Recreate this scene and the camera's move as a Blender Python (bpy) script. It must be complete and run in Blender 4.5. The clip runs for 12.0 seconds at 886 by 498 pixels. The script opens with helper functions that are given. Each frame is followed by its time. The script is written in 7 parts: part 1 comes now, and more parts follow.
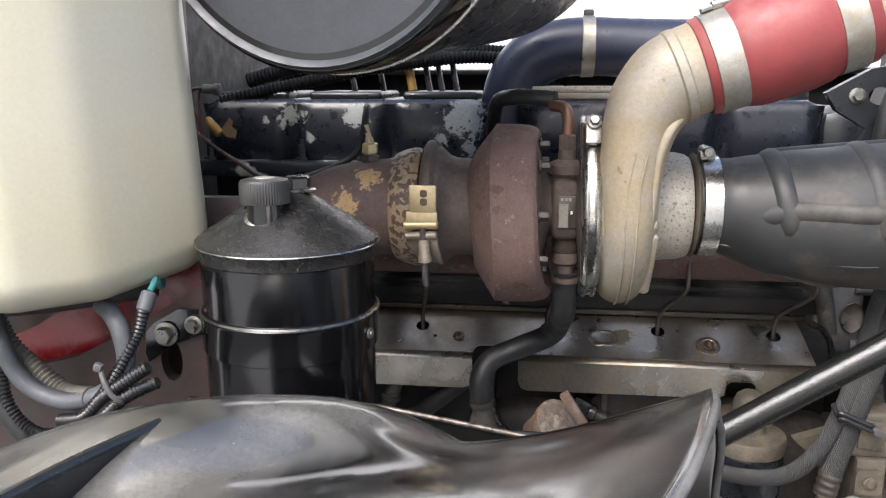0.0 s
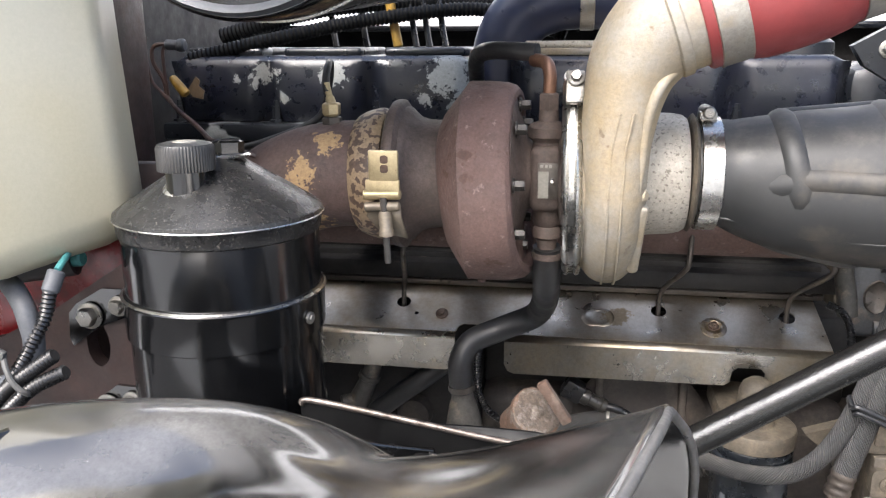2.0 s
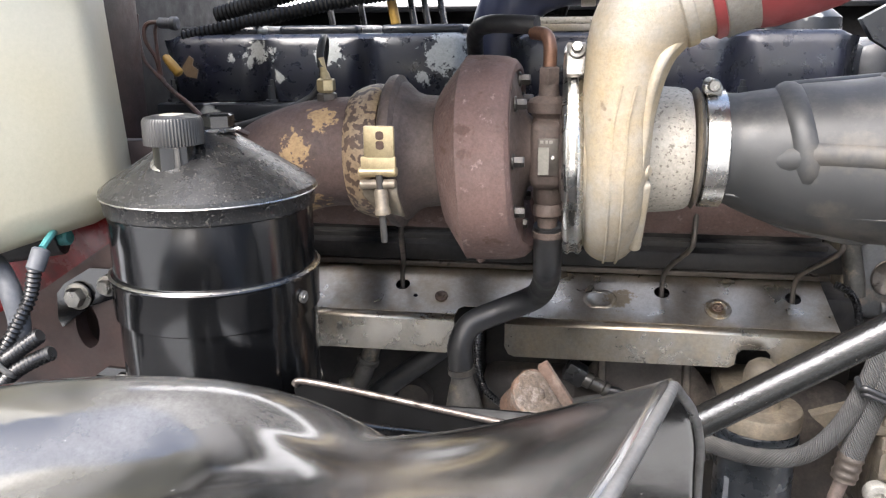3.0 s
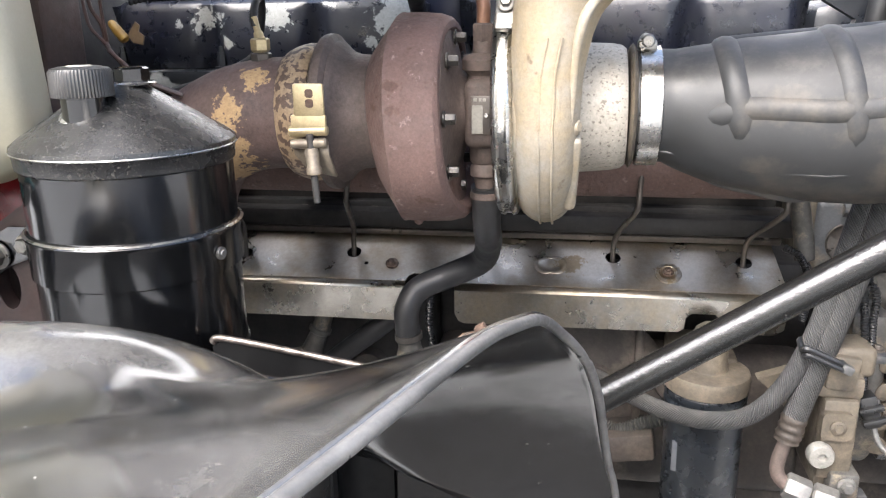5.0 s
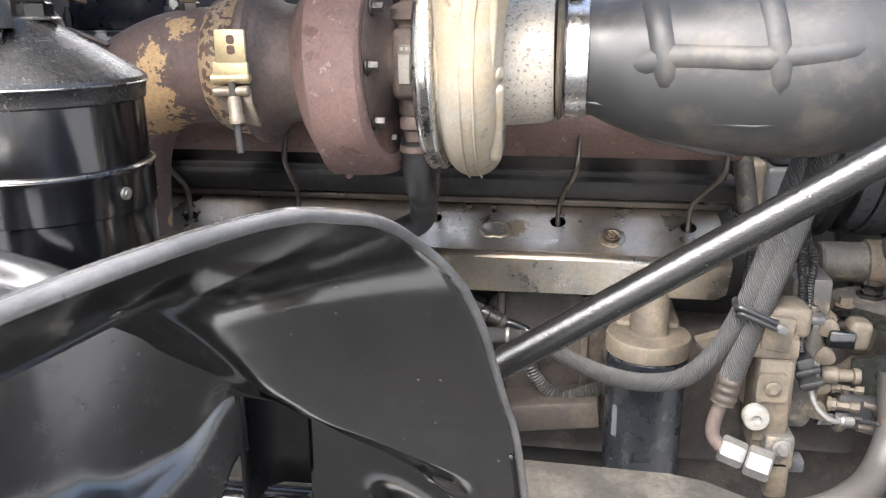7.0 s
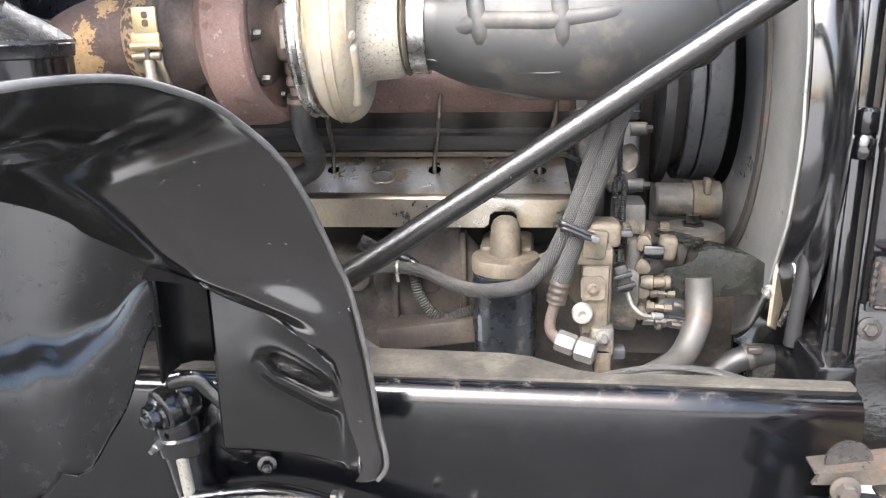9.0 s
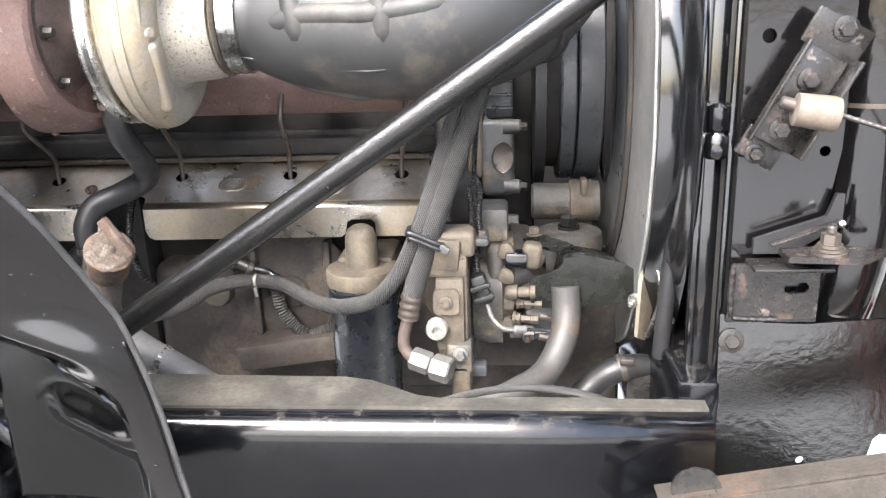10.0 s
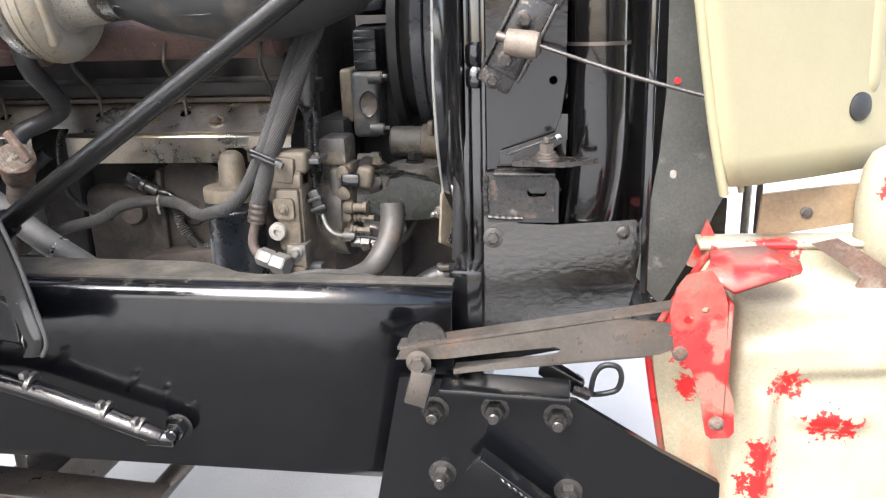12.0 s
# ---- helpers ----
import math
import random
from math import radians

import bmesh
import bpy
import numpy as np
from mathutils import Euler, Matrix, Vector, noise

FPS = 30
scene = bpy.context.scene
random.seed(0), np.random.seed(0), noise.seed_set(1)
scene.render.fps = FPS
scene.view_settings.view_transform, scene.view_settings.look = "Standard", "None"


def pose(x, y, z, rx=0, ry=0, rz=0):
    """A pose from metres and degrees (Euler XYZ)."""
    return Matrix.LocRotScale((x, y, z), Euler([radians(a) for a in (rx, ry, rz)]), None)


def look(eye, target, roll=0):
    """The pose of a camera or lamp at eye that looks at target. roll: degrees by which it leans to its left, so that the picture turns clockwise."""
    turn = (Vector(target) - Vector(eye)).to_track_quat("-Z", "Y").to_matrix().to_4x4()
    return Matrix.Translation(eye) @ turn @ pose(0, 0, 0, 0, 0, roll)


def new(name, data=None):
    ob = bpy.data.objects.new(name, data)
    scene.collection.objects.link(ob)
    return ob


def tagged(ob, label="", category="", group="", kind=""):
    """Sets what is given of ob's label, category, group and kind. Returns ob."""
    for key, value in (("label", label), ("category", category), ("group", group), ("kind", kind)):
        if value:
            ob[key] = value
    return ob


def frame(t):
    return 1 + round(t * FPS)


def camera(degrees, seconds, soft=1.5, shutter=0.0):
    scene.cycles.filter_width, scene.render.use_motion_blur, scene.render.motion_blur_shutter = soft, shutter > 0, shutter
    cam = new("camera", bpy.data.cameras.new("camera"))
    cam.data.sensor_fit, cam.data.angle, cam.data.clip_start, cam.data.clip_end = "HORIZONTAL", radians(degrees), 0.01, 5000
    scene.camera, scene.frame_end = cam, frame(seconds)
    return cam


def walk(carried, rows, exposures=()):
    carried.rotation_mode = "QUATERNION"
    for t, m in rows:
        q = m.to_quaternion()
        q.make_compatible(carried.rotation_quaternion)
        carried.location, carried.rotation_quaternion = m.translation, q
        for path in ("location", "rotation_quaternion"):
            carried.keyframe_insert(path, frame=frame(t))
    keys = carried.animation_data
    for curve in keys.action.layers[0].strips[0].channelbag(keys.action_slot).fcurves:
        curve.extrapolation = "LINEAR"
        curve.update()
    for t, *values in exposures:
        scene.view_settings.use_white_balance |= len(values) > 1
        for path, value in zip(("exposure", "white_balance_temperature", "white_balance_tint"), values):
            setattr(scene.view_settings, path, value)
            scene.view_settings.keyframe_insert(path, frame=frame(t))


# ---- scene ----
cam = camera(58.5, 12.0, 1.2)
METRES, EYE, TILT, LEAN, TURN = 1.55, 1.6, -12.0, 0.0, 7.0
ROWS = [
    (0.0, 0.0, 0.0, 0.0, -0.0, 0.0, -0.0),
    (0.5, 0.0137, 0.0396, 0.0118, 0.48, -0.86, -0.04),
    (1.0, 0.0364, 0.0631, 0.009, 1.15, -1.54, -0.18),
    (1.5, 0.0481, 0.0691, 0.0095, 1.86, -2.12, -0.27),
    (2.0, 0.0555, 0.0751, 0.0066, 2.38, -2.57, -0.25),
    (2.5, 0.0562, 0.0825, 0.0035, 2.58, -2.94, -0.13),
    (3.0, 0.0588, 0.0905, -0.0022, 2.57, -3.38, 0.0),
    (5.0, 0.1085, 0.0986, -0.0226, 2.36, -4.44, 0.34),
    (5.5, 0.1247, 0.1009, -0.0289, 2.42, -4.6, 0.21),
    (6.0, 0.142, 0.1036, -0.0414, 2.39, -4.67, 0.05),
    (6.5, 0.1546, 0.1088, -0.0511, 2.36, -4.79, -0.12),
    (8.5, 0.2192, 0.0203, -0.0916, 0.85, -4.43, 0.62),
    (9.0, 0.2637, -0.0618, -0.1234, 0.17, -4.16, 1.21),
    (9.5, 0.328, -0.064, -0.1273, -1.38, -4.27, 2.0),
    (10.0, 0.3917, 0.0036, -0.1119, -2.16, -4.81, 2.41),
    (10.5, 0.4511, 0.0266, -0.1174, -1.88, -5.33, 2.45),
    (11.0, 0.5071, 0.0255, -0.1395, -1.1, -5.2, 2.17),
    (11.5, 0.565, -0.0322, -0.1561, 0.22, -5.1, 1.81),
    (12.0, 0.6483, -0.1835, -0.2085, 1.99, -4.43, 1.28),
]
EXPOSURES = [(0.0, 1.4), (2.5, 2.06), (5.5, 2.36), (9.0, 2.76), (10.5, 2.76), (11.4, 2.7), (12.0, 2.2)]
walk(cam, [(t, pose(0, 0, EYE, TILT, LEAN, TURN) @ pose(METRES * x, METRES * y, METRES * z, 90 + pitch, roll, yaw)) for t, x, y, z, yaw, pitch, roll in ROWS], EXPOSURES)

# ---- light ----
world = bpy.data.worlds.new("sky")
scene.world = world
world.use_nodes = True
wn = world.node_tree.nodes
sky = wn.new("ShaderNodeTexSky")
sky.sky_type, sky.sun_disc = "NISHITA", False
sky.sun_elevation, sky.sun_rotation = radians(52), radians(200)
sky.air_density, sky.dust_density, sky.ozone_density = 1.0, 5.0, 1.0
world.node_tree.links.new(sky.outputs[0], wn["Background"].inputs[0])
wn["Background"].inputs[1].default_value = 0.15
sun = new("sun", bpy.data.lights.new("sun", "SUN"))
sun.data.energy, sun.data.angle, sun.data.color = 1.9, radians(40), (0.93, 0.965, 1.03)
sun.matrix_world = look((-1.6, -2.6, 3.6), (0, 0, 0))


# ---- materials ----
def M(name, c1, c2=None, rough=0.5, metal=0.0, scale=20, c3=None, t3=0.6, s3=8, w3=0.03, r3=None, m3=None,
      bump=0.2, bscale=150, dist=0.002, coat=0.0, dust=None, dustn=0.5, rvar=0.15, uvwave=None, dustr=0.9, ior=1.5, grain=0.25, gscale=200, d3=8, dscale=35, ddet=10, c4=None, t4=0.65, s4=40, spots=()):
    m = bpy.data.materials.new(name)
    m.use_nodes = True
    n, l = m.node_tree.nodes, m.node_tree.links
    b = n["Principled BSDF"]
    tc = n.new("ShaderNodeTexCoord")

    def noise_at(s, detail=6, r=0.6):
        k = n.new("ShaderNodeTexNoise")
        k.inputs["Scale"].default_value, k.inputs["Detail"].default_value, k.inputs["Roughness"].default_value = s, detail, r
        l.new(tc.outputs["Object"], k.inputs["Vector"])
        return k.outputs["Fac"]

    def ramp(src, lo, hi):
        k = n.new("ShaderNodeMapRange")
        k.inputs[1].default_value, k.inputs[2].default_value = lo, hi
        l.new(src, k.inputs[0])
        return k.outputs[0]

    def mix(f, a, c):
        k = n.new("ShaderNodeMix")
        k.data_type = "RGBA"
        l.new(f, k.inputs[0])
        for s, v in ((k.inputs[6], a), (k.inputs[7], c)):
            if isinstance(v, tuple):
                s.default_value = (*v, 1)
            else:
                l.new(v, s)
        return k.outputs[2]

    def mixf(f, a, c):
        k = n.new("ShaderNodeMix")
        l.new(f, k.inputs[0])
        for s, v in ((k.inputs[2], a), (k.inputs[3], c)):
            if isinstance(v, (int, float)):
                s.default_value = v
            else:
                l.new(v, s)
        return k.outputs[0]

    col = mix(ramp(noise_at(scale), 0.3, 0.7), c1, c2 or tuple(v * 0.7 for v in c1))
    ro = mixf(ramp(noise_at(scale * 2.3), 0.3, 0.7), max(0.03, rough - rvar), min(1, rough + rvar))
    me = metal
    if c3:
        f = ramp(noise_at(s3, d3, 0.65 if d3 > 4 else 0.5), t3 - w3, t3 + w3)
        if spots:
            # worn-through patches with ragged outlines
            where = n.new("ShaderNodeNewGeometry")
            ragged = noise_at(90, 4, 0.7)
            for x, y, z, r in spots:
                dst = n.new("ShaderNodeVectorMath")
                dst.operation = "DISTANCE"
                l.new(where.outputs["Position"], dst.inputs[0])
                dst.inputs[1].default_value = (x, y, z)
                ad = n.new("ShaderNodeMath")
                ad.operation = "MULTIPLY_ADD"
                l.new(ragged, ad.inputs[0])
                ad.inputs[1].default_value = r * 3
                l.new(dst.outputs["Value"], ad.inputs[2])
                mx = n.new("ShaderNodeMath")
                mx.operation = "MAXIMUM"
                l.new(f, mx.inputs[0])
                l.new(ramp(ad.outputs[0], r * 2.35, r * 2.2), mx.inputs[1])
                f = mx.outputs[0]
        col = mix(f, col, c3)
        ro = mixf(f, ro, r3 if r3 is not None else rough)
        if m3 is not None:
            me = mixf(f, metal, m3)
    if c4:
        col = mix(ramp(noise_at(s4, 5, 0.55), t4 - 0.03, t4 + 0.03), col, c4)
    if dust:
        g = n.new("ShaderNodeNewGeometry")
        sx = n.new("ShaderNodeSeparateXYZ")
        l.new(g.outputs["Normal"], sx.inputs[0])
        k = n.new("ShaderNodeMath")
        k.operation = "MULTIPLY"
        l.new(ramp(sx.outputs[2], 0.12, 1.0), k.inputs[0])
        l.new(ramp(noise_at(dscale, ddet, 0.75 if ddet > 4 else 0.5), 0.62 - dustn * 0.5, 0.75), k.inputs[1])
        k2 = n.new("ShaderNodeMath")
        k2.operation = "MULTIPLY"
        l.new(k.outputs[0], k2.inputs[0])
        k2.inputs[1].default_value = min(1, dustn * 1.3)
        col = mix(k2.outputs[0], col, dust)
        ro = mixf(k2.outputs[0], ro, dustr)
    if grain:
        k = n.new("ShaderNodeMapRange")
        k.inputs[1].default_value, k.inputs[2].default_value = 0.3, 0.7
        k.inputs[3].default_value, k.inputs[4].default_value = 1 - grain, 1 + grain
        l.new(noise_at(gscale, 8, 0.8), k.inputs[0])
        g2 = n.new("ShaderNodeMix")
        g2.data_type, g2.blend_type = "RGBA", "MULTIPLY"
        g2.inputs[0].default_value = 1
        l.new(col, g2.inputs[6])
        l.new(k.outputs[0], g2.inputs[7])
        col = g2.outputs[2]
    if uvwave:
        w = n.new("ShaderNodeTexWave")
        w.inputs["Scale"].default_value = uvwave
        w.inputs["Distortion"].default_value = 0.4
        w.bands_direction = "DIAGONAL"
        l.new(tc.outputs["UV"], w.inputs["Vector"])
        wc = n.new("ShaderNodeMapRange")
        wc.inputs[3].default_value, wc.inputs[4].default_value = 0.7, 1.2
        l.new(w.outputs["Fac"], wc.inputs[0])
        wm = n.new("ShaderNodeMix")
        wm.data_type, wm.blend_type = "RGBA", "MULTIPLY"
        wm.inputs[0].default_value = 1
        l.new(col, wm.inputs[6])
        l.new(wc.outputs[0], wm.inputs[7])
        col = wm.outputs[2]
    l.new(col, b.inputs["Base Color"])
    l.new(ro, b.inputs["Roughness"])
    if isinstance(me, float) or isinstance(me, int):
        b.inputs["Metallic"].default_value = me
    else:
        l.new(me, b.inputs["Metallic"])
    b.inputs["IOR"].default_value = ior
    b.inputs["Coat Weight"].default_value = coat
    b.inputs["Coat Roughness"].default_value = 0.08
    if uvwave:
        h = w.outputs["Fac"]
    else:
        h = noise_at(bscale, 5)
    bp = n.new("ShaderNodeBump")
    bp.inputs["Strength"].default_value, bp.inputs["Distance"].default_value = bump, dist
    l.new(h, bp.inputs["Height"])
    l.new(bp.outputs[0], b.inputs["Normal"])
    return m


TAN = (0.30, 0.24, 0.17)
bare_edge = M("bare_scratched_steel", (0.22, 0.19, 0.17), (0.08, 0.065, 0.055), 0.4, metal=0.8, bump=0.3, scale=60, c3=(0.06, 0.05, 0.045), t3=0.6, s3=50)
strut_gloss = M("oil_wet_black_steel", (0.0032, 0.0032, 0.0036), (0.0056, 0.0056, 0.0056), 0.12, bump=0.35, bscale=70, dist=0.003, rvar=0.05, ior=1.7)
end_tan = M("scuffed_tan_plate", (0.2, 0.17, 0.125), (0.13, 0.11, 0.085), 0.5, metal=0.3, c3=(0.12, 0.09, 0.07), t3=0.62, s3=40)
pipe_grey = M("grey_painted_pipe", (0.065, 0.062, 0.058), (0.042, 0.04, 0.037), 0.55, metal=0.2, bump=0.15, c3=(0.1, 0.07, 0.05), t3=0.64, s3=20, w3=0.1)
# Real dust, its grey raised to stand in for sky sheen on the crown.
black_gloss = M("glossy_black_plastic", (0.0045, 0.0044, 0.0042), (0.0075, 0.0072, 0.0068), 0.12, bump=0.03, bscale=18, rvar=0.05, dust=(0.2, 0.195, 0.185), dustn=0.5, dustr=0.2, c4=(0.26, 0.25, 0.23), t4=0.735, s4=150, ior=2.0, dscale=7, ddet=4)
black_paint = M("black_paint", (0.0030, 0.0032, 0.0037), (0.0045, 0.0047, 0.0055), 0.15, bump=0.05, bscale=60, rvar=0.05, coat=0.3, ior=1.8)
black_powder = M("black_speckled_paint", (0.009, 0.009, 0.0095), (0.014, 0.014, 0.014), 0.27, bump=0.2, bscale=420, rvar=0.08, c4=(0.075, 0.07, 0.062), t4=0.62, s4=520, ior=1.55)
# Cab red with the shadow on the strip mixed into its base colour.
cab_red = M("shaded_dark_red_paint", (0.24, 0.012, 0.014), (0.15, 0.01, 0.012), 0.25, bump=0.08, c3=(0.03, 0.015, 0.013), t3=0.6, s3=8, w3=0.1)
frame_bolt = M("black_frame_bolt_steel", (0.03, 0.03, 0.03), (0.06, 0.055, 0.05), 0.28, metal=0.5, bump=0.3)
rail_paint = M("black_chassis_paint", (0.0025, 0.0027, 0.0035), (0.0040, 0.0043, 0.0050), 0.16, bump=0.08, bscale=18, rvar=0.06, dust=(0.25, 0.22, 0.18), dustn=0.2, ior=1.55)
rail_dust = M("dusty_worn_flange", (0.03, 0.029, 0.026), (0.055, 0.05, 0.043), 0.5, bump=0.3, bscale=120, scale=9, c3=(0.11, 0.1, 0.083), t3=0.6, s3=12, w3=0.12, grain=0.5, gscale=160)
dusty_hose = M("dusty_grey_hose", (0.085, 0.085, 0.083), (0.06, 0.06, 0.058), 0.6, bump=0.15, dust=(0.2, 0.18, 0.15), dustn=0.3)
ferrule_brown = M("dark_brown_crimp", (0.075, 0.06, 0.048), (0.045, 0.037, 0.031), 0.5, metal=0.3, bump=0.3)
teal = M("teal_plastic", (0.05, 0.2, 0.2), rough=0.4)
grey_loom = M("dusty_grey_loom", (0.075, 0.072, 0.066), (0.04, 0.039, 0.037), 0.45, bump=0.1)
tan_loom = M("dusty_tan_loom", (0.16, 0.145, 0.12), (0.1, 0.09, 0.075), 0.7)
can_paint = M("glossy_black_can_paint", (0.0025, 0.0026, 0.0030), (0.0040, 0.0042, 0.0045), 0.14, bump=0.03, bscale=40, rvar=0.04, ior=1.62, grain=0.1)
# Next two: the liner's plastic, darkened to hold the wheel well's shade.
well_black = M("shaded_well_plastic", (0.0020, 0.0020, 0.0021), (0.0035, 0.0035, 0.0035), 0.24, bump=0.04, bscale=12, rvar=0.06, ior=1.68)
rear_black = M("shaded_lower_wall_plastic", (0.0017, 0.0017, 0.0018), (0.0031, 0.0031, 0.0031), 0.16, bump=0.03, bscale=12, rvar=0.05, ior=1.6)
lid_grey = M("bluish_grey_lid", (0.04, 0.043, 0.05), (0.03, 0.033, 0.039), 0.45, bump=0.08)
# Matt near-black that puts the wheel well's shade into recess and splash plate.
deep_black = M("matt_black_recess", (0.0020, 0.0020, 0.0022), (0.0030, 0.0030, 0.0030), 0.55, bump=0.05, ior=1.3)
copper = M("tarnished_copper", (0.2, 0.105, 0.065), (0.11, 0.06, 0.042), 0.45, metal=0.5, bump=0.2)
olive_black = M("worn_olive_black_paint", (0.0085, 0.0095, 0.008), (0.0135, 0.014, 0.012), 0.26, bump=0.1, c3=(0.07, 0.062, 0.05), t3=0.74, s3=30, w3=0.05, grain=0.2)
bracket_black = M("worn_black_steel", (0.026, 0.025, 0.0225), (0.045, 0.041, 0.036), 0.34, metal=0.2, bump=0.2, grain=0.4)
scratched_black = M("scratched_rusty_black", (0.009, 0.0085, 0.0085), (0.02, 0.017, 0.0155), 0.24, bump=0.3, bscale=90, rvar=0.1, c3=(0.17, 0.145, 0.125), t3=0.66, s3=26, w3=0.04, c4=(0.045, 0.03, 0.023), t4=0.63, s4=30, grain=0.4)
mirror_black = M("polished_black_paint", (0.0030, 0.0030, 0.0032), (0.0050, 0.0047, 0.0050), 0.12, bump=0.3, bscale=7, dist=0.004, rvar=0.06, ior=1.6, grain=0.3)
pump_grey = M("blue_grey_casting", (0.055, 0.058, 0.062), (0.035, 0.037, 0.04), 0.5, bump=0.25, grain=0.4, c3=(0.15, 0.12, 0.085), t3=0.62, s3=14, w3=0.1)
grey_panel = M("grey_rippled_panel", (0.03, 0.032, 0.029), (0.045, 0.046, 0.041), 0.4, bump=0.4, bscale=80, dist=0.003, rvar=0.1, grain=0.4, c3=(0.09, 0.088, 0.078), t3=0.66, s3=30, w3=0.05)
orange_peel = M("rippled_black_paint", (0.0035, 0.0035, 0.0035), (0.0060, 0.0057, 0.0055), 0.13, bump=0.38, bscale=75, dist=0.003, rvar=0.06, ior=1.85)
dark_engine = M("dark_engine_paint", (0.008, 0.0095, 0.0125), (0.014, 0.016, 0.02), 0.36, bump=0.25, bscale=70, c3=(0.33, 0.34, 0.33), t3=0.62, s3=10, w3=0.015, r3=0.7, dust=TAN, dustn=0.15, d3=4)
chipped_cover = M("chipped_black_cover_paint", (0.008, 0.0095, 0.0188), (0.014, 0.016, 0.02), 0.33, bump=0.25, bscale=70, c3=(0.26, 0.27, 0.265), t3=0.78, s3=14, w3=0.015, r3=0.7, dust=TAN, dustn=0.15, d3=4, spots=[(-0.135, 1.482, 1.552, 0.042), (-0.15, 1.482, 1.53, 0.034), (-0.118, 1.482, 1.52, 0.03), (-0.185, 1.48, 1.493, 0.014), (-0.131, 1.48, 1.476, 0.017), (-0.474, 1.48, 1.532, 0.027), (-0.484, 1.48, 1.522, 0.016), (-0.346, 1.48, 1.537, 0.026), (-0.36, 1.48, 1.531, 0.016), (-0.524, 1.48, 1.526, 0.008), (-0.28, 1.48, 1.532, 0.01), (-0.438, 1.482, 1.494, 0.0135)])
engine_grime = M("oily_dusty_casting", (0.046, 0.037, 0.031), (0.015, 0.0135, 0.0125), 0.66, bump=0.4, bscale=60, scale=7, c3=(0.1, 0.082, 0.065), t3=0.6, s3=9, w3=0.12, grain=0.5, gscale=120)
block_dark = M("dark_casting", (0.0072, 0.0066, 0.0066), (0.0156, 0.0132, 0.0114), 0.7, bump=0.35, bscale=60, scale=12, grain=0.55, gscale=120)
cast_rust = M("heat_browned_cast_iron", (0.125, 0.076, 0.064), (0.085, 0.053, 0.045), 0.75, bump=0.55, bscale=170, dist=0.003, scale=14, c3=(0.21, 0.155, 0.135), t3=0.66, s3=60, w3=0.05, grain=0.3, gscale=240, c4=(0.07, 0.037, 0.027), t4=0.635, s4=38)
cast_brown = M("dark_brown_cast_iron", (0.095, 0.07, 0.059), (0.055, 0.042, 0.036), 0.7, bump=0.4, bscale=200, scale=18, grain=0.4, gscale=180)
elbow_peel = M("peeling_paint_iron", (0.1, 0.066, 0.056), (0.07, 0.046, 0.04), 0.72, bump=0.35, bscale=160, c3=(0.34, 0.225, 0.115), t3=0.68, s3=17, w3=0.012, r3=0.8, d3=3, grain=0.35, spots=[(-0.246, 1.12, 1.463, 0.02), (-0.28, 1.105, 1.424, 0.024), (-0.292, 1.1, 1.395, 0.03), (-0.275, 1.105, 1.378, 0.024), (-0.298, 1.115, 1.36, 0.04), (-0.285, 1.115, 1.335, 0.045), (-0.325, 1.1, 1.33, 0.05), (-0.35, 1.11, 1.27, 0.06)])
clamp_peel = M("spotted_peeling_clamp", (0.085, 0.052, 0.036), (0.055, 0.037, 0.028), 0.6, bump=0.3, c3=(0.25, 0.18, 0.11), t3=0.475, s3=105, w3=0.02, r3=0.5, d3=2, grain=0.4)
brass = M("yellow_zinc_plate", (0.46, 0.375, 0.225), (0.36, 0.285, 0.16), 0.42, metal=0.5, bump=0.1, c3=(0.27, 0.14, 0.06), t3=0.68, s3=30)
dull_zinc = M("dull_tan_zinc", (0.26, 0.22, 0.165), (0.17, 0.14, 0.105), 0.5, metal=0.4, bump=0.15)
cast_alu = M("dusty_cast_aluminium", (0.31, 0.288, 0.248), (0.21, 0.188, 0.155), 0.58, metal=0.35, bump=0.4, bscale=260, scale=14, c3=(0.33, 0.26, 0.16), t3=0.555, s3=7, w3=0.12, r3=0.8, grain=0.2, c4=(0.17, 0.13, 0.09), t4=0.69, s4=45, gscale=180)
alu_speck = M("speckled_aluminium", (0.3, 0.275, 0.23), (0.37, 0.34, 0.29), 0.6, metal=0.4, bump=0.35, bscale=260, c4=(0.17, 0.15, 0.125), t4=0.6, s4=230)
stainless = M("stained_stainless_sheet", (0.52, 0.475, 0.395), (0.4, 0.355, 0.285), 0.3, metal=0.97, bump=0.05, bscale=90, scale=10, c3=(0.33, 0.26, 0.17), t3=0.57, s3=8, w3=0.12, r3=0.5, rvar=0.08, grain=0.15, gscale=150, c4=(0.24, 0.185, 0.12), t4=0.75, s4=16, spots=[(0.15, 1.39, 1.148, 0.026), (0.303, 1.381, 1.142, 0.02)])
# Front edge: soot, plus shade put in as a darker base than the top.
shield_front = M("sooty_shaded_stainless_edge", (0.36, 0.34, 0.305), (0.2, 0.187, 0.165), 0.26, metal=0.97, bump=0.05, bscale=90, scale=10, c3=(0.3, 0.24, 0.16), t3=0.57, s3=8, w3=0.12, r3=0.5, rvar=0.08, grain=0.2, gscale=150, c4=(0.18, 0.145, 0.105), t4=0.69, s4=18)
can_silver = M("worn_dark_silver_paint", (0.09, 0.09, 0.092), (0.05, 0.05, 0.052), 0.3, metal=0.6, bump=0.15, bscale=30)
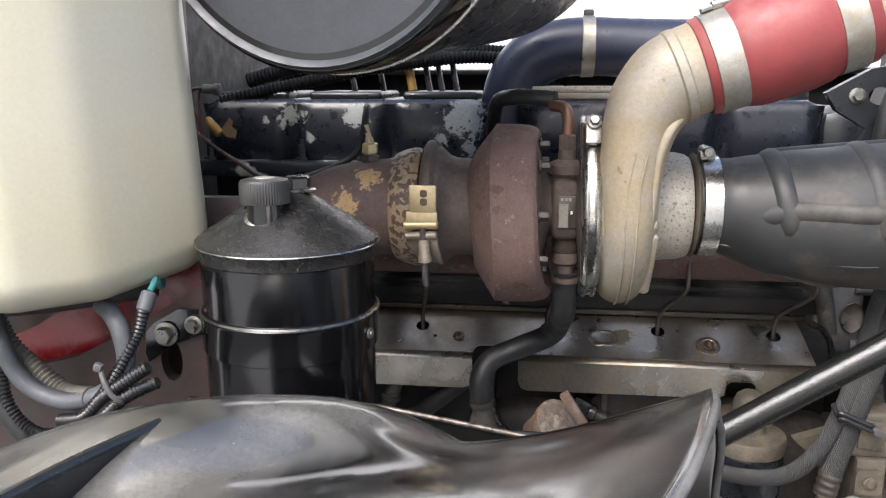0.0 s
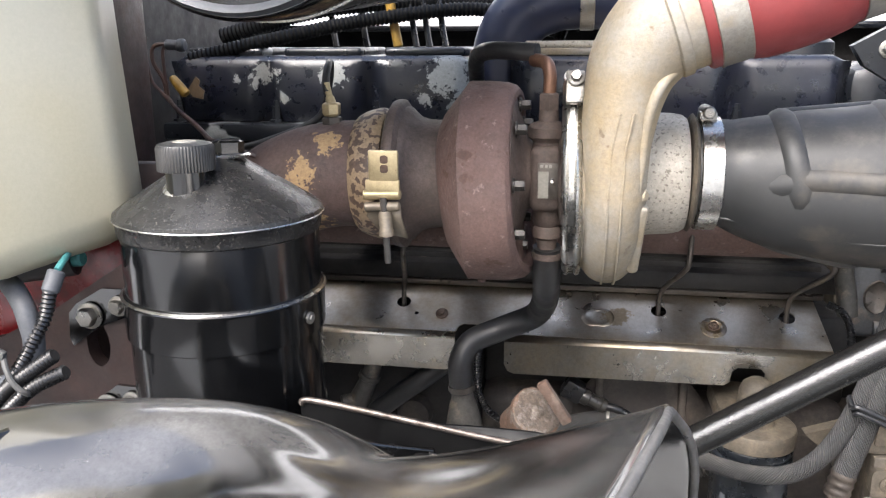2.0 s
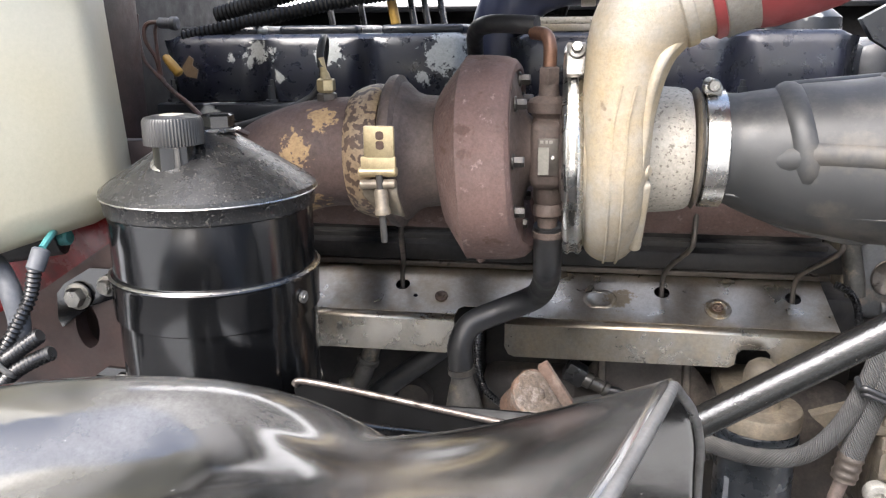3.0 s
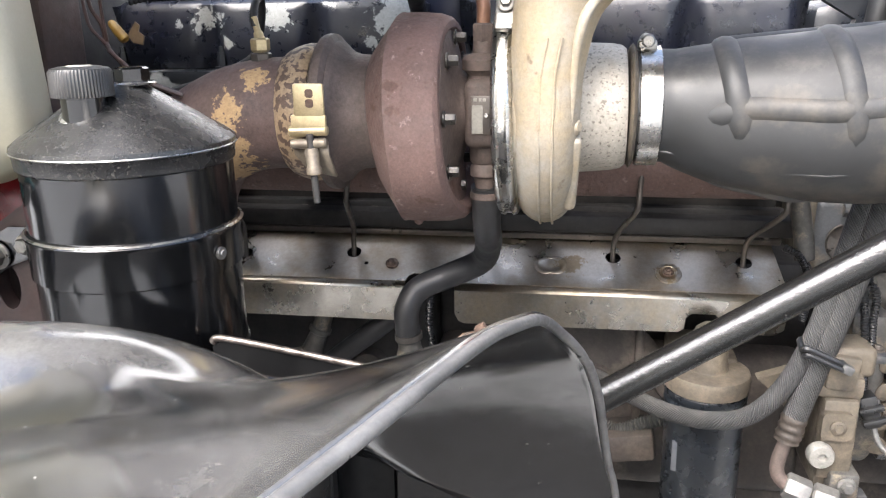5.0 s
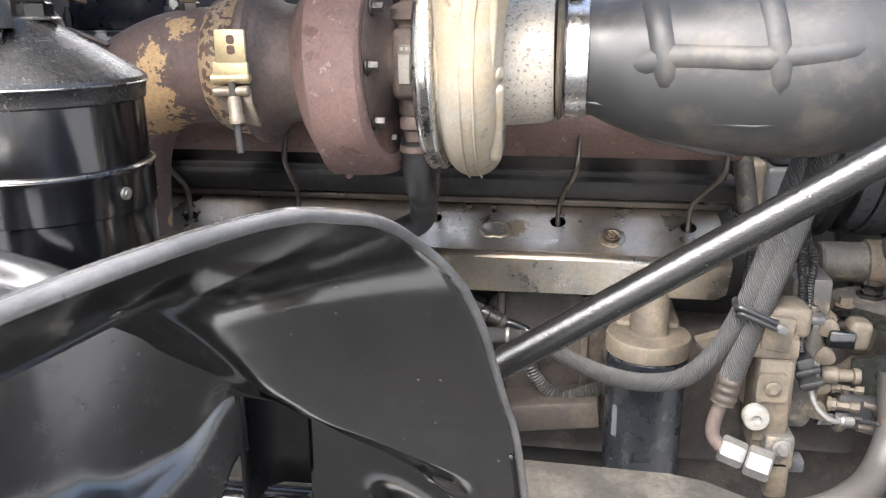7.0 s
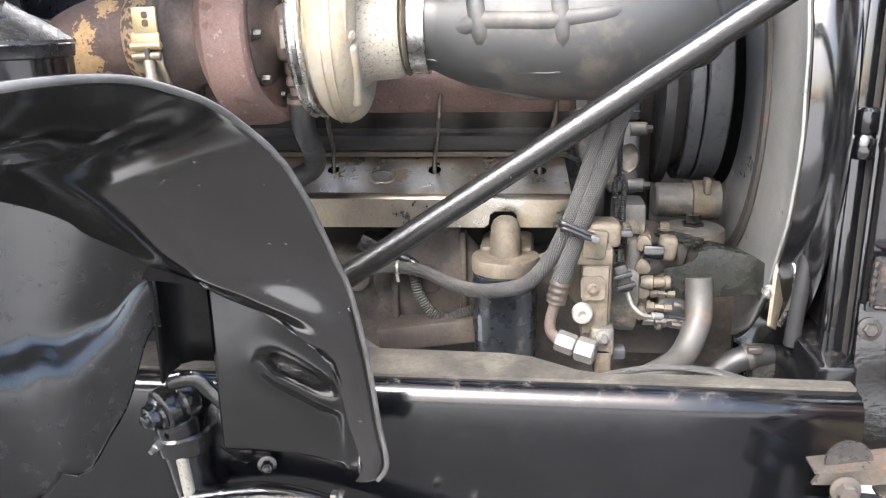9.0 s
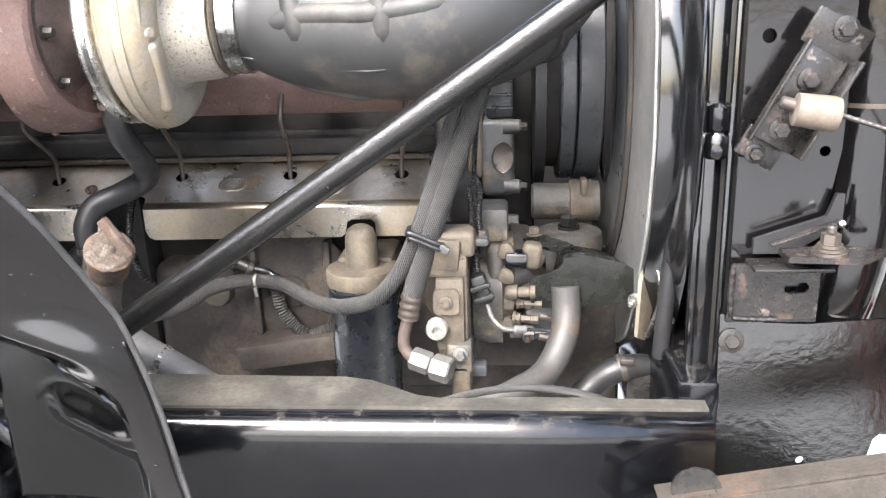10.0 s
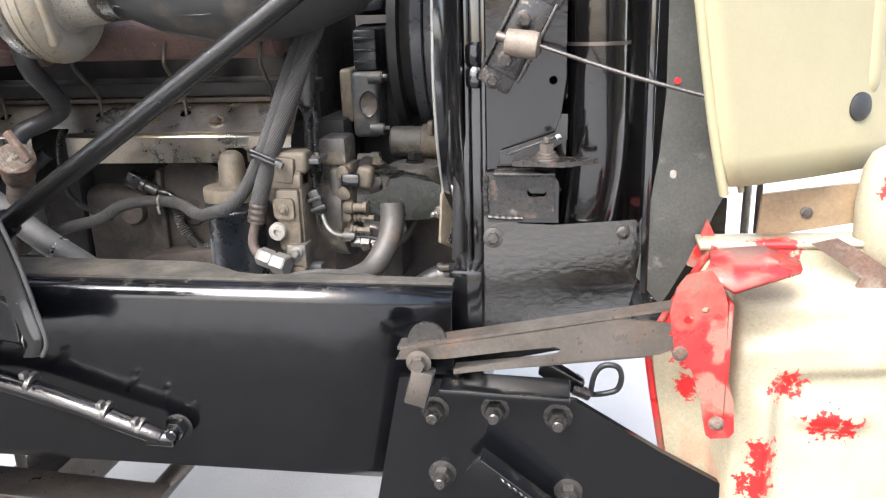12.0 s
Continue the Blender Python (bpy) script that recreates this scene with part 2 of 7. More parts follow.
dull_band = M("dull_dusty_steel_band", (0.42, 0.4, 0.36), (0.3, 0.28, 0.24), 0.42, metal=0.75, bump=0.12, c3=(0.3, 0.25, 0.17), t3=0.6, s3=25, w3=0.1)
chrome = M("bright_steel_band", (0.55, 0.54, 0.52), (0.42, 0.41, 0.38), 0.28, metal=1.0, bump=0.03, rvar=0.06)
cable_steel = M("dark_twisted_steel", (0.085, 0.078, 0.073), (0.05, 0.046, 0.043), 0.45, metal=0.6, bump=0.2)
hex_zinc = M("dull_grey_zinc_hex", (0.2, 0.197, 0.185), (0.14, 0.135, 0.125), 0.5, metal=0.5, bump=0.15, c3=(0.12, 0.09, 0.065), t3=0.66, s3=50, w3=0.06)
plug_steel = M("pale_zinc_plug", (0.3, 0.29, 0.265), (0.21, 0.2, 0.18), 0.45, metal=0.4, bump=0.1)
steel = M("dull_zinc_steel", (0.34, 0.335, 0.315), (0.22, 0.208, 0.19), 0.38, metal=0.85, bump=0.15, c3=(0.17, 0.11, 0.07), t3=0.66, s3=60)
dark_steel = M("dark_oiled_steel", (0.07, 0.065, 0.06), (0.12, 0.1, 0.085), 0.4, metal=0.6, bump=0.2)
strut_steel = M("oily_black_tube", (0.0045, 0.0045, 0.0045), (0.009, 0.0088, 0.0082), 0.17, metal=0.0, bump=0.32, bscale=260, scale=70, rvar=0.1, ior=1.5, c4=(0.05, 0.047, 0.044), t4=0.7, s4=220)
rubber_boot = M("dusty_grey_rubber", (0.025, 0.0258, 0.0262), (0.018, 0.0185, 0.0185), 0.55, bump=0.08, bscale=80, scale=6, dust=(0.17, 0.15, 0.13), dustn=0.3, c3=(0.12, 0.1, 0.075), t3=0.67, s3=5, w3=0.12, grain=0.06)
rubber = M("black_rubber_hose", (0.0115, 0.012, 0.013), (0.019, 0.019, 0.02), 0.48, bump=0.1, dust=(0.11, 0.095, 0.08), dustn=0.2)
braided = M("grey_braided_hose", (0.056, 0.055, 0.053), (0.036, 0.035, 0.034), 0.65, bump=0.8, dist=0.002, uvwave=15, dust=(0.16, 0.14, 0.12), dustn=0.35)
fine_braid = M("pale_braided_line", (0.11, 0.105, 0.1), (0.06, 0.058, 0.055), 0.45, metal=0.4, bump=0.7, uvwave=30)
loom = M("black_convoluted_loom", (0.01, 0.01, 0.011), (0.017, 0.017, 0.017), 0.32, bump=0.05)
red_silicone = M("red_silicone_hose", (0.21, 0.034, 0.034), (0.17, 0.03, 0.031), 0.5, bump=0.1, bscale=300, dust=(0.33, 0.2, 0.18), dustn=0.4, grain=0.06)
blue_silicone = M("dark_blue_silicone", (0.012, 0.016, 0.035), (0.02, 0.025, 0.05), 0.4, bump=0.08, grain=0.06)
tank_plastic = M("cloudy_cream_plastic", (0.45, 0.468, 0.44), (0.40, 0.41, 0.36), 0.4, bump=0.05, bscale=20, scale=2.2, grain=0.06, c3=(0.45, 0.4, 0.255), t3=0.47, s3=2.0, w3=0.22, d3=3)
red_paint = M("red_paint", (0.36, 0.012, 0.015), (0.28, 0.012, 0.014), 0.3, bump=0.08, c3=(0.06, 0.03, 0.025), t3=0.62, s3=12, w3=0.1)
bracket_brown = M("brown_grimy_bracket", (0.058, 0.03, 0.025), (0.032, 0.019, 0.0165), 0.55, bump=0.3, c3=(0.035, 0.028, 0.026), t3=0.58, s3=12, w3=0.15)
cream_gel = M("cream_fibreglass", (0.26, 0.237, 0.148), (0.22, 0.197, 0.12), 0.45, bump=0.1, bscale=40, scale=3, grain=0.06)
worn_red = M("chipped_red_over_cream", (0.31, 0.285, 0.21), (0.25, 0.21, 0.135), 0.5, bump=0.25, bscale=50, scale=5, c3=(0.42, 0.014, 0.014), t3=0.69, s3=7, w3=0.025, r3=0.35, c4=(0.33, 0.21, 0.14), t4=0.64, s4=7, spots=[(1.365, 0.885, 0.81, 0.03), (1.42, 0.88, 0.745, 0.035), (1.45, 0.88, 0.74, 0.03), (1.335, 0.88, 0.7, 0.03), (1.33, 0.88, 0.65, 0.035), (1.225, 0.98, 0.82, 0.03), (1.215, 0.99, 0.86, 0.04), (1.235, 0.98, 0.76, 0.025), (1.35, 0.97, 1.0, 0.04), (1.5, 0.94, 1.09, 0.03)])
red_worn = M("scuffed_red_paint", (0.4, 0.014, 0.014), (0.3, 0.016, 0.016), 0.35, bump=0.25, bscale=40, c3=(0.16, 0.07, 0.05), t3=0.55, s3=9, w3=0.05, r3=0.7, c4=(0.2, 0.1, 0.075), t4=0.66, s4=14)
scuffed_lit_edge = M("scuffed_lit_grey_edge", (0.11, 0.107, 0.102), (0.05, 0.049, 0.047), 0.4, bump=0.2)
# Tan whose base colour includes the brace strip's shade; also colours the tape flap.
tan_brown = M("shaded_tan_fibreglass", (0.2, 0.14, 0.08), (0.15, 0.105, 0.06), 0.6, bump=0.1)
rust_orange = M("orange_rusted_iron", (0.11, 0.056, 0.03), (0.062, 0.04, 0.029), 0.85, bump=0.5, bscale=140, scale=30, c3=(0.11, 0.09, 0.075), t3=0.57, s3=40, w3=0.06, grain=0.45, gscale=180)
scaly_rust = M("scaly_grey_rust", (0.085, 0.064, 0.048), (0.05, 0.038, 0.03), 0.85, bump=0.6, bscale=170, dist=0.003, scale=50, c3=(0.13, 0.112, 0.095), t3=0.57, s3=70, w3=0.06, grain=0.5, gscale=220)
rusty = M("rusty_steel", (0.098, 0.056, 0.038), (0.065, 0.043, 0.032), 0.8, bump=0.5, bscale=120, c3=(0.14, 0.11, 0.088), t3=0.58, s3=25, w3=0.08, grain=0.4, gscale=180)
worn_steel = M("worn_brown_grey_bar", (0.13, 0.115, 0.1), (0.075, 0.066, 0.057), 0.38, metal=0.6, bump=0.2, scale=14, c3=(0.2, 0.12, 0.08), t3=0.66, s3=10, w3=0.1)
tan_cast = M("tan_dusty_casting", (0.11, 0.092, 0.067), (0.058, 0.049, 0.039), 0.65, metal=0.2, bump=0.35, scale=25, c3=(0.15, 0.12, 0.085), t3=0.6, s3=22, w3=0.1, grain=0.28, gscale=160)
grey_cast = M("grey_dusty_casting", (0.1, 0.095, 0.086), (0.055, 0.051, 0.046), 0.55, metal=0.35, bump=0.35, scale=25, c3=(0.26, 0.21, 0.14), t3=0.64, s3=20, w3=0.1, grain=0.3, gscale=160)
filter_paint = M("black_filter_can", (0.0095, 0.0118, 0.015), (0.015, 0.0175, 0.021), 0.3, bump=0.05, c3=(0.1, 0.1, 0.1), t3=0.72, s3=40)
white_rubber = M("aged_ivory_rubber", (0.15, 0.122, 0.097), (0.1, 0.084, 0.066), 0.6, bump=0.3, grain=0.35, c3=(0.07, 0.055, 0.045), t3=0.62, s3=40, w3=0.08)
grey_cap = M("grey_moulded_plastic", (0.085, 0.09, 0.1), (0.06, 0.064, 0.07), 0.55, bump=0.08)
cap_plastic = M("black_knurled_plastic", (0.012, 0.012, 0.012), (0.02, 0.019, 0.018), 0.45, bump=0.1)
concrete = M("pale_concrete", (0.375, 0.378, 0.37), (0.3, 0.302, 0.295), 0.85, bump=0.3, bscale=30, scale=1.5)
pale_wall = M("pale_wall", (0.78, 0.78, 0.78), (0.7, 0.71, 0.73), 0.7, scale=0.6, grain=0.06)
yellow_plastic = M("yellow_sleeve", (0.32, 0.19, 0.03), (0.24, 0.14, 0.03), 0.45)
wire_dark = M("brown_black_wire", (0.04, 0.028, 0.024), (0.06, 0.03, 0.025), 0.45)
white_paint = M("white_marked_metal", (0.25, 0.24, 0.215), (0.17, 0.16, 0.135), 0.5)
belt_grey = M("dusty_grey_pulley", (0.062, 0.066, 0.072), (0.042, 0.045, 0.05), 0.34, bump=0.1, grain=0.15)
shroud_plastic = M("dusty_lit_shroud", (0.13, 0.132, 0.128), (0.18, 0.178, 0.168), 0.36, scale=8, bump=0.1, rvar=0.1, ior=1.8)


# ---- mesh helpers ----
def thing(name, at, label="", category="", group="", kind=""):
    ob = new(name)
    ob.location = at
    ob.empty_display_size = 0.03
    return tagged(ob, label, category, group, kind)


def part(name, bm, material, parent=None, label="", sharp=40):
    me = bpy.data.meshes.new(name)
    bmesh.ops.recalc_face_normals(bm, faces=bm.faces)
    bm.to_mesh(me)
    bm.free()
    me.materials.append(material)
    me.shade_smooth()
    me.set_sharp_from_angle(angle=radians(sharp))
    ob = new(name, me)
    if parent is not None:
        ob.parent = parent
        if parent.type == "EMPTY":
            ob.matrix_parent_inverse = Matrix.Translation(-parent.location)
    if label:
        ob["label"] = label
    return ob


def V(*a):
    return Vector(a)


def joined(*bms):
    out = bms[0]
    for b in bms[1:]:
        me = bpy.data.meshes.new("tmp")
        b.to_mesh(me)
        b.free()
        out.from_mesh(me)
        bpy.data.meshes.remove(me)
    return out


def box(c, size, rot=(0, 0, 0), bevel=0.003, seg=2):
    bm = bmesh.new()
    bmesh.ops.create_cube(bm, size=1, matrix=pose(*c, *rot) @ Matrix.Diagonal((*size, 1)))
    if bevel:
        bmesh.ops.bevel(bm, geom=bm.edges[:], offset=min(bevel, min(size) * 0.45), segments=seg, affect="EDGES", profile=0.5)
    return bm


def frame_of(axis):
    a = Vector(axis).normalized()
    u = a.cross(Vector((0, 0, 1)) if abs(a.z) < 0.9 else Vector((1, 0, 0))).normalized()
    return a, u, a.cross(u)


def lathe(profile, origin, axis, n=40, wob=None, close=True):
    """Turns (along, radius) pairs round an axis."""
    bm = bmesh.new()
    a, u, v = frame_of(axis)
    o = Vector(origin)
    rings = []
    for s, r in profile:
        ring = []
        for i in range(n):
            th = 2 * math.pi * i / n
            rr = max(r, 1e-4) * (wob(th, s) if wob else 1)
            ring.append(bm.verts.new(o + a * s + (u * math.cos(th) + v * math.sin(th)) * rr))
        rings.append(ring)
    for p, q in zip(rings, rings[1:]):
        for i in range(n):
            bm.faces.new((p[i], p[(i + 1) % n], q[(i + 1) % n], q[i]))
    if close:
        bm.faces.new(rings[0][::-1])
        bm.faces.new(rings[-1])
    return bm


def rod(p, q, r, r2=None, n=20, bev=None):
    p, q = Vector(p), Vector(q)
    L = (q - p).length
    r2 = r if r2 is None else r2
    b = min(0.002, r * 0.3, L * 0.3) if bev is None else bev
    return lathe([(0, r - b), (b, r), (L - b, r2), (L, r2 - b)], p, q - p, n)


def spline(pts, per=8):
    pts = [Vector(p) for p in pts]
    out = []
    for i in range(len(pts) - 1):
        a, b = pts[max(i - 1, 0)], pts[i]
        c, d = pts[i + 1], pts[min(i + 2, len(pts) - 1)]
        for k in range(per):
            t = k / per
            out.append(0.5 * ((2 * b) + (c - a) * t + (2 * a - 5 * b + 4 * c - d) * t * t + (3 * b - a - 3 * c + d) * t ** 3))
    out.append(pts[-1])
    return out


def tube(pts, r, n=14, per=8, ring=0.0, depth=0.0, squash=1.0):
    """A round tube along a smooth line; r: a radius, or one for each point; ring, depth: corrugation pitch and depth."""
    line = spline(pts, per) if per > 1 else [Vector(p) for p in pts]
    if ring:
        fine, acc = [], 0.0
        for a, b in zip(line, line[1:]):
            L = (b - a).length
            while acc < L:
                fine.append(a.lerp(b, acc / L))
                acc += ring / 4
            acc -= L
        line = fine
    bm = bmesh.new()
    uvl = bm.loops.layers.uv.new("UVMap")
    rad = []
    for i in range(len(line)):
        f = i / (len(line) - 1)
        if isinstance(r, (int, float)):
            rr = r
        else:
            k = f * (len(r) - 1)
            j = min(int(k), len(r) - 2)
            rr = r[j] + (r[j + 1] - r[j]) * (k - j)
        if ring:
            rr -= depth * (1, 0.5, 0, 0.5)[i % 4]
        rad.append(rr)
    rings, dist = [], []
    u = None
    acc = 0.0
    for i, p in enumerate(line):
        t = (line[min(i + 1, len(line) - 1)] - line[max(i - 1, 0)]).normalized()
        if u is None:
            _, u, _ = frame_of(t)
        u = (u - t * u.dot(t)).normalized()
        v = t.cross(u)
        if i:
            acc += (p - line[i - 1]).length
        dist.append(acc)
        rings.append([bm.verts.new(p + (u * math.cos(2 * math.pi * k / n) * squash + v * math.sin(2 * math.pi * k / n)) * rad[i]) for k in range(n)])
    for i in range(len(rings) - 1):
        p, q = rings[i], rings[i + 1]
        for k in range(n):
            f = bm.faces.new((p[k], p[(k + 1) % n], q[(k + 1) % n], q[k]))
            circ = 2 * math.pi * rad[i]
            for lp, (uu, vv) in zip(f.loops, ((k / n, dist[i]), ((k + 1) / n, dist[i]), ((k + 1) / n, dist[i + 1]), (k / n, dist[i + 1]))):
                lp[uvl].uv = (uu * circ * 10, vv * 10)
    bm.faces.new(rings[0][::-1])
    bm.faces.new(rings[-1])
    return bm


def circle2(cx, cy, r, n=16, sy=1.0):
    return [(cx + r * math.cos(2 * math.pi * i / n), cy + r * sy * math.sin(2 * math.pi * i / n)) for i in range(n)]


def rounded(x0, y0, x1, y1, r, n=5):
    out = []
    for cx, cy, a in ((x1 - r, y0 + r, -90), (x1 - r, y1 - r, 0), (x0 + r, y1 - r, 90), (x0 + r, y0 + r, 180)):
        out += [(cx + r * math.cos(radians(a + 90 * i / n)), cy + r * math.sin(radians(a + 90 * i / n))) for i in range(n + 1)]
    return out


def plate(outline, thick, m, cuts=()):
    """A flat plate with holes: outline in its own x, y, lifted by thick along z, placed by the matrix m."""
    bm = bmesh.new()
    for lp in (outline, *cuts):
        vs = [bm.verts.new((x, y, 0)) for x, y in lp]
        for i in range(len(vs)):
            bm.edges.new((vs[i], vs[(i + 1) % len(vs)]))
    bmesh.ops.triangle_fill(bm, use_beauty=True, use_dissolve=False, edges=bm.edges[:])
    ex = bmesh.ops.extrude_face_region(bm, geom=bm.faces[:])
    bmesh.ops.translate(bm, vec=(0, 0, thick), verts=[g for g in ex["geom"] if isinstance(g, bmesh.types.BMVert)])
    bmesh.ops.transform(bm, matrix=m, verts=bm.verts)
    return bm


# own x -> world x, own y -> world z, thickness towards the viewer's side (-y)
def upright(x, y, z, rz=0, lean=0, turn=0):
    return pose(x, y, z, 0, 0, rz) @ pose(0, 0, 0, 90 + lean, 0, 0) @ pose(0, 0, 0, 0, 0, turn)


def bolt(p, axis=(0, -1, 0), r=0.012, h=0.009, washer=1.5, stud=0.0):
    a = Vector(axis).normalized()
    p = Vector(p)
    b = lathe([(0, r), (h * 0.8, r), (h, r * 0.85)], p + a * 0.002, a, 6)
    b = joined(b, lathe([(0, r * washer), (0.0025, r * washer), (0.003, r * washer * 0.93)], p, a, 20))
    if stud:
        b = joined(b, rod(p + a * h, p + a * (h + stud), r * 0.55, n=12))
    return b


def loft(rows, material=None):
    """A skin over rows of points."""
    bm = bmesh.new()
    vs = [[bm.verts.new(p) for p in row] for row in rows]
    for a, b in zip(vs, vs[1:]):
        for i in range(len(a) - 1):
            bm.faces.new((a[i], a[i + 1], b[i + 1], b[i]))
    return bm


def shell(ob, thick, offset=-1):
    k = ob.modifiers.new("thickness", "SOLIDIFY")
    k.thickness, k.offset = thick, offset
    return ob


# ---- ground and distance ----
bm = bmesh.new()
bmesh.ops.create_grid(bm, x_segments=2, y_segments=2, size=400)
tagged(part("ground", bm, concrete), "pale dusty concrete yard under the truck", "ground", kind="structure")
# Added wall, 9 m high so that glossy black parts mirror something pale.
bm = box((0, 10, 4.5), (70, 0.3, 9.0), bevel=0)
tagged(part("backdrop", bm, pale_wall), "pale blank wall added across the yard to fill reflections", "wall", kind="structure")

# Dark strip painted on the yard in place of the truck's contact shade.
shade_ground = M("shaded_ground_strip", (0.035, 0.034, 0.033), (0.05, 0.048, 0.046), 0.8, scale=6, bump=0.5, bscale=120, c3=(0.02, 0.019, 0.018), t3=0.6, s3=2, w3=0.1)
tagged(part("road", box((-2, -0.2, 0.002), (16, 2.2, 0.004), bevel=0), shade_ground), "dark ground strip standing in for the truck's shade", "road", kind="structure")

# ---- engine ----
AX, AZ = 1.17, 1.41  # the turbo's axis: y and z


def engine_block():
    e = thing("engine_block", (0, 1.6, 0.9), "grimy diesel engine block with oily dust and painted-in shade", "engine")
    # Left crankcase takes the dark casting so its colour holds the shield's shade.
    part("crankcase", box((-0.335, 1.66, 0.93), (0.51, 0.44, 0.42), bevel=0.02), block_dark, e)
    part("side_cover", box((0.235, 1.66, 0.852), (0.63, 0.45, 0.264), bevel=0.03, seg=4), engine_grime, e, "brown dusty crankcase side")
    # Dark box standing in for the shade just under the heat shield.
    part("upper_shade_block", box((0.235, 1.71, 1.05), (0.63, 0.44, 0.16), bevel=0.01), block_dark, e)
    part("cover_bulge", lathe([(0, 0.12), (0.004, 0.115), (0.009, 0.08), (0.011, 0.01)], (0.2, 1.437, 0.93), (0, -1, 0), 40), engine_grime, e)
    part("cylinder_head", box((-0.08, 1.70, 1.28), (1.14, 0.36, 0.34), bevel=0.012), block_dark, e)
    part("side_ledge", box((-0.08, 1.475, 1.205), (1.16, 0.1, 0.03), bevel=0.006), block_dark, e, "black painted side ledge")
    part("head_ledge", box((-0.1, 1.50, 1.435), (1.12, 0.09, 0.03), bevel=0.006), dark_engine, e)
    for x in (-0.45, -0.2, 0.05, 0.2, 0.33):
        part("boss", lathe([(0, 0.035), (0.02, 0.033), (0.03, 0.028)], (x, 1.45, 0.93), (0, -1, 0), 20), engine_grime, e)
    for x in (0.13, 0.27):
        part("casting_rib", box((x, 1.43, 0.93), (0.014, 0.03, 0.2), bevel=0.005), engine_grime, e)
    for i in range(9):
        x = -0.56 + i * 0.125
        part("head_bolt", bolt((x, 1.458, 1.21), (0, -0.5, 1), 0.008, 0.008), dark_steel, e)
    part("lower_pad", box((0.20, 1.4, 0.83), (0.2, 0.08, 0.05), (0, -8, 0), 0.008), engine_grime, e)
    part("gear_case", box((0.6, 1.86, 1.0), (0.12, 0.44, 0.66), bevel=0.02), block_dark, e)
    part("thermostat_housing", box((0.58, 1.75, 1.45), (0.1, 0.3, 0.2), bevel=0.03), dark_engine, e)
    part("front_lower", box((0.6, 1.68, 0.72), (0.44, 0.44, 0.4), bevel=0.03), engine_grime, e)
    part("oil_pan", box((-0.05, 1.7, 0.62), (1.2, 0.4, 0.22), bevel=0.03), block_dark, e)
    return e


def rocker_housing(x0, x1, light_top=False):
    c = (x0 + x1) / 2
    r = thing("rocker_cover", (c, 1.62, 1.45), "black rocker cover with grey paint chips" if not light_top else "black rocker cover with a bare aluminium top plate", "engine cover", "rocker covers")
    rows = []
    n = 3
    w = (x1 - x0) / n
    N = 60
    for k in range(N + 1):
        x = x0 + (x1 - x0) * k / N
        # three lobes on the front with scooped recesses between them
        u = ((x - x0) / w) % 1.0
        lobe = min(1.0, max(0.0, (0.5 - abs(u - 0.5)) * 5.5))
        lobe = lobe * lobe * (3 - 2 * lobe)
        e = min(1.0, k / 3.0, (N - k) / 3.0)
        in_ = 0.012 * (1 - e)
        f = 1.506 - 0.03 * lobe + in_
        top = 1.566 - in_
        rows.append([(x, 1.51 + in_, 1.448), (x, f + 0.012, 1.452), (x, f + 0.004, 1.475), (x, f, 1.51), (x, 1.484 + 0.2 * (f - 1.476) + in_, 1.545), (x, 1.487 + in_, 1.557), (x, 1.495 + in_, top - 0.002), (x, 1.51 + in_, top), (x, 1.74 - in_, top), (x, 1.765 - in_, 1.54), (x, 1.765 - in_, 1.448)])
    b = loft(rows)
    for row in (0, -1):
        b.verts.ensure_lookup_table()
        vs = list(b.verts)[:11] if row == 0 else list(b.verts)[-11:]
        b.faces.new(vs)
    part("housing", b, chipped_cover, r, sharp=50)
    if light_top:
        part("top_plate", box((c - 0.15, 1.63, 1.572), (0.24, 0.25, 0.012), bevel=0.003), cast_alu, r, "bare dusty aluminium top plate")
        part("top_rail", box((c - 0.15, 1.63, 1.584), (0.2, 0.16, 0.012), bevel=0.004), alu_speck, r)
        part("end_dome", lathe([(0, 0.06), (0.02, 0.058), (0.035, 0.04), (0.04, 0.01)], (x1 - 0.06, 1.6, 1.565), (0, 0, 1), 32), dark_engine, r)
    for i in range(n):
        cx = x0 + w * (i + 0.5)
        if not light_top:
            part("raised_pad", box((cx, 1.62, 1.572), (w * 0.78, 0.2, 0.016), bevel=0.007, seg=3), dark_engine, r)
        part("cover_bolt", lathe([(0, 0.013), (0.006, 0.013), (0.006, 0.008), (0.03, 0.008), (0.03, 0.005), (0.04, 0.005)], (x0 + w * i + 0.012, 1.495, 1.449), (0, 0, 1), 6), dark_engine, r)
    return r


engine_block()
rocker_housing(-0.655, -0.1)
rocker_housing(-0.04, 0.5, True)

# exhaust manifold
e = thing("exhaust_manifold", (0, 1.33, 1.3), "rusty reddish-brown cast exhaust manifold along the head", "manifold")
part("log", lathe([(0, 0.03), (0.01, 0.042), (0.5, 0.044), (0.505, 0.05), (0.53, 0.05), (0.535, 0.042), (1.03, 0.042), (1.04, 0.03)], (-0.56, 1.34, 1.315), (1, 0, 0), 28), cast_rust, e)
for x in (-0.48, -0.3, -0.1, 0.1, 0.28, 0.42):
    part("runner", tube([(x, 1.34, 1.315), (x, 1.42, 1.32), (x, 1.53, 1.325)], [0.036, 0.034, 0.038], 16), cast_brown, e)
    part("flange", box((x, 1.515, 1.32), (0.085, 0.016, 0.09), bevel=0.008), cast_brown, e)


